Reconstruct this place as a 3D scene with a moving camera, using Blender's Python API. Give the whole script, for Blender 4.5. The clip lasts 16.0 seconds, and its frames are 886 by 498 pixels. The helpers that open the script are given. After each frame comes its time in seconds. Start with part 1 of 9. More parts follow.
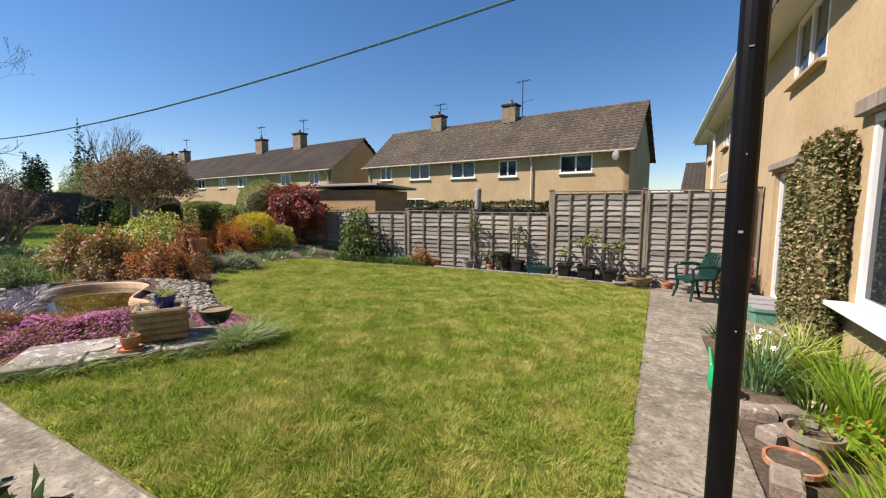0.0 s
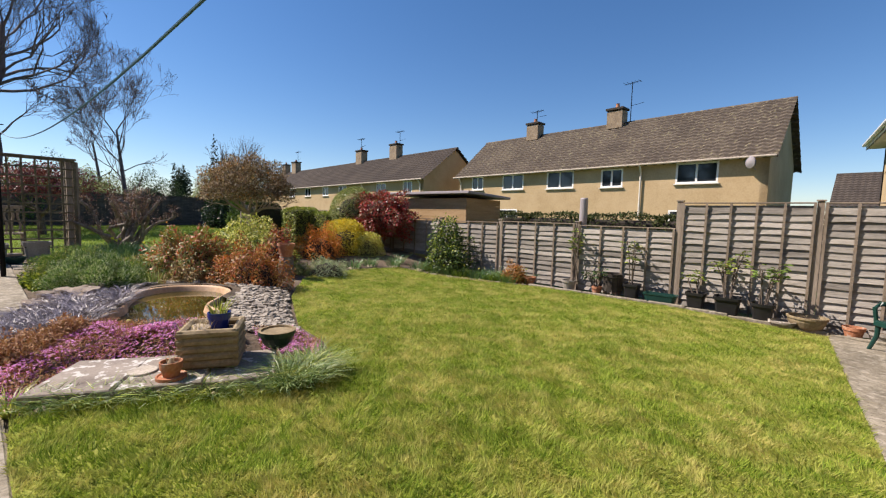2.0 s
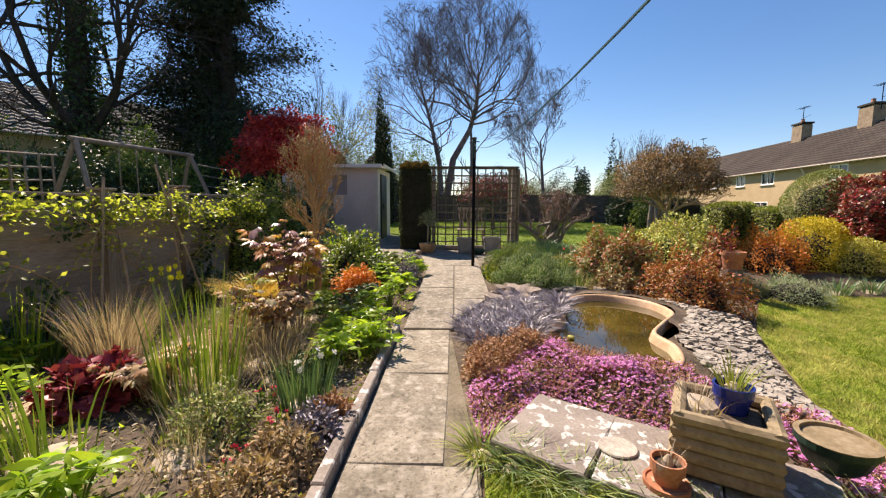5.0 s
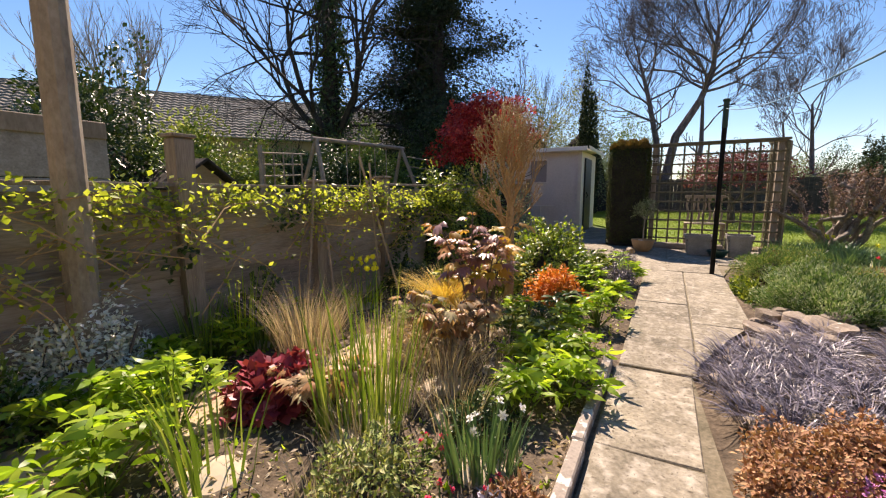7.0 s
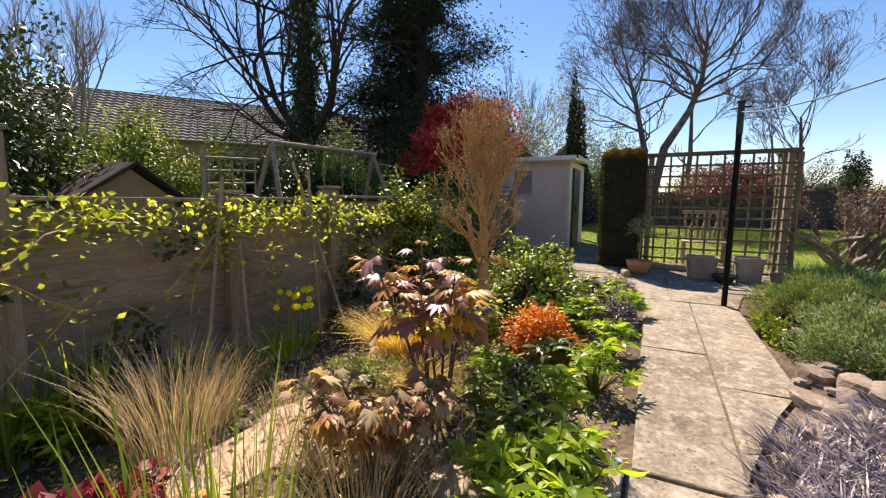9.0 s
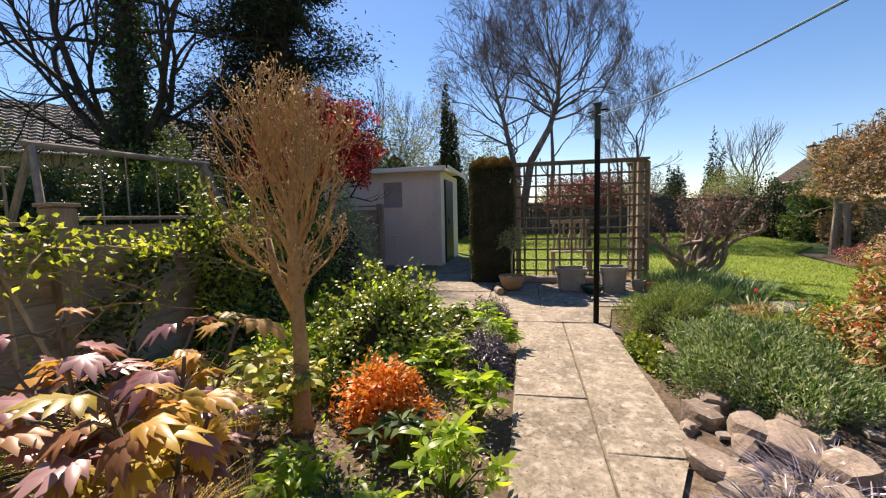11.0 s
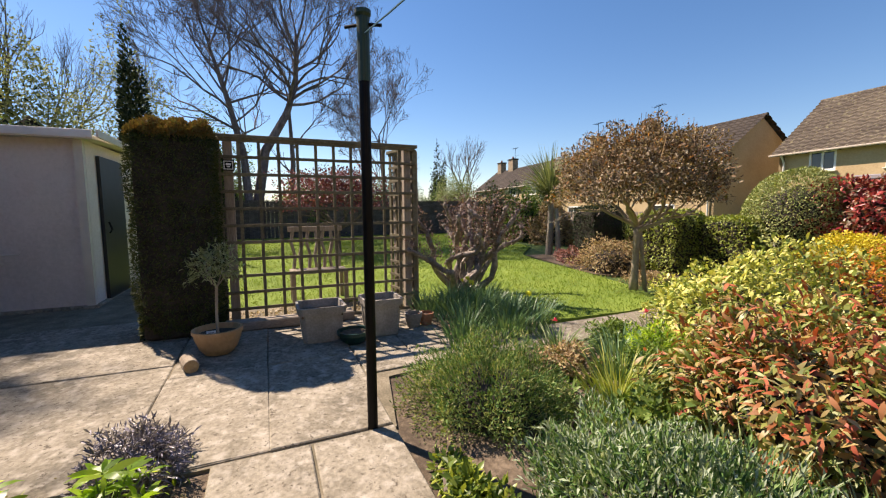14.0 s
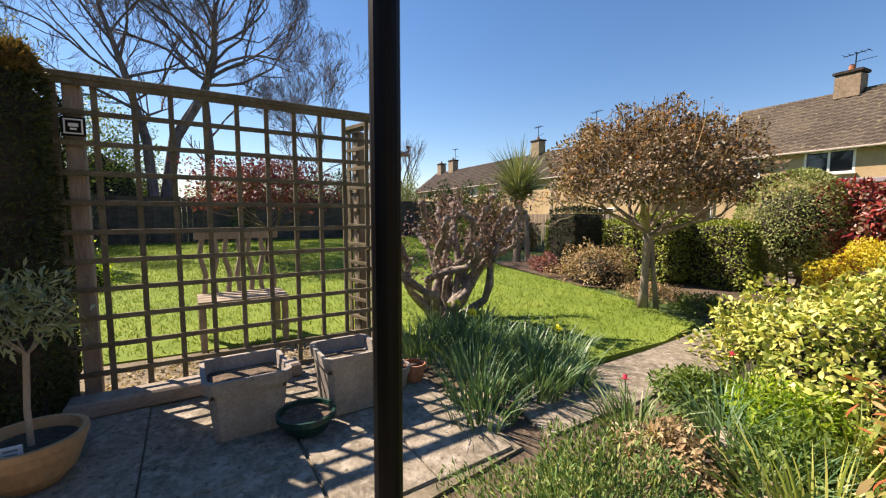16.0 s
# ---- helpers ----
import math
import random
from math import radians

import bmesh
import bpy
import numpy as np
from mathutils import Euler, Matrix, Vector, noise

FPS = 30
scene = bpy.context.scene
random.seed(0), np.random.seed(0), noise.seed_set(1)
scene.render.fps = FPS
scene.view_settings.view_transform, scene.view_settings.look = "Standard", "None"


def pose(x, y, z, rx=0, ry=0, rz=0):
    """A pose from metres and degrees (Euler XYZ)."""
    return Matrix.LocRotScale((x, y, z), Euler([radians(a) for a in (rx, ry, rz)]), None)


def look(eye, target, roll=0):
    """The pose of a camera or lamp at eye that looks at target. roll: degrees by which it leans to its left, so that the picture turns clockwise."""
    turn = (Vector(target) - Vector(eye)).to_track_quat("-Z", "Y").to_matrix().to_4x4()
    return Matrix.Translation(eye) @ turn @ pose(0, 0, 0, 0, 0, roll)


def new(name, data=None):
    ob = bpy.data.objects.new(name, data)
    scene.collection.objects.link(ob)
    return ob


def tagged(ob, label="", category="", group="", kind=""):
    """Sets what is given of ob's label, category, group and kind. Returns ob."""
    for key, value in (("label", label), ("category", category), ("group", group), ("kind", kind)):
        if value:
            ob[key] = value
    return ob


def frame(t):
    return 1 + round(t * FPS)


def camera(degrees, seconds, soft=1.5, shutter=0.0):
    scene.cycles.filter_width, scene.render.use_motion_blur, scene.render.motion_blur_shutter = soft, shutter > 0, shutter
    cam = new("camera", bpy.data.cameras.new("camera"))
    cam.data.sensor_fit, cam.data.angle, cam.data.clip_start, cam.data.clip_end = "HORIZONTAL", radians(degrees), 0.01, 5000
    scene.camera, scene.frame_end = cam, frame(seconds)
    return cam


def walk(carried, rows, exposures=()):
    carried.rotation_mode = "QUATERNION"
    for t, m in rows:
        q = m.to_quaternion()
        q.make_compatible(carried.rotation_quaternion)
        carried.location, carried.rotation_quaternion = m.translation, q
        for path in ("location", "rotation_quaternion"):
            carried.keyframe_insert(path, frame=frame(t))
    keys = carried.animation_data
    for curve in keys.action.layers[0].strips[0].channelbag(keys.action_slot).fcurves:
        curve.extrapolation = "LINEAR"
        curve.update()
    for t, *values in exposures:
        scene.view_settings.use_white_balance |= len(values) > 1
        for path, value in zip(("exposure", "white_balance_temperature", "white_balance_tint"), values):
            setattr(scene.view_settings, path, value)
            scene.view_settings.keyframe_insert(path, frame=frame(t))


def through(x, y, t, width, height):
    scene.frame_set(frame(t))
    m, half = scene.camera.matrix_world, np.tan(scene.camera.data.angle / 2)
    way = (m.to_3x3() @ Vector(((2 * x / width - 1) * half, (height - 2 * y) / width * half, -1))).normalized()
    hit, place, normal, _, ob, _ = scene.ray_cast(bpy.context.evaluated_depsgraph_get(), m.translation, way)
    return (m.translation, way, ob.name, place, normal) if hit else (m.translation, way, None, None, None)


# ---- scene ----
cam = camera(95.2, 16.0, 1.2)
METRES, EYE, TILT, LEAN, TURN = 9.5, 1.25, 0.0, 0.0, 28.1
ROWS = [
    (0.0, 0.0, 0.0, 0.0, 0.01, -5.99, -0.09),
    (0.5, -0.0012, 0.021, -0.0005, 2.06, -6.03, -0.69),
    (1.0, -0.0018, 0.044, -0.0009, 4.68, -5.76, -1.19),
    (1.5, -0.0095, 0.0746, -0.0052, 8.11, -5.2, -1.47),
    (2.0, -0.0201, 0.1026, -0.0025, 12.55, -4.65, -1.51),
    (2.5, -0.031, 0.1232, -0.0025, 18.31, -4.37, -1.22),
    (3.0, -0.0466, 0.1405, -0.0016, 25.25, -4.41, -0.85),
    (3.5, -0.069, 0.1494, -0.0036, 33.45, -4.77, -0.45),
    (4.0, -0.1024, 0.1589, -0.0011, 42.9, -5.08, -0.29),
    (4.5, -0.1309, 0.1631, -0.0029, 53.22, -5.5, -0.32),
    (5.0, -0.1605, 0.1709, -0.0006, 63.57, -6.05, -0.33),
    (7.5, -0.2769, 0.1903, 0.0017, 92.44, -7.77, 0.02),
    (8.0, -0.3053, 0.1947, 0.004, 92.31, -7.66, -0.38),
    (10.5, -0.4288, 0.2553, 0.0101, 78.01, -4.67, 1.08),
    (11.0, -0.452, 0.278, 0.0095, 73.35, -4.67, 1.28),
    (11.5, -0.4768, 0.302, 0.008, 67.93, -4.95, 1.1),
    (12.0, -0.5133, 0.3236, 0.0048, 62.13, -5.19, 0.63),
    (12.5, -0.5481, 0.3436, 0.0065, 56.23, -5.14, 0.19),
    (13.0, -0.5863, 0.3688, 0.0115, 50.36, -5.02, 0.06),
    (13.5, -0.6211, 0.3899, 0.0116, 44.38, -4.96, 0.34),
    (14.0, -0.6563, 0.4147, 0.0162, 38.42, -5.33, 0.45),
    (14.5, -0.6875, 0.4457, 0.0127, 33.29, -5.75, 0.67),
    (15.0, -0.7155, 0.4685, 0.0143, 30.18, -6.01, 0.58),
    (15.5, -0.7533, 0.4898, 0.0172, 29.34, -5.74, 0.25),
    (16.0, -0.7891, 0.5077, 0.0153, 29.35, -5.17, -0.14),
]
walk(cam, [(t, pose(0, 0, EYE, TILT, LEAN, TURN) @ pose(METRES * x, METRES * y, METRES * z, 90 + pitch, roll, yaw)) for t, x, y, z, yaw, pitch, roll in ROWS], [(0.0, 0.7, 6350, 18), (3.0, 0.78, 6600, 19), (7.5, 1.14, 7300, 23), (11.0, 1.08, 7250, 23), (14.0, 1.03, 7100, 21), (16.0, 1.08, 7150, 21)])

# ---- world and sun ----
SUN = Vector((-0.83, -0.55, 0)).normalized()
SUN_UP = radians(48)
world = bpy.data.worlds.new("world")
scene.world = world
world.use_nodes = True
wn = world.node_tree
sky = wn.nodes.new("ShaderNodeTexSky")
sky.sky_type = "NISHITA"
sky.sun_disc = False
sky.sun_elevation = SUN_UP
sky.sun_rotation = math.atan2(SUN.x, SUN.y)
sky.air_density = 1.0
sky.dust_density = 0.1
sky.ozone_density = 3.0
hue = wn.nodes.new("ShaderNodeHueSaturation")
hue.inputs["Saturation"].default_value = 1.22
wn.links.new(sky.outputs[0], hue.inputs["Color"])
wn.links.new(hue.outputs[0], wn.nodes["Background"].inputs[0])
wn.nodes["Background"].inputs[1].default_value = 0.078
sun = new("sun", bpy.data.lights.new("sun", "SUN"))
sun.data.energy = 5.0
sun.data.angle = radians(0.53)
sun.data.color = (1.0, 0.91, 0.77)
sun.matrix_world = look(Vector((SUN.x * math.cos(SUN_UP), SUN.y * math.cos(SUN_UP), math.sin(SUN_UP))) * 60, (0, 0, 0))


# ---- materials ----
def base_mat(name, rough=0.8, metal=0.0, spec=0.3):
    m = bpy.data.materials.new(name)
    m.use_nodes = True
    b = m.node_tree.nodes["Principled BSDF"]
    b.inputs["Roughness"].default_value = rough
    b.inputs["Metallic"].default_value = metal
    b.inputs["Specular IOR Level"].default_value = spec
    return m, m.node_tree, b


def nd(t, kind, **kw):
    n = t.nodes.new(kind)
    for k, v in kw.items():
        n.inputs[k].default_value = v
    return n


def ramp(t, src, stops):
    r = t.nodes.new("ShaderNodeValToRGB")
    e = r.color_ramp.elements
    while len(e) < len(stops):
        e.new(0.5)
    for el, (p, c) in zip(e, stops):
        el.position = p
        el.color = (*c, 1)
    t.links.new(src, r.inputs[0])
    return r.outputs[0]


def mix(t, fac, a, b, kind="MIX"):
    n = t.nodes.new("ShaderNodeMix")
    n.data_type = "RGBA"
    n.blend_type = kind
    if isinstance(fac, float):
        n.inputs[0].default_value = fac
    else:
        t.links.new(fac, n.inputs[0])
    for i, v in ((6, a), (7, b)):
        if isinstance(v, tuple):
            n.inputs[i].default_value = (*v, 1)
        else:
            t.links.new(v, n.inputs[i])
    return n.outputs[2]


def coords(t, stretch=(1, 1, 1)):
    g = t.nodes.new("ShaderNodeNewGeometry")
    if stretch == (1, 1, 1):
        return g.outputs["Position"]
    m = t.nodes.new("ShaderNodeMapping")
    m.inputs["Scale"].default_value = stretch
    t.links.new(g.outputs["Position"], m.inputs[0])
    return m.outputs[0]


def noise_at(t, scale, detail=5.0, stretch=(1, 1, 1), rough=0.6):
    n = nd(t, "ShaderNodeTexNoise", Scale=scale, Detail=detail, Roughness=rough)
    t.links.new(coords(t, stretch), n.inputs["Vector"])
    return n.outputs["Fac"]


def bump(t, b, src, strength=0.4, dist=0.01):
    n = nd(t, "ShaderNodeBump", Strength=strength, Distance=dist)
    t.links.new(src, n.inputs["Height"])
    t.links.new(n.outputs[0], b.inputs["Normal"])


def mottled(name, dark, mid, light, coarse=2.0, fine=40.0, rough=0.85, stretch=(1, 1, 1), bumps=0.5, depth=0.006,
            spots=None, spot_scale=9.0, spot_edge=(0.62, 0.68), pits=None, per_piece=0.0, spec=0.25, metal=0.0):
    """A surface with variation at two scales, spots (lichen, wear) and a fine relief."""
    m, t, b = base_mat(name, rough, metal, spec)
    a = noise_at(t, coarse, 6.0, stretch)
    f = noise_at(t, fine, 4.0, stretch)
    both = nd(t, "ShaderNodeMath")
    both.operation = "MULTIPLY_ADD"
    both.inputs[1].default_value = 0.55
    t.links.new(a, both.inputs[0])
    half = nd(t, "ShaderNodeMath")
    half.operation = "MULTIPLY"
    half.inputs[1].default_value = 0.45
    t.links.new(f, half.inputs[0])
    t.links.new(half.outputs[0], both.inputs[2])
    col = ramp(t, both.outputs[0], [(0.33, dark), (0.5, mid), (0.67, light)])
    if spots:
        s = noise_at(t, spot_scale, 3.0, stretch, 0.55)
        sm = ramp(t, s, [(spot_edge[0], (0, 0, 0)), (spot_edge[1], (1, 1, 1))])
        col = mix(t, sm, col, spots)
    if pits:
        pm = ramp(t, noise_at(t, pits[1], 5.0, stretch, 0.7), [(0.58, (0, 0, 0)), (0.64, (1, 1, 1))])
        col = mix(t, pm, col, pits[0])
    if per_piece:
        o = t.nodes.new("ShaderNodeObjectInfo")
        v = ramp(t, o.outputs["Random"], [(0.0, (1 - per_piece,) * 3), (1.0, (1.0, 1.0, 1.0))])
        col = mix(t, 1.0, col, v, "MULTIPLY")
    t.links.new(col, b.inputs["Base Color"])
    bump(t, b, both.outputs[0], bumps, depth)
    return m


LEAF_LIGHT = 1.75


def leafy(name, stops, rough=0.5, through=0.42, spec=0.35, patch=0.3, patch_scale=5.0):
    """Leaves or petals: each one takes its own tone, patches vary slowly, light shines through."""
    m, t, b = base_mat(name, rough, 0.0, spec)
    g = t.nodes.new("ShaderNodeNewGeometry")
    stops = [tuple(min(0.85, v * LEAF_LIGHT) for v in c) for c in stops]
    n = len(stops)
    col = ramp(t, g.outputs["Random Per Island"], [(i / max(1, n - 1), c) for i, c in enumerate(stops)])
    p = ramp(t, noise_at(t, patch_scale, 2.0), [(0.3, (1 - patch,) * 3), (0.7, (1.0, 1.0, 1.0))])
    col = mix(t, 1.0, col, p, "MULTIPLY")
    t.links.new(col, b.inputs["Base Color"])
    tr = t.nodes.new("ShaderNodeBsdfTranslucent")
    t.links.new(mix(t, 1.0, col, (1.35, 1.3, 0.7), "MULTIPLY"), tr.inputs[0])
    ms = t.nodes.new("ShaderNodeMixShader")
    ms.inputs[0].default_value = through * 0.65
    t.links.new(b.outputs[0], ms.inputs[1])
    t.links.new(tr.outputs[0], ms.inputs[2])
    t.links.new(ms.outputs[0], t.nodes["Material Output"].inputs[0])
    return m


def plain(name, c, rough=0.5, metal=0.0, spec=0.4, vary=0.25, scale=6.0):
    m, t, b = base_mat(name, rough, metal, spec)
    col = ramp(t, noise_at(t, scale, 6.0), [(0.3, tuple(v * (1 - vary) for v in c)), (0.7, c)])
    t.links.new(col, b.inputs["Base Color"])
    bump(t, b, noise_at(t, scale * 12), 0.12, 0.002)
    return m


SOIL = mottled("garden_soil", (0.038, 0.029, 0.02), (0.1, 0.075, 0.052), (0.22, 0.17, 0.12), 1.5, 28, 0.95, bumps=1.0, depth=0.03)
FAR_GRASS = mottled("rough_grass", (0.03, 0.06, 0.015), (0.06, 0.1, 0.025), (0.11, 0.15, 0.04), 0.3, 8, 0.9)
LAWN = mottled("lawn_base", (0.08, 0.12, 0.01), (0.2, 0.235, 0.028), (0.34, 0.32, 0.075), 1.6, 60, 0.9, bumps=0.9, depth=0.02)
LAWN_FAR = mottled("back_lawn_base", (0.09, 0.15, 0.02), (0.15, 0.22, 0.03), (0.22, 0.28, 0.05), 1.6, 60, 0.9, bumps=0.9, depth=0.02)
CONCRETE = mottled("weathered_paving", (0.11, 0.097, 0.072), (0.24, 0.211, 0.158), (0.39, 0.348, 0.27), 3.6, 38, 0.9, bumps=1.0, depth=0.014,
                   spots=(0.44, 0.4, 0.33), spot_scale=14, spot_edge=(0.5, 0.74), pits=((0.12, 0.1, 0.075), 30), per_piece=0.16)
CONCRETE_OLD = mottled("mossy_joint_mortar", (0.08, 0.072, 0.045), (0.17, 0.145, 0.1), (0.28, 0.24, 0.17), 4, 60, 0.95)
SLAB = mottled("lichened_stone_slab", (0.17, 0.14, 0.12), (0.29, 0.25, 0.21), (0.39, 0.34, 0.29), 3, 60, 0.9, bumps=0.6,
               spots=(0.58, 0.56, 0.52), spot_scale=13, spot_edge=(0.56, 0.6), per_piece=0.2)
SAND_PATH = mottled("sandy_concrete", (0.3, 0.22, 0.14), (0.43, 0.33, 0.22), (0.55, 0.43, 0.3), 3, 50, 0.95)
SLATE = mottled("slate_chip", (0.2, 0.175, 0.15), (0.37, 0.33, 0.275), (0.54, 0.485, 0.405), 6, 60, 0.85, bumps=0.6, per_piece=0.45)
STONE = mottled("rough_garden_stone", (0.16, 0.125, 0.1), (0.27, 0.22, 0.175), (0.39, 0.33, 0.265), 6, 50, 0.9, bumps=0.9, depth=0.015,
                spots=(0.52, 0.49, 0.43), spot_scale=14, per_piece=0.35)
RENDER = mottled("ochre_reconstituted_stone", (0.37, 0.265, 0.14), (0.45, 0.335, 0.19), (0.51, 0.39, 0.235), 0.8, 14, 0.9, bumps=0.35, depth=0.01)
FENCE = mottled("silvered_larch", (0.2, 0.18, 0.155), (0.36, 0.33, 0.29), (0.52, 0.48, 0.43), 3, 30, 0.85, (0.35, 1, 3.5), 0.8, per_piece=0.45)
FENCE_BATTEN = mottled("fence_batten_wood", (0.16, 0.125, 0.09), (0.25, 0.2, 0.15), (0.35, 0.29, 0.23), 3, 30, 0.85, (1, 1, 0.3), per_piece=0.2)
FAR_BOARD = mottled("dark_brown_board", (0.06, 0.05, 0.04), (0.11, 0.092, 0.075), (0.17, 0.145, 0.12), 3, 30, 0.9, (0.4, 1, 3), per_piece=0.25)
DARK_BOARD = mottled("weathered_brown_board", (0.2, 0.165, 0.13), (0.34, 0.29, 0.235), (0.47, 0.415, 0.35), 3, 30, 0.9, (0.4, 1, 3), per_piece=0.25)
POST = mottled("weathered_post", (0.15, 0.12, 0.095), (0.26, 0.215, 0.17), (0.37, 0.315, 0.26), 4, 40, 0.9, (3, 3, 0.3))
TRELLIS = mottled("green_grey_trellis_wood", (0.1, 0.085, 0.052), (0.165, 0.142, 0.092), (0.25, 0.22, 0.15), 4, 40, 0.85, (2, 2, 2), per_piece=0.25)
ROOF = mottled("brown_concrete_tile", (0.06, 0.048, 0.037), (0.1, 0.08, 0.062), (0.17, 0.14, 0.1), 0.7, 9, 0.9,
               spots=(0.24, 0.21, 0.13), spot_scale=5, spot_edge=(0.58, 0.72))
ROOF_PALE = mottled("weathered_grey_tile", (0.13, 0.115, 0.1), (0.21, 0.19, 0.165), (0.3, 0.27, 0.235), 0.6, 8, 0.9)
EAVES = plain("faded_tan_eaves_paint", (0.45, 0.39, 0.31), 0.6, vary=0.2)
ROOF_FAR = mottled("grey_brown_tile", (0.04, 0.032, 0.027), (0.062, 0.05, 0.042), (0.09, 0.073, 0.058), 0.6, 8, 0.9)
BRICK = mottled("chimney_brick", (0.16, 0.12, 0.08), (0.26, 0.2, 0.135), (0.36, 0.29, 0.2), 3, 12, 0.9)
WHITE = plain("white_upvc", (0.8, 0.8, 0.78), 0.35, vary=0.08)
FASCIA = plain("off_white_paint", (0.68, 0.64, 0.56), 0.6, vary=0.15)
BLACK = plain("black_painted_steel", (0.006, 0.006, 0.007), 0.45, 0.0, 0.15, vary=0.5)
GREEN_PAINT = plain("dark_green_paint", (0.02, 0.05, 0.035), 0.45, vary=0.4)
TERRACOTTA = mottled("terracotta", (0.26, 0.1, 0.05), (0.4, 0.17, 0.09), (0.52, 0.27, 0.17), 6, 40, 0.85, spots=(0.45, 0.33, 0.25), spot_scale=16)
MOSSY_POT = mottled("algae_stained_terracotta", (0.14, 0.12, 0.085), (0.27, 0.2, 0.14), (0.4, 0.24, 0.15), 7, 40, 0.9, spots=(0.2, 0.24, 0.19), spot_scale=12, spot_edge=(0.5, 0.62))
BUFF_POT = mottled("buff_glazed_clay", (0.16, 0.12, 0.065), (0.25, 0.195, 0.115), (0.34, 0.275, 0.175), 6, 40, 0.8)
TAN_POT = mottled("tan_plastic_pot", (0.35, 0.21, 0.1), (0.45, 0.28, 0.14), (0.52, 0.34, 0.19), 4, 30, 0.55)
STONE_POT = mottled("cast_stone", (0.19, 0.17, 0.145), (0.29, 0.265, 0.23), (0.4, 0.37, 0.33), 5, 50, 0.9)
BLACK_POT = plain("black_plastic", (0.02, 0.02, 0.022), 0.5, vary=0.4)
GREEN_PLASTIC = plain("garden_green_plastic", (0.009, 0.05, 0.04), 0.4, vary=0.3)
BRIGHT_GREEN = plain("bright_green_plastic", (0.01, 0.36, 0.13), 0.4, vary=0.15)
SAGE_PLASTIC = plain("sage_green_plastic", (0.12, 0.3, 0.22), 0.5, vary=0.2)
BLUE_POT = plain("cobalt_glaze", (0.015, 0.03, 0.22), 0.15, vary=0.4)
GREY_PLASTIC = plain("grey_plastic", (0.34, 0.31, 0.32), 0.6, vary=0.15)
POND_SHELL = mottled("peach_pond_liner", (0.36, 0.22, 0.12), (0.52, 0.34, 0.2), (0.62, 0.45, 0.3), 2.5, 25, 0.6)
SHED_WALL = mottled("grey_concrete_panel", (0.56, 0.51, 0.47), (0.67, 0.61, 0.57), (0.73, 0.67, 0.63), 0.8, 30, 0.9)
SHED_WOOD = mottled("pale_shed_board", (0.3, 0.19, 0.09), (0.4, 0.27, 0.14), (0.48, 0.34, 0.19), 2, 20, 0.85, (0.5, 0.5, 4))
BARK = mottled("grey_brown_bark", (0.07, 0.055, 0.045), (0.13, 0.105, 0.085), (0.21, 0.175, 0.145), 6, 30, 0.95, (1, 1, 0.4), 0.8)
BARK_ASH = mottled("purple_grey_twig_bark", (0.075, 0.06, 0.062), (0.15, 0.125, 0.128), (0.25, 0.215, 0.215), 6, 30, 0.95, (1, 1, 0.4), 0.8)
BARK_PALE = mottled("pale_smooth_bark", (0.2, 0.16, 0.12), (0.31, 0.26, 0.2), (0.42, 0.36, 0.29), 6, 40, 0.9, (1, 1, 0.5), 0.6)
BARK_TAN = mottled("tan_twig_bark", (0.26, 0.17, 0.085), (0.38, 0.26, 0.135), (0.5, 0.36, 0.2), 8, 40, 0.9)
BARK_KNOTTY = mottled("knotty_pollard_bark", (0.1, 0.083, 0.07), (0.22, 0.19, 0.165), (0.44, 0.39, 0.34), 9, 40, 0.95, bumps=0.9, depth=0.012)
# bark tone, also the painted shade of solids put inside shrubs and hedges
BARK_AND_SHADE = mottled("dark_bark_and_core_shade", (0.02, 0.017, 0.014), (0.045, 0.038, 0.032), (0.08, 0.068, 0.056), 5, 30, 0.95)
ROPE = plain("blue_washing_line", (0.05, 0.16, 0.22), 0.6)

GLASS, gt, gb = base_mat("window_glass", 0.03, 0.0, 0.6)
gb.inputs["Base Color"].default_value = (0.02, 0.025, 0.03, 1)
gb.inputs["Roughness"].default_value = 0.04
WATER, wt, wb = base_mat("pond_water", 0.03, 0.0, 0.5)
wc = ramp(wt, noise_at(wt, 1.6, 4.0), [(0.35, (0.035, 0.028, 0.006)), (0.55, (0.07, 0.052, 0.01)), (0.75, (0.12, 0.085, 0.016))])
wt.links.new(wc, wb.inputs["Base Color"])
bump(wt, wb, noise_at(wt, 9.0, 2.0), 0.05, 0.01)



def turf(name, greens, straw, amount=(0.45, 0.75), scale=1.7):
    """Grass blades: each its own green, with dry straw patches at two scales."""
    m = leafy(name, greens, 0.65, 0.58, 0.15, 0.2, 0.9)
    t = m.node_tree
    b = t.nodes["Principled BSDF"]
    src = b.inputs["Base Color"].links[0].from_socket
    tr = [n for n in t.nodes if n.type == "BSDF_TRANSLUCENT"][0]
    a = noise_at(t, scale, 3.0)
    c = noise_at(t, scale * 5, 3.0)
    s = nd(t, "ShaderNodeMath")
    s.operation = "MULTIPLY_ADD"
    s.inputs[1].default_value = 0.5
    t.links.new(c, s.inputs[0])
    h = nd(t, "ShaderNodeMath")
    h.operation = "MULTIPLY"
    h.inputs[1].default_value = 0.5
    t.links.new(a, h.inputs[0])
    t.links.new(h.outputs[0], s.inputs[2])
    f = ramp(t, s.outputs[0], [(amount[0], (0, 0, 0)), (amount[1], (1, 1, 1))])
    col = mix(t, f, src, straw)
    t.links.new(col, b.inputs["Base Color"])
    t.links.new(col, tr.inputs[0])
    return m


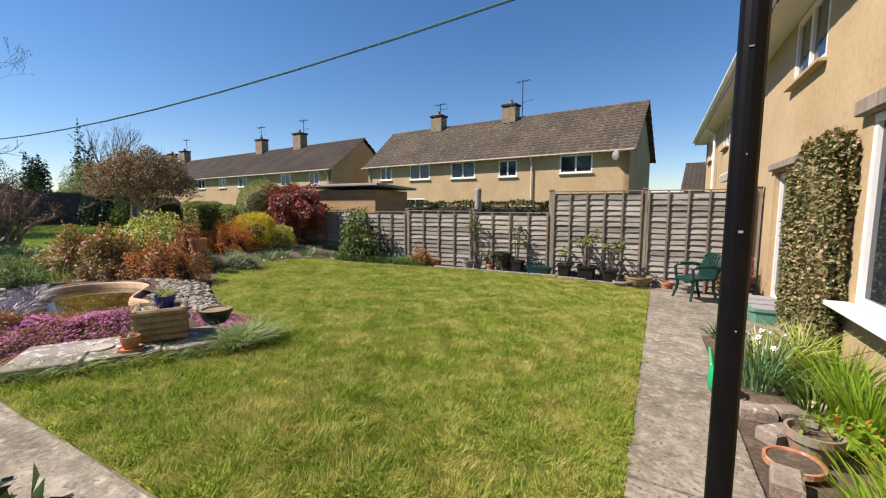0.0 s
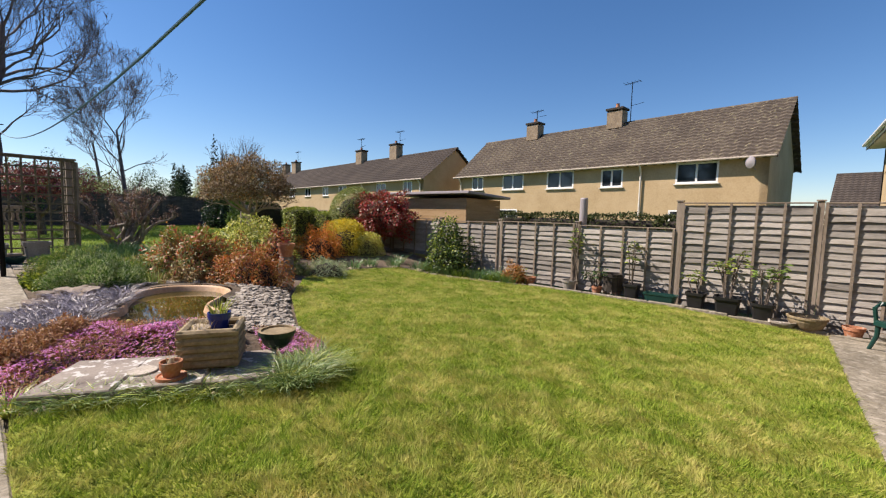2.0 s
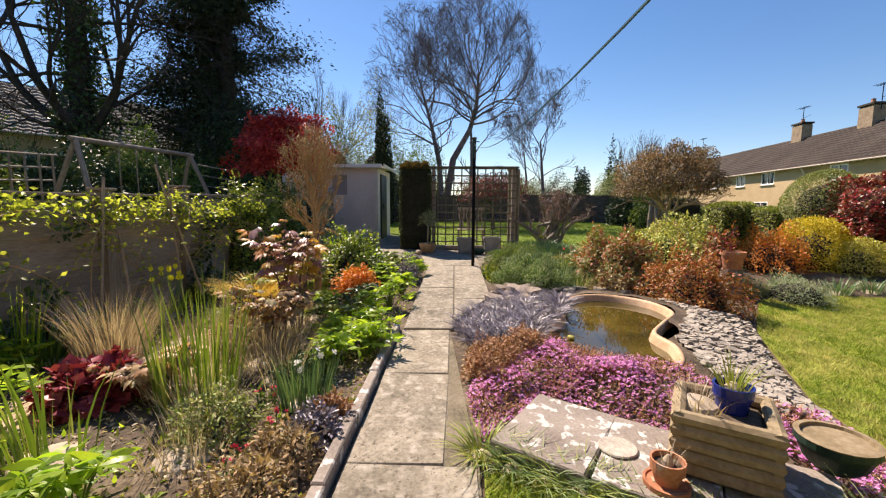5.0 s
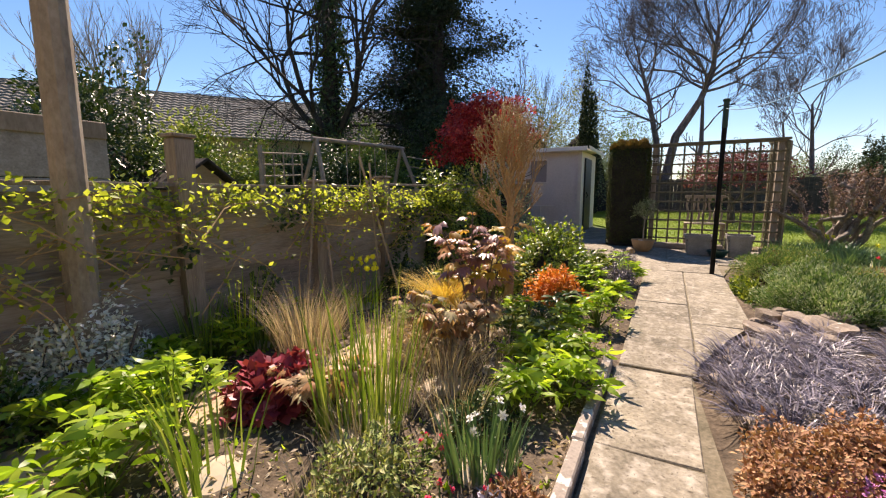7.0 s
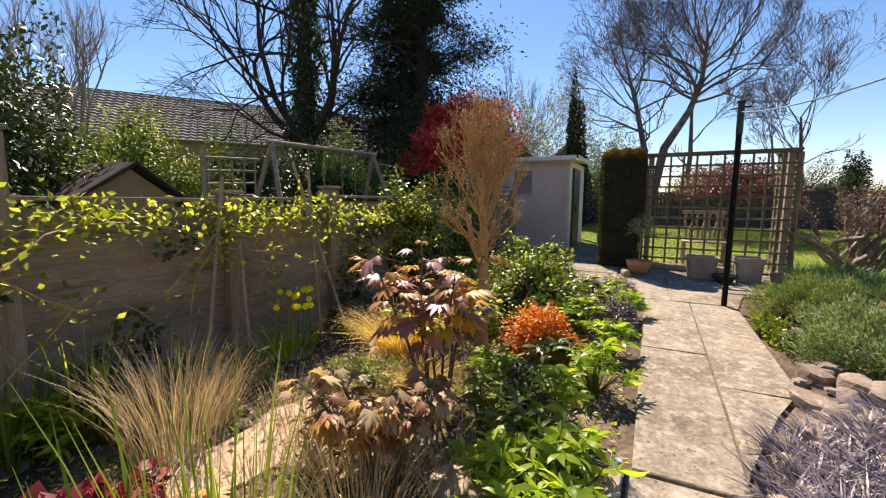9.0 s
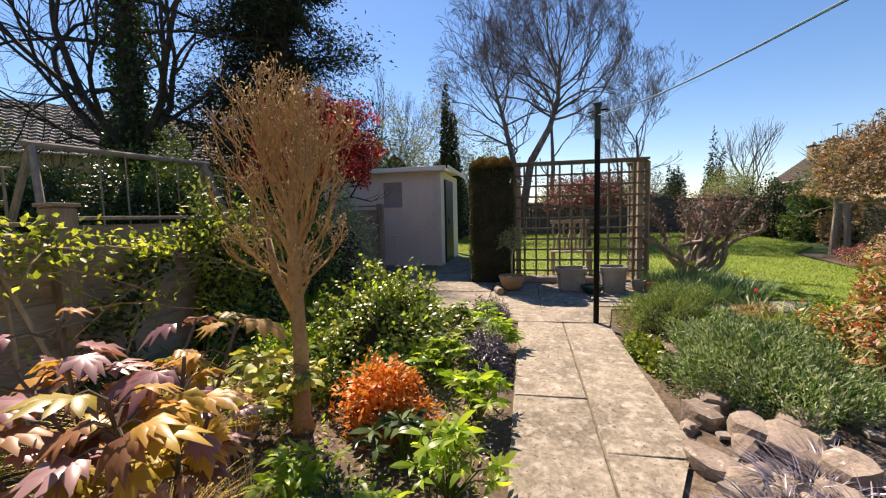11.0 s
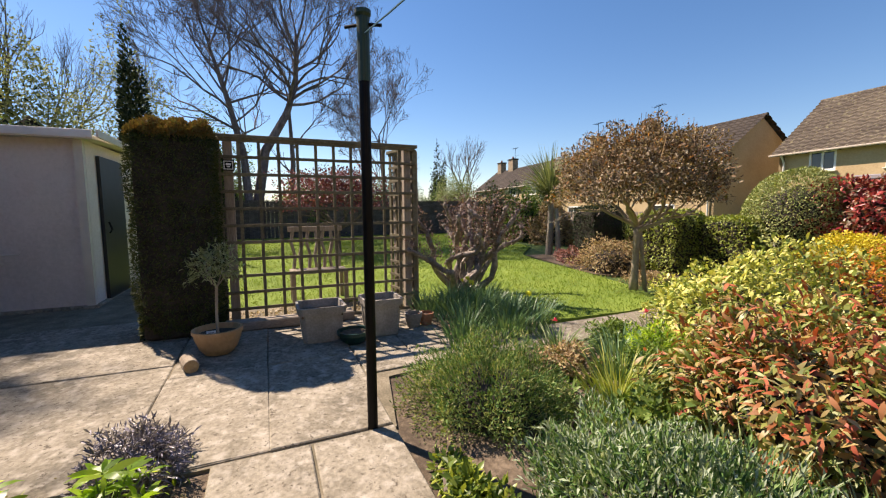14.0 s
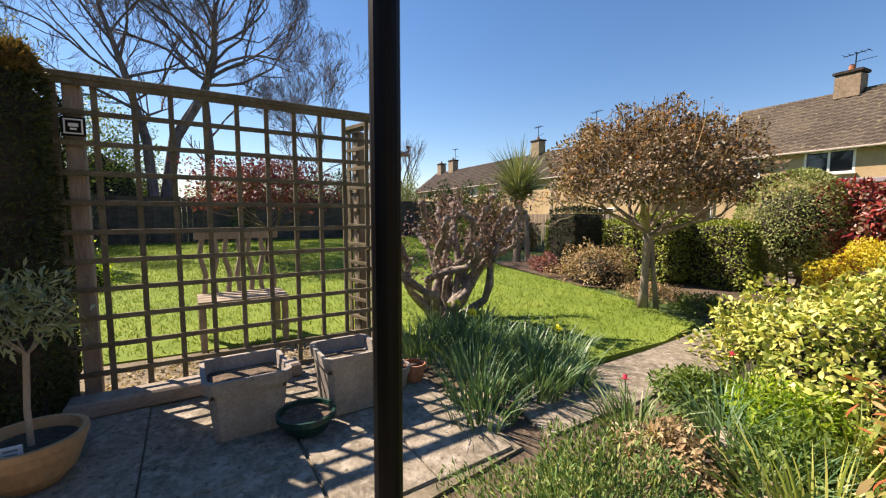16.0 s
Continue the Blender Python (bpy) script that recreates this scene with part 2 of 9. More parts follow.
G_LAWN = turf("lawn_grass", [(0.056, 0.104, 0.01), (0.13, 0.188, 0.02), (0.245, 0.3, 0.04)], (0.57, 0.5, 0.17), (0.44, 0.66), 2.1)
G_LAWN2 = turf("bright_grass", [(0.09, 0.15, 0.018), (0.14, 0.2, 0.025), (0.19, 0.25, 0.04)], (0.4, 0.38, 0.12), (0.5, 0.8))
L_GREEN = leafy("mid_green_leaf", [(0.045, 0.085, 0.014), (0.08, 0.13, 0.024), (0.13, 0.185, 0.04)])
L_FRESH = leafy("fresh_green_leaf", [(0.09, 0.17, 0.015), (0.17, 0.27, 0.025), (0.28, 0.36, 0.045)], 0.38, 0.88)
L_DARK = leafy("dark_green_leaf", [(0.015, 0.032, 0.01), (0.03, 0.055, 0.014), (0.05, 0.085, 0.02)], 0.4, 0.2)
L_YEW = leafy("yew_needle", [(0.02, 0.03, 0.01), (0.035, 0.046, 0.014), (0.06, 0.065, 0.02)], 0.7, 0.15, 0.2)
L_YEWTOP = leafy("bronzed_yew_tip", [(0.09, 0.06, 0.02), (0.14, 0.085, 0.03), (0.1, 0.1, 0.03)], 0.7, 0.25, 0.2)
L_BOX = leafy("box_green_leaf", [(0.08, 0.12, 0.03), (0.17, 0.2, 0.06), (0.3, 0.31, 0.13)], 0.45, 0.25)
L_VARIEG = leafy("variegated_leaf", [(0.07, 0.11, 0.018), (0.18, 0.22, 0.04), (0.36, 0.36, 0.08), (0.48, 0.45, 0.17)], 0.45, 0.3)
L_EUON = leafy("glossy_yellow_green_leaf", [(0.035, 0.065, 0.01), (0.095, 0.14, 0.02), (0.24, 0.27, 0.045)], 0.4, 0.4)
L_YELLOW = leafy("golden_leaf", [(0.3, 0.24, 0.012), (0.38, 0.31, 0.02), (0.42, 0.36, 0.04)], 0.6, 0.35, patch=0.25)
L_LIME = leafy("lime_gold_leaf", [(0.26, 0.25, 0.04), (0.34, 0.32, 0.07), (0.38, 0.37, 0.12)], 0.6, 0.35, patch=0.25)
L_ORANGE = leafy("copper_orange_leaf", [(0.13, 0.055, 0.014), (0.25, 0.095, 0.022), (0.32, 0.16, 0.045), (0.075, 0.08, 0.018)], 0.5, 0.35)
L_ORANGE2 = leafy("bright_orange_leaf", [(0.36, 0.1, 0.012), (0.42, 0.15, 0.022), (0.45, 0.21, 0.045)], 0.5, 0.4)
L_BRONZE = leafy("bronze_green_leaf", [(0.045, 0.068, 0.012), (0.1, 0.132, 0.024), (0.19, 0.2, 0.055), (0.18, 0.105, 0.03), (0.32, 0.3, 0.14)], 0.45, 0.3)
L_REDTIP = leafy("red_tip_leaf", [(0.24, 0.045, 0.025), (0.28, 0.09, 0.035), (0.24, 0.14, 0.06)], 0.5, 0.35)
# the pale last stop paints glints on some of the red leaves
L_PHOTINIA = leafy("photinia_red_leaf_glints", [(0.09, 0.012, 0.014), (0.2, 0.02, 0.022), (0.28, 0.055, 0.045), (0.06, 0.05, 0.02), (0.26, 0.17, 0.13)], 0.35, 0.3)
L_ACER = leafy("crimson_maple_leaf", [(0.18, 0.01, 0.014), (0.34, 0.022, 0.026), (0.46, 0.07, 0.045)], 0.5, 0.35)
L_PURPLE = leafy("purple_plum_leaf", [(0.12, 0.05, 0.05), (0.2, 0.08, 0.075), (0.26, 0.13, 0.1)], 0.5, 0.3)
L_HEUCHERA = leafy("plum_red_leaf", [(0.1, 0.012, 0.022), (0.19, 0.025, 0.04), (0.28, 0.06, 0.07)], 0.45, 0.25)
L_PEONY = leafy("bronze_pink_leaf", [(0.14, 0.065, 0.032), (0.23, 0.11, 0.05), (0.29, 0.165, 0.08), (0.32, 0.2, 0.035)], 0.45, 0.55)
L_CLEM = leafy("clematis_leaf", [(0.11, 0.15, 0.02), (0.21, 0.26, 0.035), (0.36, 0.4, 0.08)], 0.45, 0.78)
L_CREEPER = leafy("olive_creeper_leaf", [(0.045, 0.055, 0.018), (0.085, 0.095, 0.03), (0.15, 0.15, 0.06), (0.13, 0.085, 0.045)], 0.5, 0.2)
L_IRIS = leafy("green_iris_blade", [(0.06, 0.11, 0.015), (0.11, 0.17, 0.025), (0.21, 0.25, 0.06)], 0.45, 0.4)
L_WILLOW = leafy("dull_willow_leaf", [(0.08, 0.1, 0.045), (0.14, 0.165, 0.08), (0.24, 0.26, 0.15)], 0.7, 0.4, 0.2)
L_BROWNPURPLE = leafy("brown_purple_leaf", [(0.06, 0.035, 0.035), (0.12, 0.07, 0.065), (0.19, 0.13, 0.11)], 0.6, 0.3)
L_PLUMRED = leafy("plum_tree_leaf", [(0.07, 0.02, 0.025), (0.13, 0.035, 0.04), (0.2, 0.07, 0.07)], 0.5, 0.3)
L_PLUMLEAF = leafy("plum_bronze_leaf", [(0.13, 0.06, 0.06), (0.2, 0.1, 0.1), (0.3, 0.19, 0.18)], 0.35, 0.35, 0.5)
L_PEONYGOLD = leafy("gold_backlit_leaf", [(0.2, 0.16, 0.02), (0.33, 0.24, 0.03), (0.38, 0.2, 0.05)], 0.4, 0.5)
L_DRY = leafy("dry_straw_leaf", [(0.19, 0.15, 0.105), (0.31, 0.255, 0.185), (0.44, 0.385, 0.3)], 0.8, 0.3, 0.15)
L_BROWNLEAF = leafy("dry_brown_leaf", [(0.11, 0.075, 0.044), (0.2, 0.145, 0.085), (0.3, 0.21, 0.115), (0.27, 0.25, 0.14)], 0.8, 0.3, 0.2)
L_STRAW_GOLD = leafy("gold_sedge_blade", [(0.4, 0.24, 0.04), (0.55, 0.36, 0.08), (0.5, 0.4, 0.12)], 0.6, 0.35)
L_BLADE = leafy("flag_blade", [(0.1, 0.14, 0.02), (0.18, 0.22, 0.035), (0.3, 0.3, 0.08)], 0.45, 0.35)
L_STRAP = leafy("bluish_strap_leaf", [(0.045, 0.1, 0.045), (0.08, 0.15, 0.065), (0.13, 0.2, 0.09)], 0.4, 0.25)
L_VSTRAP = leafy("striped_sedge_blade", [(0.045, 0.085, 0.02), (0.09, 0.14, 0.035), (0.22, 0.26, 0.13)], 0.45, 0.3)
L_GREYGREEN = leafy("grey_green_leaf", [(0.15, 0.19, 0.12), (0.22, 0.27, 0.17), (0.31, 0.36, 0.26)], 0.7, 0.35, 0.2)
L_LAVENDER = leafy("lavender_green_leaf", [(0.035, 0.085, 0.022), (0.075, 0.14, 0.04), (0.16, 0.235, 0.085)], 0.7, 0.35, 0.2)
L_SANTOLINA = leafy("santolina_leaf", [(0.1, 0.14, 0.035), (0.18, 0.22, 0.065), (0.3, 0.3, 0.15)], 0.75, 0.35, 0.2)
L_BLACKGRASS = leafy("black_purple_blade", [(0.05, 0.045, 0.055), (0.1, 0.09, 0.115), (0.22, 0.2, 0.24)], 0.4, 0.15, 0.5)
L_SEDUM = leafy("rusty_sedum_leaf", [(0.16, 0.075, 0.04), (0.25, 0.13, 0.07), (0.3, 0.2, 0.1)], 0.7, 0.2)
L_PINK = leafy("magenta_flower", [(0.3, 0.07, 0.25), (0.38, 0.14, 0.33), (0.46, 0.26, 0.42)], 0.6, 0.3, patch=0.2)
L_WHITE = leafy("white_petal", [(0.75, 0.73, 0.6), (0.82, 0.8, 0.7)], 0.6, 0.3, patch=0.1)
L_YPETAL = leafy("yellow_petal", [(0.8, 0.6, 0.02), (0.85, 0.7, 0.06)], 0.6, 0.3, patch=0.1)
L_RPETAL = leafy("red_petal", [(0.35, 0.02, 0.06), (0.5, 0.05, 0.1)], 0.6, 0.3, patch=0.1)
L_PALE = leafy("pale_spring_leaf", [(0.16, 0.2, 0.05), (0.26, 0.3, 0.09), (0.36, 0.38, 0.16)], 0.6, 0.4, 0.2)
L_DOME = leafy("bronze_opening_leaf", [(0.05, 0.04, 0.026), (0.105, 0.075, 0.046), (0.17, 0.105, 0.056), (0.33, 0.29, 0.21)], 0.7, 0.3, 0.2)
L_SILVER = leafy("silver_leaf", [(0.3, 0.32, 0.27), (0.45, 0.47, 0.41), (0.62, 0.64, 0.58)], 0.5, 0.25)
L_OLIVE = leafy("olive_leaf", [(0.09, 0.12, 0.05), (0.15, 0.18, 0.08), (0.24, 0.26, 0.15)], 0.5, 0.25)
L_CONIFER = leafy("dark_conifer_spray", [(0.012, 0.02, 0.01), (0.022, 0.033, 0.016), (0.04, 0.05, 0.026)], 0.8, 0.1, 0.15)
L_HEDGE = leafy("clipped_hedge_leaf", [(0.075, 0.115, 0.016), (0.15, 0.19, 0.03), (0.26, 0.28, 0.06)], 0.5, 0.25)


# ---- the lie of the land ----
def gz(x, y):
    s = min(1.0, max(0.0, (x + 10) / 3))
    s = s * s * (3 - 2 * s)
    return -0.045 * max(0.0, min(y, 12) - 1.5) * s + 0.025 * max(0.0, min(-x, 20) - 6) - 0.05 * max(0.0, min(x, 3) + 2)


# ---- mesh helpers ----
from mathutils.geometry import delaunay_2d_cdt


class Geo:
    """Collects vertices and faces of one mesh."""

    def __init__(self):
        self.v, self.f = [], []

    def add(self, v, f):
        n = len(self.v)
        self.v.extend([tuple(p) for p in v])
        self.f.extend([tuple(i + n for i in q) for q in f])
        return self

    def box(self, c, s, rz=0.0, m=None):
        x, y, z = s[0] / 2, s[1] / 2, s[2] / 2
        e = min(x, y, z) * 0.25
        pts, fs = [], []
        for zz, k in ((-z, e), (-z + e, 0), (z - e, 0), (z, e)):
            pts += [(-x + k, -y + k, zz), (x - k, -y + k, zz), (x - k, y - k, zz), (-x + k, y - k, zz)]
        fs.append((3, 2, 1, 0))
        fs.append((12, 13, 14, 15))
        for r in range(3):
            for i in range(4):
                fs.append((4 * r + i, 4 * r + (i + 1) % 4, 4 * r + 4 + (i + 1) % 4, 4 * r + 4 + i))
        mm = m if m is not None else Matrix.Rotation(radians(rz), 4, "Z")
        return self.add([mm @ Vector(p) + Vector(c) for p in pts], fs)

    def tube(self, path, radii, n=8, cap=True):
        path = [Vector(p) for p in path]
        vs, fs = [], []
        up = Vector((0.13, 0.31, 0.94))
        for i, p in enumerate(path):
            d = (path[min(i + 1, len(path) - 1)] - path[max(i - 1, 0)])
            if d.length < 1e-6:
                d = Vector((0, 0, 1))
            d.normalize()
            a = d.cross(up)
            if a.length < 0.05:
                a = d.cross(Vector((1, 0, 0)))
            a.normalize()
            b = d.cross(a)
            r = radii[i] if isinstance(radii, (list, tuple)) else radii
            for k in range(n):
                w = 2 * math.pi * k / n
                vs.append(p + a * (math.cos(w) * r) + b * (math.sin(w) * r))
        for i in range(len(path) - 1):
            for k in range(n):
                fs.append((i * n + k, i * n + (k + 1) % n, (i + 1) * n + (k + 1) % n, (i + 1) * n + k))
        if cap:
            fs.append(tuple(range(n))[::-1])
            fs.append(tuple((len(path) - 1) * n + k for k in range(n)))
        return self.add(vs, fs)

    def lathe(self, profile, n=24, c=(0, 0, 0), sx=1.0, sy=1.0, square=0.0):
        vs, fs = [], []
        for r, z in profile:
            for k in range(n):
                w = 2 * math.pi * (k + 0.5) / n
                q = 1.0
                if square:
                    q = 1 / max(abs(math.cos(w)), abs(math.sin(w))) * square + (1 - square)
                vs.append((c[0] + r * q * sx * math.cos(w), c[1] + r * q * sy * math.sin(w), c[2] + z))
        for i in range(len(profile) - 1):
            for k in range(n):
                fs.append((i * n + k, i * n + (k + 1) % n, (i + 1) * n + (k + 1) % n, (i + 1) * n + k))
        fs.append(tuple(range(n))[::-1])
        fs.append(tuple((len(profile) - 1) * n + k for k in range(n)))
        return self.add(vs, fs)

    def mesh(self, name, mat, smooth=False):
        me = bpy.data.meshes.new(name)
        me.from_pydata(self.v, [], self.f)
        if smooth:
            me.polygons.foreach_set("use_smooth", [True] * len(me.polygons))
        me.materials.append(mat)
        me.update()
        return me


def part(name, geo, mat, parent=None, label="", smooth=False, loc=None):
    """Links one mesh as ONE object, under a thing or under a part."""
    me = geo.mesh(name, mat, smooth) if isinstance(geo, Geo) else geo
    ob = new(name, me)
    if parent is not None:
        ob.parent = parent
    if loc is not None:
        ob.location = loc
    if label:
        tagged(ob, label)
    return ob


def thing(name, loc, label, category, group="", kind="", rz=0.0, under=None):
    ob = new(name)
    if under is not None:
        ob.parent = under
        category = group = ""
    ob.empty_display_size = 0.1
    ob.location = loc
    ob.rotation_euler = (0, 0, radians(rz))
    return tagged(ob, label, category, group, kind)


def array_mesh(name, verts, faces, mat, smooth=False):
    """A mesh from numpy arrays; all faces have the same number of corners."""
    me = bpy.data.meshes.new(name)
    nv, (nf, k) = len(verts), faces.shape
    me.vertices.add(nv)
    me.vertices.foreach_set("co", np.ascontiguousarray(verts, dtype=np.float32).ravel())
    me.loops.add(nf * k)
    me.loops.foreach_set("vertex_index", np.ascontiguousarray(faces, dtype=np.int32).ravel())
    me.polygons.add(nf)
    me.polygons.foreach_set("loop_start", np.arange(0, nf * k, k, dtype=np.int32))
    me.polygons.foreach_set("loop_total", np.full(nf, k, dtype=np.int32))
    if smooth:
        me.polygons.foreach_set("use_smooth", np.ones(nf, dtype=bool))
    me.materials.append(mat)
    me.update(calc_edges=True)
    me.validate()
    return me


def unit(a):
    return a / np.maximum(np.linalg.norm(a, axis=1, keepdims=True), 1e-9)


def leaf_mesh(name, pts, out, size, mat, rng, wide=0.5, droop=0.2, spread=0.7, fold=0.25, fine=False):
    """One four-cornered folded leaf at each point, pointing roughly outwards."""
    n = len(pts)
    d = unit(out * 0.7 + rng.normal(0, spread, (n, 3)) + np.array([0, 0, -droop]))
    s = unit(np.cross(d, unit(out) + np.array([0, 0, 0.6]) + rng.normal(0, 0.45, (n, 3))))
    up = np.cross(s, d)
    up = up * np.where(np.sum(up * (out + np.array([0, 0, 0.3])), 1, keepdims=True) < 0, -1, 1)
    L = (size * rng.uniform(0.6, 1.35, n))[:, None]
    W = L * wide * 0.5
    if fine:
        rows = [pts]
        for u, k, c in ((0.22, 0.75, 0.03), (0.5, 1.0, 0.07), (0.78, 0.62, 0.04)):
            m = pts + d * L * u + up * L * c
            rows += [m + s * W * k, m - s * W * k]
        rows.append(pts + d * L - up * L * 0.08)
        v = np.stack(rows, 1).reshape(-1, 3)
        q = np.array([(0, 1, 2), (1, 3, 4), (1, 4, 2), (3, 5, 6), (3, 6, 4), (5, 7, 6)])
        f = (np.arange(n)[:, None, None] * 8 + q[None]).reshape(-1, 3)
        return array_mesh(name, v, f, mat)
    mid = pts + d * L * 0.5
    v = np.stack([pts, mid + s * W + up * L * fold * 0.4, pts + d * L, mid - s * W + up * L * fold * 0.4], 1).reshape(-1, 3)
    f = np.arange(4 * n).reshape(-1, 4)
    f = np.concatenate([f[:, [0, 1, 2]], f[:, [0, 2, 3]]])
    return array_mesh(name, v, f, mat)


def blade_mesh(name, base, lean, height, width, mat, rng, bend=0.6, segs=3, rolled=0.0):
    """Arching strap leaves: base points, the way each leans, lengths."""
    n = len(base)
    h = (height * rng.uniform(0.6, 1.2, n))[:, None]
    side = unit(np.cross(lean, np.array([0, 0, 1.0])) + rng.normal(0, 0.35, (n, 3)))
    rows = []
    for k in range(segs + 1):
        u = k / segs
        c = base + np.array([0, 0, 1.0]) * h * (u - 0.5 * bend * u * u) + lean * h * (0.25 * u + bend * u * u * 0.7)
        w = width * (1 - u ** 2 * 0.95) * rng.uniform(0.9, 1.1, (n, 1)) * 0.5
        rows.append(np.stack([c - side * w, c + side * w], 1))
    v = np.concatenate(rows, 1).reshape(-1, 3)
    per = 2 * (segs + 1)
    q = np.array([(2 * k, 2 * k + 1, 2 * k + 3, 2 * k + 2) for k in range(segs)])
    f = (np.arange(n)[:, None, None] * per + q[None]).reshape(-1, 4)
    return array_mesh(name, v, f, mat)


def cloud(rng, n, radii, lump=0.25, clumps=0, inner=0.35, flat=0.0, seed=0.0):
    """Leaf points and outward ways on a lumpy dome or ball. flat: 0 a dome on the ground, 1 a whole ball."""
    d = unit(rng.normal(0, 1, (n, 3)))
    d[:, 2] = np.where(d[:, 2] < -flat, np.abs(d[:, 2]), d[:, 2])
    k = rng.uniform(2.0, 3.5, 3)
    ph = rng.uniform(0, 6, 3)
    lum = 1 + lump * (0.5 * np.sin(d[:, 0] * k[0] * 2.2 + ph[0]) * np.sin(d[:, 1] * k[1] * 2.2 + ph[1]) + 0.35 * np.sin(d[:, 2] * k[2] * 3 + d[:, 0] * 5 + ph[2]) + 0.3 * np.sin(d[:, 1] * 9 + d[:, 0] * 7 + ph[0]))
    r = lum * (1 - inner * rng.uniform(0, 1, n) ** 1.6)
    if clumps:
        c = unit(rng.normal(0, 1, (clumps, 3)))
        near = np.argmax(d @ c.T, 1)
        dist = np.arccos(np.clip(np.max(d @ c.T, 1), -1, 1))
        size = rng.uniform(0.9, 1.12, clumps)
        r = r * (size[near] - 0.18 * np.clip(dist * math.sqrt(clumps) / 2.2, 0, 1) ** 2)
    p = d * r[:, None] * np.array(radii)
    return p, unit(d / np.array(radii))


def shrub(name, x, y, radii, n, size, mat, label, category="shrub", wide=0.5, lump=0.3, clumps=40, flat=0.1, stems=7, spread=0.7, z0=None,
          bark=None, tips=None, tips_share=0.15, seed=1, lift=None, group="", droop=0.2, fine=False, inner=0.45):
    """A shrub: stems from the ground and a crown of many leaves; tips: (name, material) of a second kind of leaf near the top."""
    rng = np.random.default_rng(seed)
    z = gz(x, y) if z0 is None else z0
    e = thing(name, (x, y, z), label, category, group)
    lift = radii[2] * (0.35 if flat > 0.5 else 0.06) if lift is None else lift
    cz = lift + (radii[2] * min(flat, 1.0) if flat > 0.5 else 0)
    p, o = cloud(rng, n, radii, lump, clumps, flat=flat, inner=inner)
    p = p + np.array([0, 0, cz])
    p[:, 2] = np.maximum(p[:, 2], 0.01)
    if tips:
        sel = (rng.uniform(0, 1, n) < tips_share * 2 * np.clip(o[:, 2] + 0.35, 0, 1))
        part("young_foliage", leaf_mesh("young_foliage", p[sel] * 1.03, o[sel], size, tips, rng, wide, droop, spread, fine=fine), tips, e, "coloured young growth")
        p, o = p[~sel], o[~sel]
    part("foliage", leaf_mesh("foliage", p, o, size, mat, rng, wide, droop, spread, fine=fine), mat, e)
    g = Geo()
    for i in range(stems):
        w = rng.uniform(0, 6.28)
        q = rng.uniform(0.3, 0.75)
        tip = Vector((math.cos(w) * radii[0] * q, math.sin(w) * radii[1] * q, cz + radii[2] * rng.uniform(0.3, 0.75)))
        b = Vector((math.cos(w) * 0.06, math.sin(w) * 0.06, 0))
        mid = (b + tip) / 2 + Vector((rng.normal(0, 0.04), rng.normal(0, 0.04), 0.05))
        g.tube([b, mid, tip], [0.016, 0.011, 0.005], 5)
    part("stem_frame", g, bark or BARK, e)
    # added solid of dark colour: blocks light and shades the gaps between leaves
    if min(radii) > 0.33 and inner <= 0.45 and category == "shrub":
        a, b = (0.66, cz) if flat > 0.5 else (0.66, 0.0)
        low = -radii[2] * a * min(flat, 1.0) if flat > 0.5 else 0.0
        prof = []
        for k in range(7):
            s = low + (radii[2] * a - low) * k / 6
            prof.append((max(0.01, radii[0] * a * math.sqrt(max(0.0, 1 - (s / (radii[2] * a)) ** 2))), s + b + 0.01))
        part("shade_core", Geo().lathe(prof, 14, sy=radii[1] / radii[0]), BARK_AND_SHADE, e, "dark filler solid shading the crown inside")
    return e


def clump(name, x, y, n, height, width, mat, label, radius=0.12, bend=0.6, category="plant", seed=1, z0=None, group="", flower=None, upright=1.0, segs=3, sx=1.0, sy=1.0):
    """A clump of strap leaves. flower: (part name, material, how many, size, height, kind)."""
    rng = np.random.default_rng(seed)
    z = gz(x, y) if z0 is None else z0
    e = thing(name, (x, y, z), label, category, group)
    w = rng.uniform(0, 2 * math.pi, n)
    q = np.sqrt(rng.uniform(0, 1, n))
    base = np.stack([np.cos(w) * q * radius * sx, np.sin(w) * q * radius * sy, np.zeros(n)], 1)
    lean = np.stack([np.cos(w), np.sin(w), np.zeros(n)], 1) * (q[:, None] * 0.8 + 0.2) / upright + rng.normal(0, 0.15, (n, 3)) * np.array([1, 1, 0])
    part("foliage", blade_mesh("foliage", base, lean, height, width, mat, rng, bend, segs), mat, e)
    part("crown_base", Geo().lathe([(radius * 0.8, 0.0), (radius * 0.7, 0.02), (radius * 0.3, 0.04), (0.005, 0.045)], 10, sx=sx, sy=sy), L_DRY, e, "dry sheath at the base")
    if flower:
        flowers(e, flower, rng, radius * sx, radius * sy)
    return e


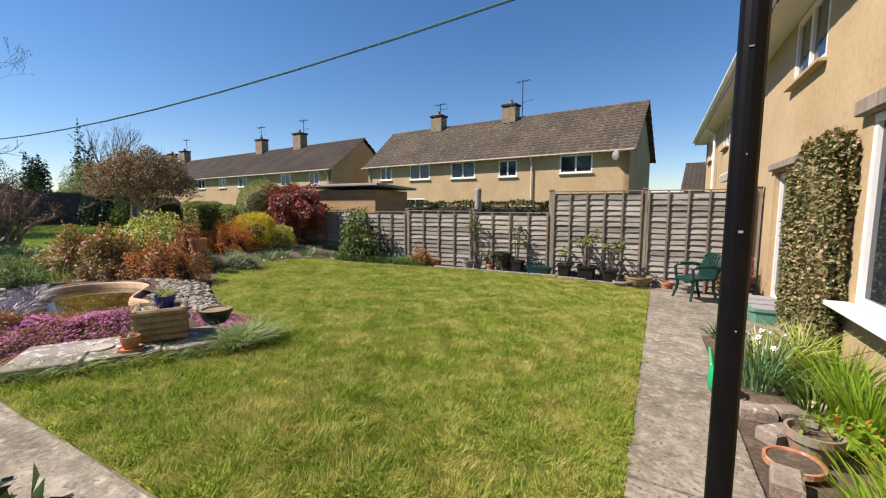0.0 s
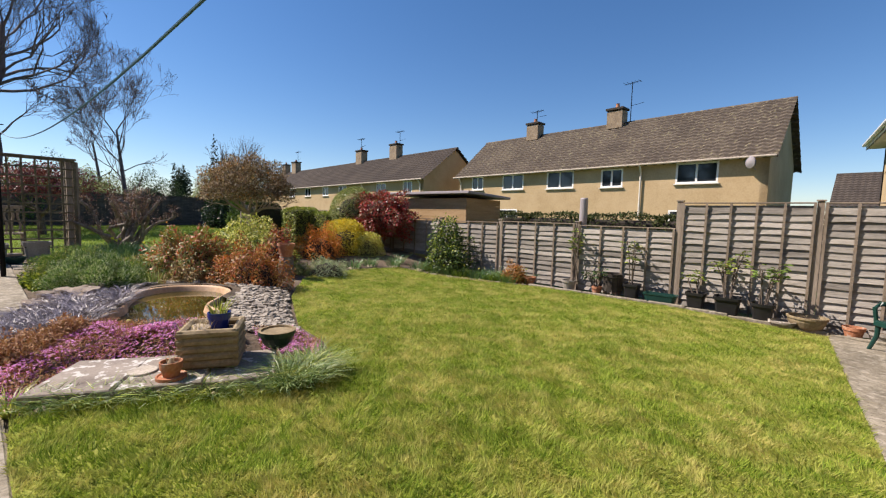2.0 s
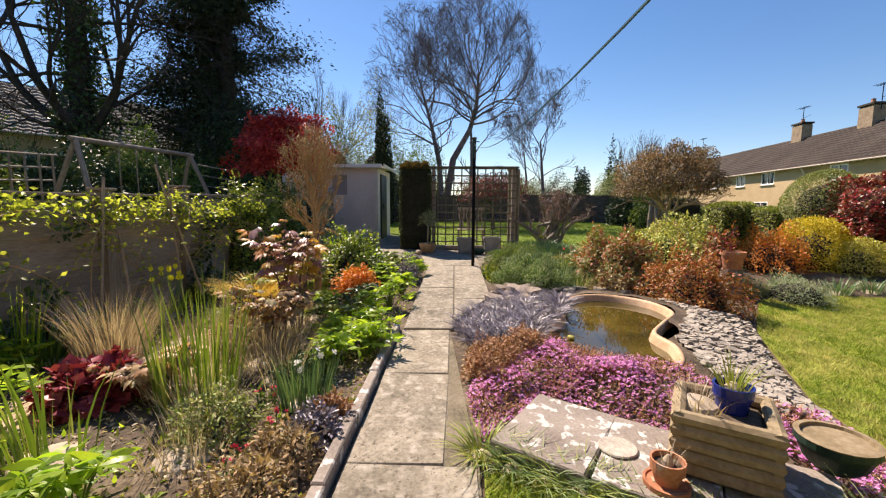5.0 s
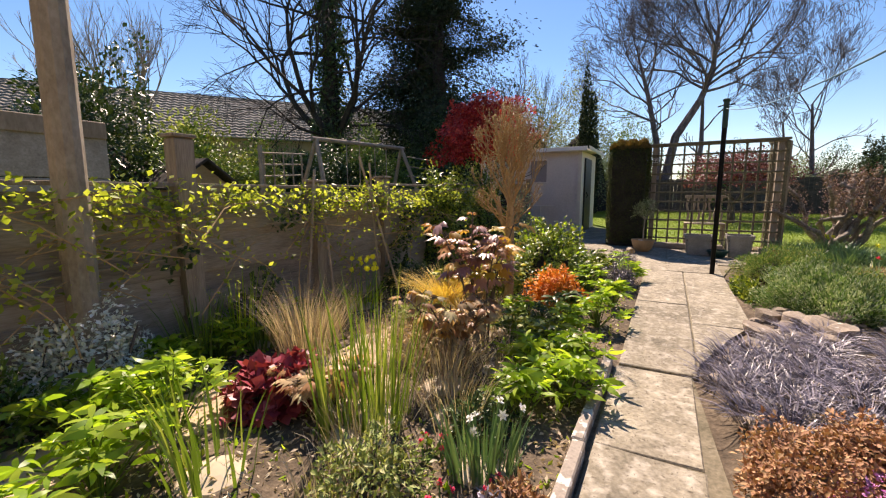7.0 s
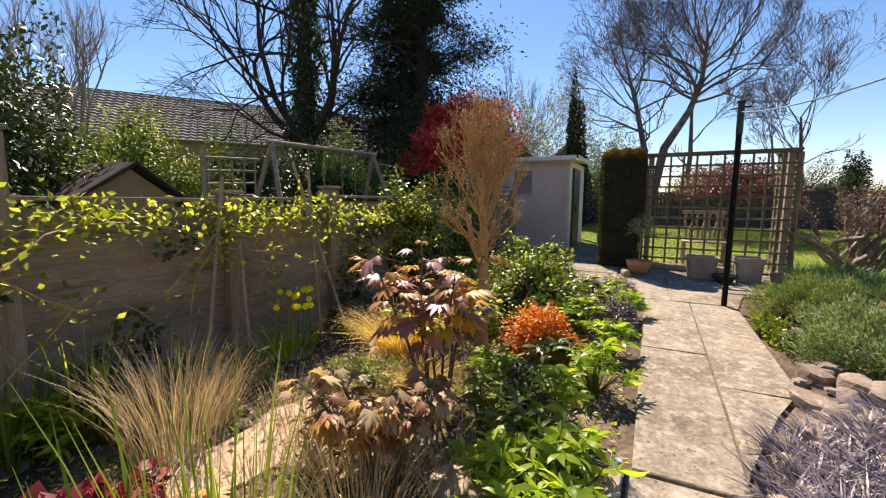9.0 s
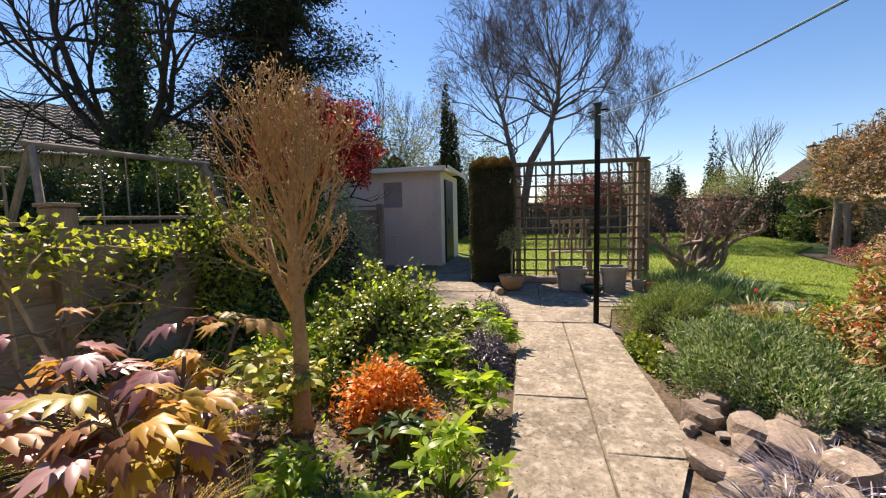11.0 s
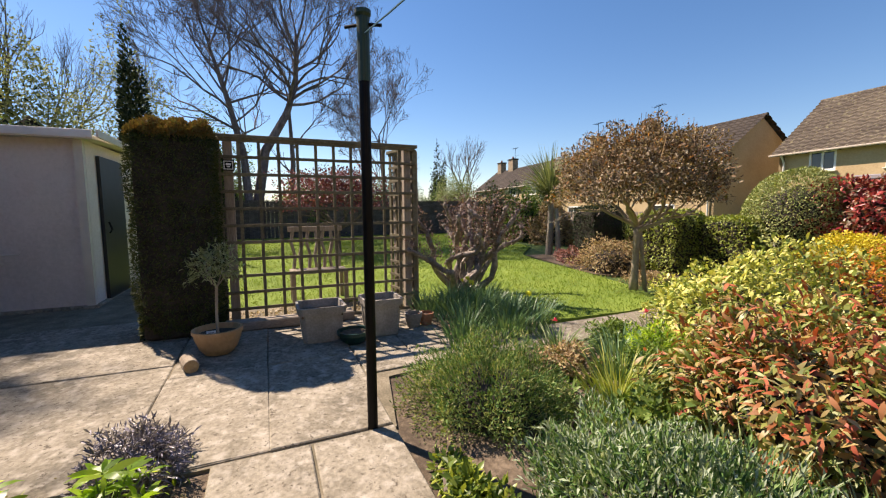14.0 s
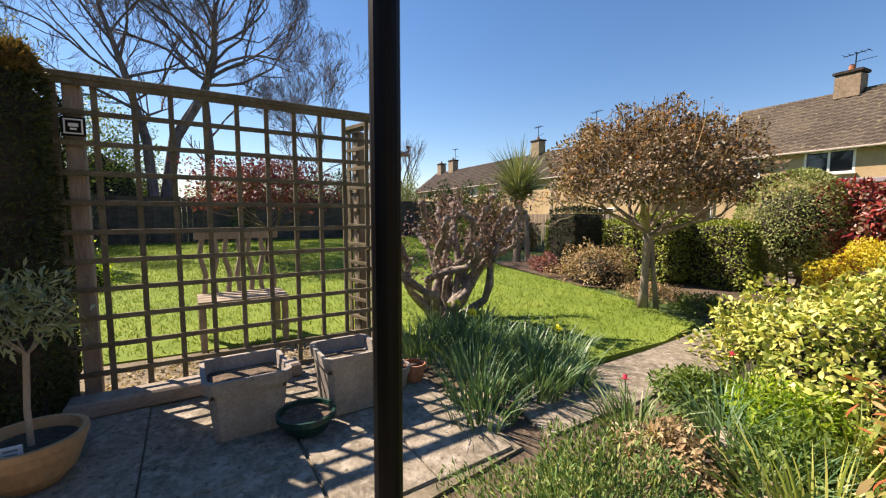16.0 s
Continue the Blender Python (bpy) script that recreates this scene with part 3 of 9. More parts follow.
def flowers(e, flower, rng, rx, ry):
    nm, fm, count, size, fh, kind = flower
    for i in range(count):
        w, q = rng.uniform(0, 6.28), math.sqrt(rng.uniform(0, 1))
        p = Vector((math.cos(w) * q * rx, math.sin(w) * q * ry, 0))
        top = p * 1.15 + Vector((0, 0, fh * rng.uniform(0.85, 1.1)))
        g = Geo().tube([p, (p + top) / 2, top], 0.004, 5)
        st = part("flower_stem", g, L_STRAP, e)
        f = Geo()
        if kind == "cup":
            for k in range(6):
                a = k * math.pi / 3
                d = Vector((math.cos(a), math.sin(a), 0))
                s = Vector((-math.sin(a), math.cos(a), 0)) * size * 0.32
                f.add([top, top + d * size * 0.45 + s + Vector((0, 0, size * 0.5)), top + d * size * 0.3 + Vector((0, 0, size * 1.2)), top + d * size * 0.45 - s + Vector((0, 0, size * 0.5))], [(0, 1, 2, 3)])
        else:
            tilt = Matrix.Rotation(rng.uniform(0.5, 1.2), 3, Vector((math.cos(w + 1), math.sin(w + 1), 0)))
            for k in range(6):
                a = k * math.pi / 3
                d = tilt @ Vector((math.cos(a), math.sin(a), 0.15))
                s = tilt @ Vector((-math.sin(a), math.cos(a), 0)) * size * 0.25
                f.add([top, top + d * size * 0.5 + s, top + d * size, top + d * size * 0.5 - s], [(0, 1, 2, 3)])
            ax = tilt @ Vector((0, 0, 1))
            f.tube([top, top + ax * size * 0.7], [size * 0.2, size * 0.34], 8)
        part(nm, f, fm, st)


def drape(outline, dz, cell=0.4, skirt=0.0):
    """A sheet over the ground inside an outline, dz above it, with an edge that goes down by skirt."""
    pts = [Vector((x, y)) for x, y in outline]
    dense = []
    for i, p in enumerate(pts):
        q = pts[(i + 1) % len(pts)]
        k = max(1, int((q - p).length / cell))
        dense += [p + (q - p) * j / k for j in range(k)]
    n = len(dense)
    xs, ys = [p.x for p in dense], [p.y for p in dense]
    inner = []
    y = min(ys) + cell * 0.5
    while y < max(ys):
        x = min(xs) + cell * 0.5
        while x < max(xs):
            inner.append(Vector((x, y)))
            x += cell
        y += cell
    v, _, f, *_ = delaunay_2d_cdt(dense + inner, [(i, (i + 1) % n) for i in range(n)], [], 1, 1e-5)
    g = Geo()
    g.add([(p.x, p.y, gz(p.x, p.y) + dz) for p in v], [tuple(q) for q in f])
    if skirt:
        ring = [(p.x, p.y, gz(p.x, p.y) + dz) for p in dense]
        low = [(p.x, p.y, gz(p.x, p.y) + dz - skirt) for p in dense]
        g.add(ring + low, [(i, (i + 1) % n, n + (i + 1) % n, n + i) for i in range(n)])
    return g


def inside(pts, poly):
    """Which of the points (numpy, n x 2) lie in the outline."""
    r = np.zeros(len(pts), dtype=bool)
    x, y = pts[:, 0], pts[:, 1]
    for i in range(len(poly)):
        (x0, y0), (x1, y1) = poly[i], poly[(i + 1) % len(poly)]
        c = (y0 > y) != (y1 > y)
        r ^= c & (x < (x1 - x0) * (y - y0) / ((y1 - y0) or 1e-9) + x0)
    return r


def gz_many(p):
    x, y = p[:, 0], p[:, 1]
    s = np.clip((x + 10) / 3, 0, 1)
    s = s * s * (3 - 2 * s)
    return -0.045 * np.maximum(0, np.minimum(y, 12) - 1.5) * s + 0.025 * np.maximum(0, np.minimum(-x, 20) - 6) - 0.05 * np.maximum(0, np.minimum(x, 3) + 2)


def scatter(poly, n, rng):
    p = np.array(poly)
    lo, hi = p.min(0), p.max(0)
    out = np.zeros((0, 2))
    while len(out) < n:
        q = rng.uniform(lo, hi, (n * 2, 2))
        out = np.concatenate([out, q[inside(q, poly)]])
    return out[:n]


# ---- ground, lawns, beds ----
g = Geo()
xs = [-1500, -500, -200, -100, -60] + [-40 + 0.8 * i for i in range(63)] + [14, 25, 60, 150, 500, 1500]
ys = [-1500, -500, -200, -100, -50, -30] + [-18 + 0.8 * i for i in range(42)] + [18, 24, 30, 45, 80, 200, 500, 1500]
g.add([(x, y, gz(x, y) - 0.01) for y in ys for x in xs], [(j * len(xs) + i, j * len(xs) + i + 1, (j + 1) * len(xs) + i + 1, (j + 1) * len(xs) + i) for j in range(len(ys) - 1) for i in range(len(xs) - 1)])
tagged(part("ground", g, FAR_GRASS, smooth=True), "rough grass and earth of the land around", "ground", kind="structure")
BEDS = [(-10.6, -2.75), (2, -2.75), (2, 9.55), (-9.5, 9.55), (-12.0, 10.5), (-16, 10.5), (-16, 6.6), (-13.2, 6.2), (-12.4, 6.9), (-10.9, 5.6), (-10.9, 3.4), (-12.2, 2.2), (-12.2, -0.8), (-11, -2.75)]
tagged(part("bed_soil", drape(BEDS, 0.012, 0.5), SOIL, smooth=True), "dark crumbly garden soil of the borders", "soil", kind="structure")
LAWN_EDGE = [(-0.08, 0.84), (-2, 0.84), (-3.3, 0.83), (-3.85, 0.86), (-3.75, 1.2), (-3.4, 1.75), (-3.1, 2.3), (-3.35, 2.7), (-4.1, 3.02), (-4.8, 3.15), (-5.7, 3.6), (-6.4, 3.95), (-7.1, 4.45), (-7.8, 5.0), (-8.1, 5.7), (-8.2, 6.8), (-8.1, 7.9), (-7.1, 8.4), (-5.7, 8.9), (-4.5, 9.0), (-3.4, 8.95), (-0.1, 8.85)]
tagged(part("lawn", drape(LAWN_EDGE, 0.035, 0.3, 0.06), LAWN, smooth=False), "mown lawn, green with straw-yellow dry patches", "lawn", kind="structure")
LAWN2_EDGE = [(-12.95, -0.6), (-12.75, 2.2), (-12.2, 2.7), (-11.0, 3.4), (-10.95, 4.6), (-11.1, 5.5), (-12.2, 5.9), (-13.4, 6.1), (-14.8, 6.2), (-16, 6.5), (-17.5, 7.8), (-24.5, 8.5), (-24.5, -2.5), (-17, -2.0), (-15.4, -0.9)]
tagged(part("back_lawn", drape(LAWN2_EDGE, 0.035, 0.5, 0.06), LAWN_FAR), "bright green lawn beyond the trellis", "lawn", kind="structure")


def grass(name, poly, n, h, w, mat, seed, label, near=False):
    rng = np.random.default_rng(seed)
    p = scatter(poly, n, rng)
    if near:
        d = np.hypot(p[:, 0] + 1.6, p[:, 1] - 1.4)
        p = p[rng.uniform(0, 1, n) < np.clip(1.15 - d / 4.2, 0, 1) ** 1.3]
        n = len(p)
    b = np.concatenate([p, gz_many(p)[:, None] + 0.03], 1)
    a = rng.uniform(0, 6.283, n)
    s = np.stack([np.cos(a), np.sin(a), np.zeros(n)], 1) * w
    x, y = p[:, 0], p[:, 1]
    tuft = 0.5 * np.sin(x * 31 + 4 * np.sin(y * 13)) * np.sin(y * 29 + 4 * np.sin(x * 11)) + 0.5 * np.sin(x * 7.3 + 3 * np.sin(y * 5.1)) * np.sin(y * 6.7 + 3 * np.sin(x * 4.3))
    hh = (h * rng.uniform(0.5, 1.3, n) * (1 + 0.4 * tuft))[:, None]
    comb = np.stack([np.sin(x * 9 + 3 * np.sin(y * 8)), np.cos(y * 10 + 3 * np.sin(x * 7)), np.zeros(n)], 1) * 0.5
    top = b + np.array([0, 0, 1.0]) * hh + (rng.normal(0, 0.5, (n, 3)) + comb) * np.array([1, 1, 0]) * hh
    v = np.stack([b - s, b + s, top], 1).reshape(-1, 3)
    ob = part(name, array_mesh(name, v, np.arange(3 * n).reshape(-1, 3), mat), mat)
    return tagged(ob, label, "grass", kind="stuff")


NEAR_LAWN = [(-0.08, 0.84), (-2, 0.84), (-3.3, 0.83), (-3.85, 0.86), (-3.75, 1.2), (-3.4, 1.75), (-3.1, 2.3), (-3.35, 2.7), (-4.1, 3.02), (-3.6, 4.4), (-0.1, 4.4)]
grass("grass_blades", LAWN_EDGE, 230000, 0.036, 0.0045, G_LAWN, 3, "short mown grass blades of the lawn")
grass("grass_blades", LAWN_EDGE, 620000, 0.036, 0.003, G_LAWN, 4, "short mown grass blades, dry in places", True)
grass("grass_blades", LAWN2_EDGE, 90000, 0.045, 0.006, G_LAWN2, 5, "bright green grass blades of the back lawn")

# ---- paving ----
rng0 = random.Random(7)


def slab_mesh(w, d, h, seed):
    """A worn slab: chamfered, its corners a little uneven."""
    r = random.Random(seed)
    g = Geo()
    c = 0.007
    j = [(r.uniform(-0.006, 0.006), r.uniform(-0.006, 0.006)) for _ in range(4)]
    q = [(-w / 2, -d / 2), (w / 2, -d / 2), (w / 2, d / 2), (-w / 2, d / 2)]
    low = [(x + a, y + b, -h) for (x, y), (a, b) in zip(q, j)]
    mid = [(x + a, y + b, -c) for (x, y), (a, b) in zip(q, j)]
    top = [((x + a) * (1 - c * 2 / w), (y + b) * (1 - c * 2 / d), r.uniform(-0.003, 0.003)) for (x, y), (a, b) in zip(q, j)]
    fs = [(8, 9, 10, 11)]
    for k in (0, 4):
        fs += [(k + i, k + (i + 1) % 4, k + 4 + (i + 1) % 4, k + 4 + i) for i in range(4)]
    return g.add(low + mid + top, fs)


def lay(parent, x0, y0, x1, y1, nx, ny, dz, mat, stagger=False, h=0.06):
    """Slabs, each an object, over a rectangle of the ground."""
    k = 0
    for i in range(nx):
        for j in range(ny):
            w, d = (x1 - x0) / nx, (y1 - y0) / ny
            cx, cy = x0 + (i + 0.5) * w, y0 + (j + 0.5) * d
            if stagger and j % 2:
                cx += w * 0.45
            k += 1
            ob = part("paving_slab", slab_mesh(w - 0.004, d - 0.004, h, hash((round(cx * 100), round(cy * 100))) % 9999), mat, parent)
            ob.location = (cx, cy, gz(cx, cy) + dz)
            sl = Vector((1, 0, gz(cx + 0.3, cy) / 0.6 - gz(cx - 0.3, cy) / 0.6))
            ob.rotation_euler = (math.atan((gz(cx, cy + 0.3) - gz(cx, cy - 0.3)) / 0.6) + rng0.uniform(-0.004, 0.004), -math.atan(sl.z) + rng0.uniform(-0.004, 0.004), rng0.uniform(-0.006, 0.006))
    return parent


joints = [[(-6.0, 0.2), (1.7, 0.2), (1.7, 0.84), (-3.9, 0.84), (-6.0, 0.68)], [(-0.09, -2.6), (1.7, -2.6), (1.7, 0.2), (-0.09, 0.2)],
          [(-0.09, 0.84), (0.52, 0.84), (0.52, 5.6), (-0.09, 5.6)], [(-0.09, 5.6), (0.52, 5.6), (1.0, 6.3), (1.7, 6.6), (1.7, 9.4), (-0.09, 9.4)]]
path = tagged(part("path", drape(joints[0], 0.022, 0.4), CONCRETE_OLD), "narrow garden path of weathered cream concrete slabs", "path", kind="structure")
lay(path, -6.0, 0.2, -3.9, 0.68, 2, 1, 0.03, CONCRETE)
lay(path, -3.9, 0.2, -0.1, 0.83, 3, 1, 0.03, CONCRETE)
patio = tagged(part("pavement_house", drape(joints[2], 0.022, 0.4), CONCRETE_OLD), "paved strip along the house, worn pale concrete", "pavement", kind="structure")
lay(patio, -0.09, 0.83, 0.52, 5.7, 1, 3, 0.03, CONCRETE)
part("joint_bed", drape(joints[3], 0.016, 0.4), CONCRETE_OLD, patio)
lay(patio, -0.09, 5.7, 1.7, 9.4, 1, 3, 0.03, CONCRETE)
part("joint_bed", drape(joints[1], 0.016, 0.4), CONCRETE_OLD, patio)
lay(patio, -0.09, -2.6, 1.7, 0.83, 2, 4, 0.028, CONCRETE)
upper = tagged(part("path_upper", drape([(-9.6, 0.22), (-6.02, 0.22), (-6.02, 0.66), (-6.8, 0.95), (-7.6, 1.19), (-9.6, 1.19)], 0.03, 0.4, 0.05), CONCRETE_OLD), "raised upper path of two rows of worn slabs", "path", kind="structure")
lay(upper, -9.6, 0.22, -6.0, 0.71, 2, 1, 0.045, CONCRETE, h=0.09)
lay(upper, -9.6, 0.72, -7.2, 1.19, 1, 1, 0.045, CONCRETE)
g = Geo()
g.add([(-7.2, 0.72, gz(-7.2, 0.7) + 0.04), (-6.2, 0.72, gz(-6.2, 0.7) + 0.04), (-6.9, 0.98, gz(-6.9, 0.9) + 0.04), (-7.2, 1.12, gz(-7.2, 1.1) + 0.04)], [(0, 1, 2, 3)])
part("paving_wedge", g, CONCRETE, upper)
terrace = tagged(part("pavement_trellis", drape([(-12.9, -0.7), (-15.3, -1.0), (-15.3, -3.6), (-10.4, -3.0), (-10.2, -1.95), (-9.6, -1.9), (-9.6, 1.2), (-10.3, 1.35), (-10.4, 2.2), (-12.2, 2.2), (-12.75, 2.2)], 0.03, 0.4, 0.04), CONCRETE_OLD), "stained concrete paving in front of the trellis", "pavement", kind="structure")
lay(terrace, -12.1, -0.2, -9.62, 1.19, 2, 2, 0.045, CONCRETE)
lay(terrace, -12.7, -1.85, -9.62, -0.21, 2, 1, 0.045, CONCRETE)
lay(terrace, -12.05, 1.2, -10.4, 2.15, 3, 2, 0.045, CONCRETE)
side = tagged(part("path_side", drape([(-10.9, 2.5), (-10.4, 2.4), (-10.35, 4.4), (-9.7, 5.6), (-10.4, 6.1), (-10.95, 5.4), (-10.9, 4.2)], 0.03, 0.3, 0.05), CONCRETE), "narrow stone path between border and back lawn", "path", kind="structure")
tagged(part("path_sandy", drape([(-2.2, -2.55), (-3.0, -2.4), (-4.2, -2.1), (-5.2, -1.75), (-6.4, -1.75), (-7.2, -2.1), (-7.2, -1.75), (-6.4, -1.35), (-5.2, -1.35), (-4.1, -1.6), (-3.0, -1.9), (-2.2, -2.0)], 0.03, 0.3, 0.03), SAND_PATH), "sandy beige concrete path winding behind the border", "path", kind="structure")
# edging of the bed along the path
edging = thing("bed_edging", (-4.6, 0.15, gz(-4.6, 0.15)), "grey concrete edging stones along the path", "edging")
x = -6.0
while x < -2.2:
    part("edging_stone", Geo().box((0, 0, 0.03), (0.575, 0.06, 0.13)), SLAB, edging, loc=(x + 0.29 + 4.6, rng0.uniform(-0.008, 0.008), 0.0)).rotation_euler = (rng0.uniform(-0.05, 0.05), 0, rng0.uniform(-0.012, 0.012))
    x += 0.585

# ---- fences ----
GARDEN_FENCE = thing("garden_fence", (-6, 9.6, -0.4), "silvered larch-lap boundary fence, low then tall panels", "fence")
SHADED_FENCE = thing("shaded_fence", (-4, -2.8, 0), "dark weathered board fence in shade along the border", "fence")


def lap_panel(x0, x1, y, z0, z1, battens, mat=FENCE, seed=1, label="silvered larch-lap fence panel with wavy overlapping boards", sign=-1):
    r = random.Random(seed)
    w = x1 - x0
    e = thing("fence_panel", ((x0 + x1) / 2 + 6, y - 9.6, z0 + 0.4), label, "", under=GARDEN_FENCE)
    h = z1 - z0
    n = max(6, int(h / 0.118))
    for i in range(n):
        zz = 0.04 + i * (h - 0.08) / n
        g = Geo()
        segs = 8
        top, bot = [], []
        ph = r.uniform(0, 6)
        hh = (h - 0.08) / n
        for k in range(segs + 1):
            u = k / segs
            wav = 0.012 * math.sin(u * 9 + ph) + r.uniform(-0.003, 0.003)
            bot.append((-w / 2 + u * w, sign * (0.038 + 0.5 * wav), zz - 0.012 + wav))
            top.append((-w / 2 + u * w, sign * 0.006, zz + hh + 0.008))
        m = segs + 1
        bk = [(p[0], p[1] - sign * 0.012, p[2]) for p in bot] + [(p[0], p[1] - sign * 0.012, p[2]) for p in top]
        fs = [(k, k + 1, m + k + 1, m + k) for k in range(segs)] + [(2 * m + k + 1, 2 * m + k, 3 * m + k, 3 * m + k + 1) for k in range(segs)]
        fs += [(k + 1, k, 2 * m + k, 2 * m + k + 1) for k in range(segs)] + [(m + k, m + k + 1, 3 * m + k + 1, 3 * m + k) for k in range(segs)]
        g.add(bot + top + bk, fs)
        part("slat", g, mat, e)
    for k in range(battens):
        xx = -w / 2 + 0.02 + (w - 0.04) * k / (battens - 1)
        part("batten", Geo().box((0, 0, h / 2), (0.036, 0.022, h)), FENCE_BATTEN, e, loc=(xx, sign * 0.056, 0))
    part("capping", Geo().box((0, sign * 0.02, h + 0.012), (w, 0.06, 0.022)), FENCE_BATTEN, e)
    return e


def fence_post(x, y, z0, z1, w=0.09, label="weathered square timber fence post", mat=POST, under=None):
    q = under.location
    e = thing("fence_post", (x - q.x, y - q.y, z0 - q.z), "", "", under=under)
    g = Geo().box((0, 0, (z1 - z0) / 2), (w, w, z1 - z0))
    part("shaft", g, mat, e)
    part("cap", Geo().box((0, 0, z1 - z0 + 0.012), (w + 0.03, w + 0.03, 0.025)), mat, e)
    return e


FY = 9.6
LOWTOP, HIGHTOP = 1.12, 1.58
posts = [-14.4, -12.35, -10.3, -8.25, -6.25, -4.23, -2.25, -0.28, 1.64]
for i in range(len(posts) - 1):
    a, b = posts[i], posts[i + 1]
    hi = a > -3
    zb = gz((a + b) / 2, FY) + 0.02
    lap_panel(a + 0.05, b - 0.05, FY, zb, HIGHTOP if hi else LOWTOP - 0.03 * (i % 2), 6 if hi else 5, seed=i + 3,
              label="tall silvered larch-lap fence panel with wavy boards" if hi else "low grey larch-lap fence panel, boards warped")
for x in posts:
    fence_post(x, FY + 0.01, gz(x, FY) - 0.05, (HIGHTOP + 0.04) if x > -3 else LOWTOP + 0.05, under=GARDEN_FENCE)
# shaded boundary along the far side of the border
BY = -2.8
bposts = [3.2, 1.2, -0.8, -2.8, -4.72, -6.05, -7.2, -8.9, -10.6]
for i in range(len(bposts) - 1):
    b, a = bposts[i], bposts[i + 1]
    e = thing("fence_panel", ((a + b) / 2 + 4, BY + 2.8, gz((a + b) / 2, BY)), "", "", under=SHADED_FENCE)
    n = 8
    for k in range(n):
        part("board", Geo().box((0, 0.012 * (-1) ** k + rng0.uniform(-0.003, 0.003), 0.09 + k * 0.158), (b - a - 0.04, 0.02, 0.166)), DARK_BOARD, e)
    part("capping", Geo().box((0, 0.01, 1.33), (b - a - 0.06, 0.08, 0.028)), POST, e)
for x, top in zip(bposts, (1.4, 1.4, 1.4, 1.4, 1.68, 1.38, 1.46, 1.4, 1.4)):
    fence_post(x, BY + 0.02, gz(x, BY) - 0.05, top, 0.14, "weathered stout grey fence post", POST, SHADED_FENCE)


# ---- houses ----
def window(parent, w, h, loc, rz, panes=2, open_top=False, name="window"):
    """A window set into a wall: frame, sill and panes, facing -y in its own frame."""
    e = new(name)
    e.empty_display_size = 0.1
    e.parent = parent
    e.location = loc
    e.rotation_euler = (0, 0, radians(rz))
    tagged(e, "white framed window with dark reflecting panes")
    f = Geo()
    t = 0.085
    f.box((0, 0, t / 2), (w, 0.07, t)).box((0, 0, h - t / 2), (w, 0.07, t))
    for k in range(panes + 1):
        f.box((-w / 2 + t / 2 + (w - t) * k / panes, 0, h / 2), (t, 0.066, h - 2 * t + 0.01))
    part("window_frame", f, WHITE, e)
    for k in range(panes):
        pw = (w - t) / panes
        part("pane", Geo().box((-w / 2 + t / 2 + pw * (k + 0.5), 0.01, h / 2), (pw - t + 0.01, 0.012, h - 2 * t + 0.01)), GLASS, e)
    part("window_sill", Geo().box((0, -0.06, -0.03), (w + 0.12, 0.16, 0.05)), RENDER if open_top else FASCIA, e)
    return e


def wall_with_holes(length, height, holes, thick=0.28):
    """A wall along x from 0 to length, facing -y, with rectangular holes (x0, x1, z0, z1)."""
    g = Geo()
    xs = sorted({0.0, length, *[h[0] for h in holes], *[h[1] for h in holes]})
    zs = sorted({0.0, height, *[h[2] for h in holes], *[h[3] for h in holes]})
    for i in range(len(xs) - 1):
        for j in range(len(zs) - 1):
            cx, cz = (xs[i] + xs[i + 1]) / 2, (zs[j] + zs[j + 1]) / 2
            if any(h[0] < cx < h[1] and h[2] < cz < h[3] for h in holes):
                continue
            x0, x1, z0, z1 = xs[i], xs[i + 1], zs[j], zs[j + 1]
            g.add([(x0, 0, z0), (x1, 0, z0), (x1, 0, z1), (x0, 0, z1)], [(0, 1, 2, 3)])
            g.add([(x0, thick, z0), (x1, thick, z0), (x1, thick, z1), (x0, thick, z1)], [(3, 2, 1, 0)])
    for x0, x1, z0, z1 in holes:
        q = [(x0, z0), (x1, z0), (x1, z1), (x0, z1)]
        for k in range(4):
            (a, b), (c, d) = q[k], q[(k + 1) % 4]
            g.add([(a, 0, b), (c, 0, d), (c, thick, d), (a, thick, b)], [(0, 1, 2, 3)])
    return g


def roof_slope(length, run, rise, courses, over=0.3, tile=0.42):
    """Tile courses, each a stepped and rolled strip, climbing along +y from the eaves."""
    g = Geo()
    m = int(length / tile) * 2
    w = m + 1
    vs = []
    for c in range(courses):
        u0, u1 = c / courses, (c + 1) / courses
        for u, lift in ((u0, -0.01), (u0, 0.085), (u1, 0.0)):
            vs += [(-over + (length + 2 * over) * k / m, u * run, u * rise + lift + 0.065 * (k % 2)) for k in range(w)]
    g.add(vs, [(r * w + k, r * w + k + 1, (r + 1) * w + k + 1, (r + 1) * w + k) for r in range(3 * courses - 1) for k in range(m)])
    return g


def chimney(parent, loc, w=0.95, d=0.7, h=1.5, cowl=True):
    e = new("chimney")
    e.parent = parent
    e.location = loc
    tagged(e, "brick chimney stack with a dark cap")
    part("chimney_shaft", Geo().box((0, 0, h / 2), (w, d, h)), BRICK, e)
    part("flashing", Geo().box((0, -0.2, -0.02), (w + 0.2, d + 0.5, 0.2), m=Matrix.Rotation(radians(38), 4, "X")), FASCIA, e)
    part("cap", Geo().box((0, 0, h + 0.05), (w + 0.14, d + 0.14, 0.14)), BARK_AND_SHADE, e)
    part("pot", Geo().lathe([(0.13, 0.1), (0.11, 0.4), (0.13, 0.42), (0.1, 0.42)], 10, (0, 0, h)), TERRACOTTA, e)


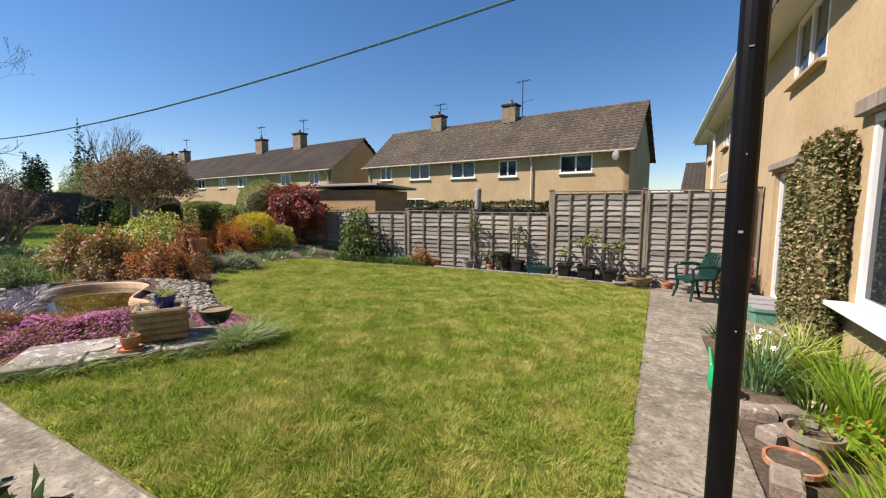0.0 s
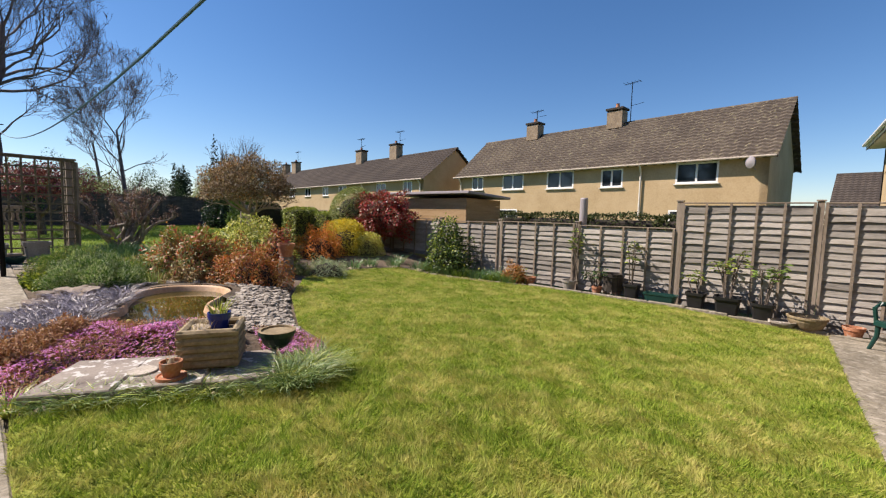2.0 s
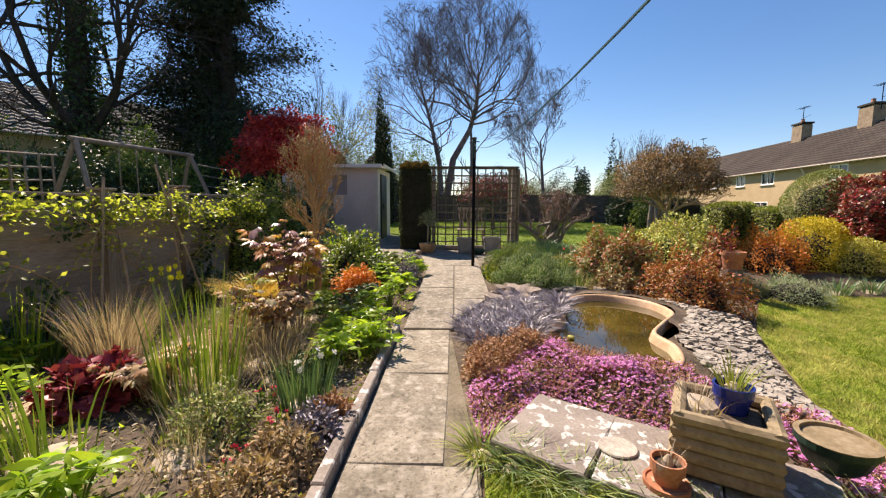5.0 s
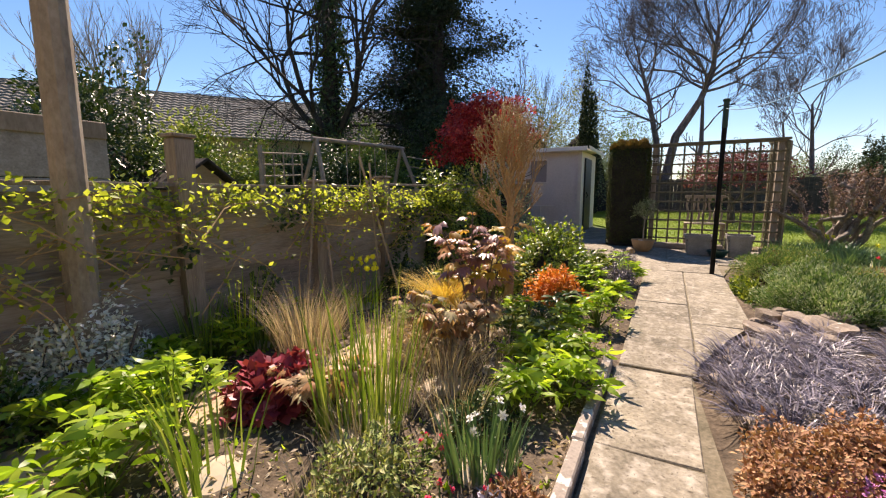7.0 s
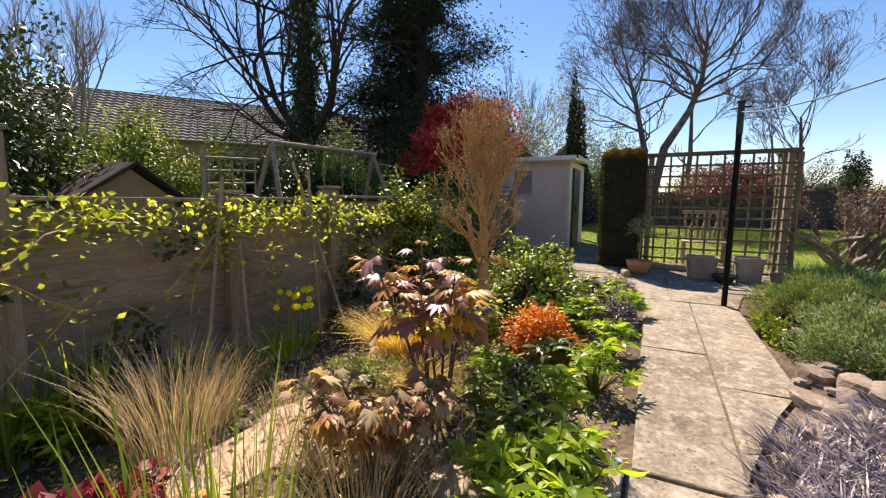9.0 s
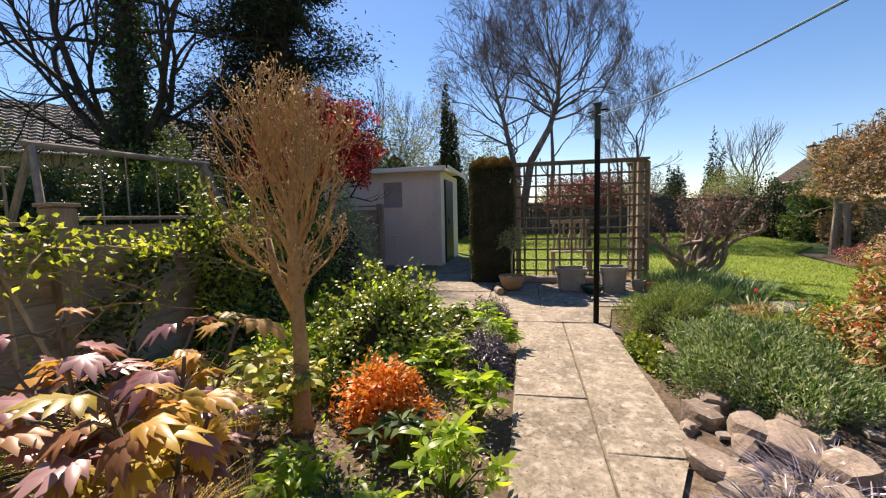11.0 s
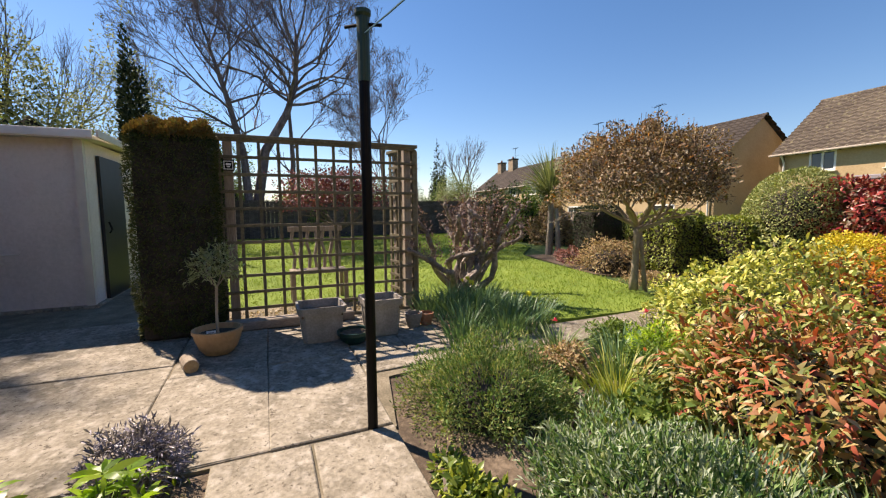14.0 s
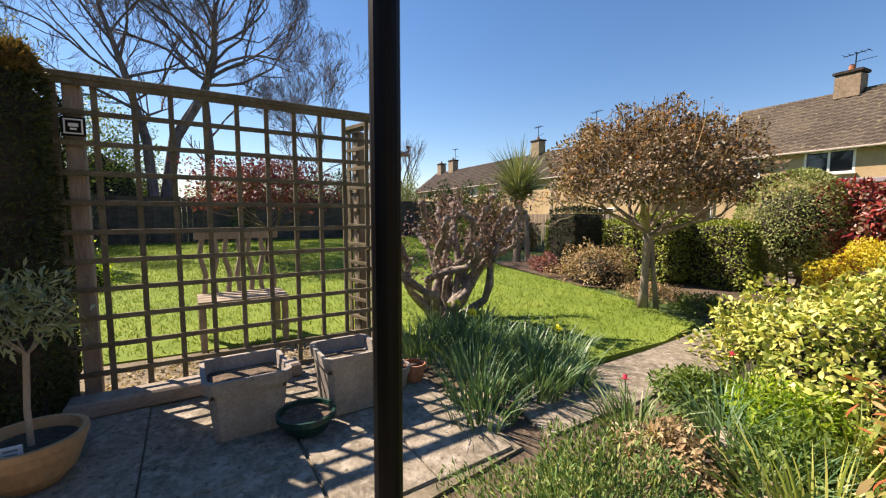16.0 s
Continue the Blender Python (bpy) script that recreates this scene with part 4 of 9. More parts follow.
def aerial(parent, loc, h=2.0, arms=5, wide=0.9):
    g = Geo().tube([(0, 0, 0), (0, 0, h)], 0.025, 6)
    g.tube([(-wide / 2, 0, h - 0.1), (wide / 2, 0.1, h)], 0.018, 5)
    for k in range(arms):
        u = k / (arms - 1) - 0.5
        g.tube([(u * wide, -0.25, h - 0.05), (u * wide, 0.25, h - 0.05)], 0.012, 4)
    g.tube([(0, 0, h * 0.45), (0.7, 0.1, h * 0.5)], 0.015, 4)
    part("aerial", g, BLACK, parent, loc=loc)


def house(x, y, rz, length, depth, base, eaves, rise, wins, label, chims=(), pipes=(), roof=ROOF, dish=None, lower=(), courses=24):
    """A two-storey terrace block; its front runs along its own x and faces its -y."""
    e = thing("house", (x, y, base), label, "house", rz=rz)
    H = eaves - base
    holes = [(a, b, c - base, d - base) for a, b, c, d in wins]
    part("wall", wall_with_holes(length, H, holes), RENDER, e)
    back = part("wall", wall_with_holes(length, H, [], 0.28), RENDER, e, loc=(0, depth - 0.28, 0))
    for xx in (0, length):
        g = Geo()
        s = 1 if xx == 0 else -1
        pts = [(0, 0, 0), (0, depth, 0), (0, depth, H), (0, depth / 2, H + rise - 0.03), (0, 0, H)]
        g.add(pts + [(s * 0.28, b, c) for a, b, c in pts], [(4, 3, 2, 1, 0), (5, 6, 7, 8, 9)] + [(i, (i + 1) % 5, 5 + (i + 1) % 5, 5 + i) for i in range(5)])
        part("gable_wall", g, RENDER, e, loc=(xx + s * 0.003, 0, 0))
    sl = part("roof", roof_slope(length, depth / 2 + 0.35, rise + 0.3, courses), roof, e, "brown concrete tiles, lichened", loc=(0, -0.35, H - 0.27))
    b2 = part("roof", roof_slope(length, depth / 2 + 0.35, rise + 0.3, 10), roof, e)
    b2.location = (length, depth + 0.35, H - 0.27)
    b2.rotation_euler = (0, 0, math.pi)
    part("ridge", Geo().tube([(-0.3, depth / 2, H + rise + 0.02), (length + 0.3, depth / 2, H + rise + 0.02)], 0.11, 8), roof, e)
    part("soffit", Geo().box((length / 2, -0.16, H - 0.2), (length + 0.5, 0.34, 0.04)), EAVES, e)
    part("gutter", Geo().tube([(-0.25, -0.4, H - 0.2), (length + 0.25, -0.4, H - 0.2)], 0.05, 8), EAVES, e)
    for a, b, c, d in wins:
        window(e, b - a, d - c, ((a + b) / 2, 0.03, c - base), 0, 2 if b - a < 1.9 else 3 if b - a > 2.6 else 2)
    for p in pipes:
        part("downpipe", Geo().tube([(p, -0.36, H - 0.2), (p, -0.1, H - 0.6), (p, -0.08, 0)], 0.05, 8), FASCIA, e)
    for cx, cw, ch in chims:
        chimney(e, (cx, depth / 2 - 0.1, H + rise - 0.35), cw, 0.75, ch)
    return e


th = 6.5
K1 = 0.873


def k1(z):
    return 1.25 + K1 * (z - 1.25)


W1 = [(K1 * (21.3 - b), K1 * (21.3 - a), k1(c), k1(d)) for a, b, c, d in ((18.5, 19.75, 3.45, 4.55), (14.5, 16.5, 3.38, 4.55), (10.4, 12.5, 3.34, 4.55), (7.1, 8.5, 3.3, 4.45), (2.1, 4.15, 3.36, 4.5), (2.2, 4.4, 0.7, 1.9), (15, 17, 0.6, 1.9))]
hx, hy = K1 * (-1.7 - 21.3 * math.cos(radians(th))), K1 * (26.3 + 21.3 * math.sin(radians(th)))
h1 = house(hx, hy, -th, K1 * 21.3, 6.7, -1.02, 4.31, 2.83, W1, "ochre two-storey terrace house with brown tiled roof", [(4.4, 0.95, 1.2), (10.4, 0.95, 1.2)], [K1 * 15.3, 0.3], courses=17)
aerial(h1, (4.5, 3.3, 9.2), 0.8)
aerial(h1, (11.2, 3.3, 8.0), 2.6)
d = Geo().lathe([(0.02, 0.09), (0.15, 0.07), (0.27, 0.0), (0.29, 0.0), (0.16, 0.05), (0.02, 0.07)], 16)
dish = part("satellite_dish", d, GREY_PLASTIC, h1, "grey satellite dish", True, loc=(K1 * 20.6, -0.4, 4.88))
dish.rotation_euler = (radians(100), 0, radians(-35))
part("dish_arm", Geo().tube([(K1 * 20.6, -0.36, 4.82), (K1 * 20.6 + 0.15, 0.0, 4.6)], 0.025, 6), GREY_PLASTIC, h1)
K2 = 0.87
W2 = [(36 - K2 * b, 36 - K2 * a, 1.25 + K2 * (c - 1.25), 1.25 + K2 * (d - 1.25)) for a, b, c, d in ((1.6, 3.0, 3.2, 4.35), (5.8, 7.4, 3.2, 4.35), (13.4, 15.2, 3.3, 4.4), (17.7, 19.2, 3.3, 4.4), (22.5, 24.2, 3.3, 4.4), (27.5, 29.2, 3.3, 4.4), (3, 5, 0.6, 1.8), (14, 16, 0.6, 1.8), (22, 24, 0.6, 1.8))]
h2 = house(-22.2 - 36 * math.cos(radians(th)), 23.5 + 36 * math.sin(radians(th)), -th, 36, 6.6, -0.5, 4.2, 2.5, W2, "further ochre terrace of houses with dark tiled roof", [(21.8, 1.1, 1.5), (28, 1.1, 1.5), (5, 1.3, 1.6), (1.6, 1.1, 1.5)], [27.5, 35.7], ROOF_FAR, courses=14)
aerial(h2, (21.8, 3.2, 8.2), 1.5)
aerial(h2, (28.6, 3.2, 8.0), 1.6)
aerial(h2, (5.6, 3.2, 8.0), 1.9)
tagged(house(-26 - 52, 46, -9, 34, 7.6, -0.2, 4.7, 3.3, [(4, 6, 3.3, 4.4), (12, 14, 3.3, 4.4), (22, 24, 3.3, 4.4), (29, 31, 3.3, 4.4)], "distant terrace of houses with grey-brown roof", [(10, 1.4, 1.5), (17, 1.4, 1.5)], [8], ROOF_FAR, courses=10), "", "")
tagged(house(2.2, 52, -8, 14, 7, -0.4, 3.2, 3.0, [(5, 6.5, 1.5, 2.6)], "distant house with a low brown tiled roof", [], [], ROOF_FAR, courses=14), "", "")

# own house: its wall runs along y and faces the garden
OWN = thing("house_own", (1.72, 22.0, -0.6), "ochre rendered house with white eaves and windows", "house", rz=-90)
L = 22.0 + 8.0
HW = 4.9


def oy(y):
    return 22.0 - y


ow = [(oy(8.95), oy(7.35), 0.22, 2.45), (oy(5.32), oy(3.3), 0.9, 2.72), (oy(8.3), oy(6.85), 3.7, 4.65), (oy(11.8), oy(10.4), 3.7, 4.65), (oy(16.2), oy(15.0), 3.7, 4.65), (oy(20.8), oy(19.2), 3.7, 4.65), (oy(2.4), oy(0.6), 3.7, 4.65), (oy(12.6), oy(11.4), 0.5, 2.45), (oy(20), oy(18.4), 1.2, 2.4)]
part("wall", wall_with_holes(L, HW, ow, 0.3), RENDER, OWN)
for a, b, c, d in ow[1:7] + ow[8:]:
    window(OWN, b - a, d - c, ((a + b) / 2, 0.04, c), 0, 2, True)
g = Geo()
pts = [(0, 0, 0), (0, 7.5, 0), (0, 7.5, HW), (0, 3.75, HW + 3.2), (0, 0, HW)]
for xx in (0.003, L - 0.003):
    s = 0.3 if xx < 1 else -0.3
    g = Geo().add([(0, b, c) for a, b, c in pts] + [(s, b, c) for a, b, c in pts], [(4, 3, 2, 1, 0), (5, 6, 7, 8, 9)] + [(i, (i + 1) % 5, 5 + (i + 1) % 5, 5 + i) for i in range(5)])
    part("gable_wall", g, RENDER, OWN, loc=(xx, 0, 0))
part("wall", wall_with_holes(L, HW, [], 0.28), RENDER, OWN, loc=(0, 7.2, 0))
part("roof", roof_slope(L, 4.2, 3.6, 22), ROOF, OWN, loc=(0, -0.45, HW - 0.3))
ob = part("roof", roof_slope(L, 4.2, 3.6, 10), ROOF, OWN)
ob.location, ob.rotation_euler = (L, 7.95, HW - 0.3), (0, 0, math.pi)
part("soffit", Geo().box((L / 2, -0.22, HW - 0.22), (L + 0.4, 0.45, 0.04)), FASCIA, OWN)
part("fascia", Geo().box((L / 2, -0.45, HW - 0.15), (L + 0.4, 0.025, 0.17)), WHITE, OWN)
part("gutter", Geo().tube([(-0.2, -0.52, HW - 0.1), (L + 0.2, -0.52, HW - 0.1)], 0.06, 8), WHITE, OWN)
part("downpipe", Geo().tube([(oy(17.6), -0.5, HW - 0.12), (oy(17.6), -0.12, HW - 0.5), (oy(17.6), -0.1, 0)], 0.05, 8), WHITE, OWN)
# french door
fd = new("door")
fd.parent = OWN
fd.location = (oy(8.15), 0.12, 0.22)
tagged(fd, "white double-glazed garden door")
f = Geo()
for xx in (-0.77, 0, 0.77):
    f.box((xx, 0, 1.1), (0.075, 0.08, 2.2))
f.box((0, 0, 2.16), (1.6, 0.078, 0.09)).box((0, 0, 0.05), (1.6, 0.078, 0.12))
part("door_frame", f, WHITE, fd)
for xx in (-0.385, 0.385):
    part("pane", Geo().box((xx, 0.01, 1.1), (0.72, 0.014, 2.05)), GLASS, fd)
part("lintel", Geo().box((oy(8.15), -0.02, 2.53), (1.95, 0.1, 0.12)), POST, OWN)
part("lintel", Geo().box((oy(4.3), -0.03, 2.8), (2.4, 0.12, 0.16)), POST, OWN)
part("wide_sill", Geo().box((oy(4.3), -0.1, 0.885), (2.25, 0.2, 0.045)), WHITE, OWN)
part("awning", Geo().box((oy(12), -0.2, 2.62), (1.6, 0.4, 0.2), m=Matrix.Rotation(radians(18), 4, "X")), FASCIA, OWN, "rolled cream awning over a door")


# ---- clothes poles and line ----
def clothes_pole(x, y, h, lean, label):
    e = thing("clothes_pole", (x, y, gz(x, y)), label, "clothes pole", "clothes poles")
    part("shaft", Geo().tube([(0, 0, 0), (lean[0] * h, lean[1] * h, h)], 0.03, 16), BLACK, e, smooth=False)
    c = (lean[0] * h, lean[1] * h, h)
    part("collar", Geo().tube([(c[0], c[1], h - 0.35), (c[0], c[1], h)], 0.034, 14), GREEN_PAINT, e, "green painted top sleeve")
    part("cap", Geo().lathe([(0.03, -0.02), (0.045, 0.0), (0.045, 0.02), (0.02, 0.03)], 14, c), GREEN_PAINT, e)
    part("cleat", Geo().tube([(c[0] - 0.05, c[1] - 0.09, h - 0.06), (c[0], c[1], h - 0.05), (c[0] + 0.05, c[1] + 0.09, h - 0.06)], 0.009, 6), BLACK, e)
    part("hook", Geo().tube([(0.0, 0.03, 1.42), (0.01, 0.045, 1.42), (0.012, 0.045, 1.435)], 0.006, 6), GREY_PLASTIC, e)
    return e


p1 = clothes_pole(0.17, 1.2, 2.62, (0, 0), "black steel clothes-line pole beside the house path")
for k, (z, w, h) in enumerate(((1.72, 0.01, 0.003), (1.3, 0.009, 0.006), (1.06, 0.004, 0.003), (0.62, 0.003, 0.004), (1.48, 0.003, 0.003))):
    part("paint_chip", Geo().box((0.006 * (k % 3 - 1), -0.03, z), (w, 0.003, h)), GREY_PLASTIC, p1)
p2 = clothes_pole(-9.62, 1.06, 2.37, (0, 0), "black clothes-line pole with green top by the path")
LINE = [(0.8243 * k / 20) for k in range(21)]
line = Geo().tube([(-9.62 + 11.88 * s, 1.06 + 0.06 * s + 0.12 * s, 2.36 - 0.15 * s - 2.25 * s * (1 - s)) for s in LINE], 0.0045, 6)
tagged(part("washing_line", line, ROPE), "thin blue washing line strung between the poles", "washing line")

# ---- trellis screen ----
tz = gz(-12.15, 1) + 0.0


def trellis_panel(x, y, rz, w, z0, h, nx, nz, label):
    e = thing("trellis", (x, y, tz), label, "trellis", rz=rz)
    for k in range(nx + 1):
        part("upright_slat", Geo().box((0, 0, z0 + h / 2), (0.032 if 0 < k < nx else 0.05, 0.018, h)), TRELLIS, e, loc=(-w / 2 + w * k / nx, 0.012, 0))
    for k in range(nz + 1):
        part("cross_slat", Geo().box((0, 0, 0), (w, 0.018, 0.032 if 0 < k < nz else 0.045)), TRELLIS, e, loc=(0, -0.01, z0 + h * k / nz))
    part("top_rail", Geo().box((0, 0.0, z0 + h + 0.03), (w + 0.06, 0.06, 0.04)), TRELLIS, e)
    for s in (-1, 1):
        part("post", Geo().box((s * (w / 2 - 0.09), 0.06, (z0 + h) / 2), (0.085, 0.085, z0 + h)), POST, e)
    return e


trellis_panel(-12.15, 1.17, 90, 2.14, 0.04, 1.97, 11, 11, "square-lattice wooden trellis screen, greyed and weathered")
trellis_panel(-12.47, 2.16, 12, 0.6, 0.04, 1.97, 4, 11, "narrow return panel of weathered square lattice trellis")
plate = thing("sign_plate", (-12.11, 0.2, tz + 1.74), "small black square plate with a white mark", "sign")
part("plate", Geo().box((0, 0, 0), (0.012, 0.11, 0.11)), BLACK, plate)
part("rim", Geo().box((0.008, 0, 0.04), (0.004, 0.09, 0.008)).box((0.008, 0, -0.04), (0.004, 0.09, 0.008)).box((0.008, 0.04, 0), (0.004, 0.008, 0.08)).box((0.008, -0.04, 0), (0.004, 0.008, 0.08)), WHITE, plate)
part("mark", Geo().box((0.008, 0, 0.008), (0.004, 0.045, 0.02)).box((0.008, 0, -0.015), (0.004, 0.03, 0.012)), WHITE, plate)

# clipped yew pillar
ye = thing("yew_hedge", (-12.15, -0.26, gz(-12, 0)), "clipped dark yew hedge pillar with bronzed top", "hedge")
rng = np.random.default_rng(11)


def block_leaves(n, sx, sy, sz, rng, rounded=0.12):
    """Leaf points over the faces of a clipped block with softened edges."""
    p = rng.uniform(-1, 1, (n, 3))
    ax = rng.choice([0, 0, 1, 1, 2], n)
    sg = rng.choice([-1.0, 1.0], n)
    sg[ax == 2] = 1
    p[np.arange(n), ax] = sg * (1 - np.abs(rng.normal(0, 0.05, n)))
    q = np.abs(p)
    k = 1 - rounded * np.clip(q[:, 0] ** 8 * q[:, 1] ** 8 + q[:, 0] ** 8 * q[:, 2] ** 8 + q[:, 1] ** 8 * q[:, 2] ** 8, 0, 1)
    o = np.zeros((n, 3))
    o[np.arange(n), ax] = sg
    wob = 1 + 0.03 * np.sin(p[:, 2:3] * 7 + p[:, 0:1] * 5) + 0.02 * np.sin(p[:, 1:2] * 11 + p[:, 2:3] * 13)
    return p * k[:, None] * wob * np.array([sx / 2, sy / 2, sz / 2]) + np.array([0, 0, sz / 2]), o


pp, oo = block_leaves(30000, 0.68, 0.72, 2.12, rng)
top = pp[:, 2] > 1.98
part("foliage", leaf_mesh("foliage", pp[~top], oo[~top], 0.035, L_YEW, rng, 0.3), L_YEW, ye)
part("foliage_top", leaf_mesh("foliage_top", np.repeat(pp[top], 2, 0), np.repeat(oo[top], 2, 0), 0.04, L_YEWTOP, rng, 0.3), L_YEWTOP, ye, "bronzed brown new growth")
# added dark box: stops the view through, stands in for the shaded inside
part("core", Geo().box((0, 0, 1.0), (0.56, 0.6, 1.98)), BARK_AND_SHADE, ye)

# ---- garden shed (grey panels) ----
sh = thing("garden_shed", (-13.75, -2.9, gz(-13.75, -2.9)), "pale grey concrete-panel garden shed with white eaves", "shed")
SW, SD, SH = 2.75, 2.2, 2.14
front = wall_with_holes(SW, SH, [(SW - 1.32, SW - 0.88, 1.35, 1.92)], 0.07)
fw = part("wall", front, SHED_WALL, sh)
fw.rotation_euler = (0, 0, radians(90))
fw.location = (0, -1.35, 0)
swin = part("window_pane", Geo().box((-0.04, -1.35 + SW - 1.1, 1.635), (0.012, 0.44, 0.57)), GREY_PLASTIC, sh, "blank grey window board")
for zz in (1.93, 1.34):
    part("window_trim", Geo().box((0.012, -1.35 + SW - 1.1, zz), (0.03, 0.5, 0.03)), SHED_WALL, sh)
part("wall", Geo().box((-SD / 2 - 0.02, -1.35 + 0.035, SH / 2), (SD, 0.07, SH)), SHED_WALL, sh)
part("wall", Geo().box((-SD / 2 - 0.02, 1.36, SH / 2), (SD, 0.07, SH)), SHED_WALL, sh)
part("wall", Geo().box((-SD, 0, SH / 2), (0.07, SW, SH)), SHED_WALL, sh)
part("corner_trim", Geo().box((0.02, 1.37, SH / 2), (0.06, 0.09, SH)), FASCIA, sh)
part("door", Geo().box((-0.85, 1.42, 1.0), (0.9, 0.04, 1.95)), BLACK_POT, sh, "dark shed door in the side wall")
part("door_handle", Geo().tube([(-0.5, 1.46, 0.95), (-0.5, 1.49, 1.0), (-0.5, 1.46, 1.1)], 0.012, 6), BLACK, sh)
part("roof", Geo().box((-SD / 2, 0.03, SH + 0.06), (SD + 0.35, SW + 0.3, 0.05), m=Matrix.Rotation(radians(3), 4, "Y")), SHED_WALL, sh)
part("eaves_board", Geo().box((0.17, 0.03, SH + 0.03), (0.025, SW + 0.3, 0.09)), WHITE, sh)
part("eaves_board", Geo().box((-SD / 2, 1.6, SH + 0.04), (SD + 0.3, 0.025, 0.09)), FASCIA, sh)
part("plinth", Geo().box((-SD / 2, 0, 0.03), (SD + 0.12, SW + 0.14, 0.07)), CONCRETE, sh)
part("wall_rail", Geo().tube([(0.06, -0.3, 0.72), (0.06, 0.75, 0.74)], 0.012, 6).tube([(0.06, 0.4, 0.74), (0.06, 0.4, 0.1)], 0.01, 6), FASCIA, sh)
pan = thing("board_screen", (-12.9, -3.3, gz(-12.9, -3.3)), "low brown board screen with a stout post beside the shed", "screen")
for k in range(7):
    part("board", Geo().box((0, 0, 0.09 + k * 0.19), (0.025, 1.3, 0.185)), DARK_BOARD, pan)
part("post", Geo().box((0.02, 0.72, 0.72), (0.12, 0.12, 1.45)), POST, pan)
part("capping", Geo().box((0, 0, 1.4), (0.06, 1.35, 0.03)), POST, pan)


# ---- pots and tubs ----
def pot(name, x, y, r, h, mat, label, taper=0.75, square=0.0, rim=0.03, soil=True, group="pots", z0=None, bowl=False, rz=0):
    e = thing(name, (x, y, gz(x, y) + 0.03 if z0 is None else z0), label, "pot", group, rz=rz)
    if bowl:
        prof = [(r * 0.55, 0), (r * 0.8, h * 0.25), (r * 0.97, h * 0.65), (r, h - rim), (r * 1.06, h - rim), (r * 1.06, h), (r * 0.94, h), (r * 0.9, h * 0.7), (0.01, h * 0.68)]
    else:
        prof = [(r * taper, 0), (r * 0.97, h - rim * 1.6), (r * 1.07, h - rim * 1.6), (r * 1.09, h), (r * 0.97, h), (r * 0.93, h - rim * 2), (0.01, h - rim * 2.1)]
    part("body", Geo().lathe(prof, 24 if not square else 32, square=square), mat, e)
    if soil:
        part("soil", Geo().lathe([(r * 0.93, h * 0.72), (r * 0.9, h * 0.78), (r * 0.4, h * 0.8), (0.01, h * 0.79)], 20, square=square), SOIL, e)
    return e


PY = 9.3
pot("planter_tub", -1.84, PY, 0.15, 0.3, BLACK_POT, "square black plastic planter tub by the fence", 0.75, 0.9, group="black planter tubs")
pot("planter_tub", -1.36, PY - 0.05, 0.19, 0.32, BLACK_POT, "large square black plastic planter tub by the fence", 0.78, 0.9, group="black planter tubs")
pot("planter_tub", -0.88, PY - 0.1, 0.16, 0.31, BLACK_POT, "tapered black plastic planter tub by the fence", 0.72, 0.6, group="black planter tubs")
pot("planter_tub", -2.95, PY + 0.05, 0.14, 0.3, BLACK_POT, "black plastic planter tub with a thin shrub", 0.75, 0.8, group="black planter tubs")
tr = thing("trough_planter", (-2.42, PY, gz(-2.4, PY) + 0.03), "long green plastic trough planter", "planter")
part("body", Geo().lathe([(0.2, 0), (0.235, 0.15), (0.25, 0.15), (0.25, 0.18), (0.22, 0.18), (0.21, 0.13), (0.01, 0.12)], 32, sx=1.2, sy=0.5, square=0.9), GREEN_PLASTIC, tr)
part("soil", Geo().lathe([(0.2, 0.11), (0.2, 0.14), (0.01, 0.15)], 20, sx=1.2, sy=0.5, square=0.9), SOIL, tr)
pot("bowl_planter", -0.33, PY - 0.1, 0.24, 0.22, BUFF_POT, "wide shallow buff ceramic bowl by the fence", bowl=True)
pot("bowl_planter", -0.62, PY - 0.25, 0.17, 0.1, SLAB, "low grey upturned bowl on the paving", bowl=True, soil=False)
pot("plant_pot", 0.2, PY - 0.02, 0.12, 0.17, TERRACOTTA, "small red clay pot beside the fence")
pot("plant_pot", 0.5, PY, 0.15, 0.16, STONE_POT, "low grey pot with green plant")
pot("plant_pot", 1.22, 8.95, 0.2, 0.22, TERRACOTTA, "brown clay pot of an orange acer")
pot("plant_pot", 1.3, 8.5, 0.17, 0.2, SAGE_PLASTIC, "sage green plastic pot by the door", square=0.8)
pot("plant_pot", -4.25, PY + 0.02, 0.15, 0.22, STONE_POT, "pale clay pot with a climber at the fence")
pot("plant_pot", -3.65, PY + 0.05, 0.1, 0.16, TERRACOTTA, "small terracotta pot with a saucer")
pot("plant_pot", -5.2, PY, 0.13, 0.18, TERRACOTTA, "terracotta pot among bed plants")
ch = thing("wood_basket", (-3.35, PY + 0.1, gz(-3.35, PY)), "dark slatted wooden tub on short legs", "planter")
for k in range(12):
    w = k * math.pi / 6
    part("stave", Geo().box((0, 0, 0.3), (0.085, 0.015, 0.36), m=Matrix.Rotation(w, 4, "Z")), BARK_AND_SHADE, ch, loc=(math.sin(w) * 0.17, -math.cos(w) * 0.17, 0))
part("hoop", Geo().lathe([(0.18, 0.4), (0.19, 0.41), (0.19, 0.43), (0.165, 0.43), (0.16, 0.15), (0.01, 0.14)], 20), BARK_AND_SHADE, ch)
for s, u in ((-1, -1), (1, -1), (-1, 1), (1, 1)):
    part("leg", Geo().box((0, 0, 0.08), (0.03, 0.03, 0.16)), POST, ch, loc=(s * 0.11, u * 0.11, 0))
tube = thing("rolled_tube", (-4.2, FY + 0.16, gz(-4.2, FY)), "upright grey rolled tube standing behind the fence", "tube")
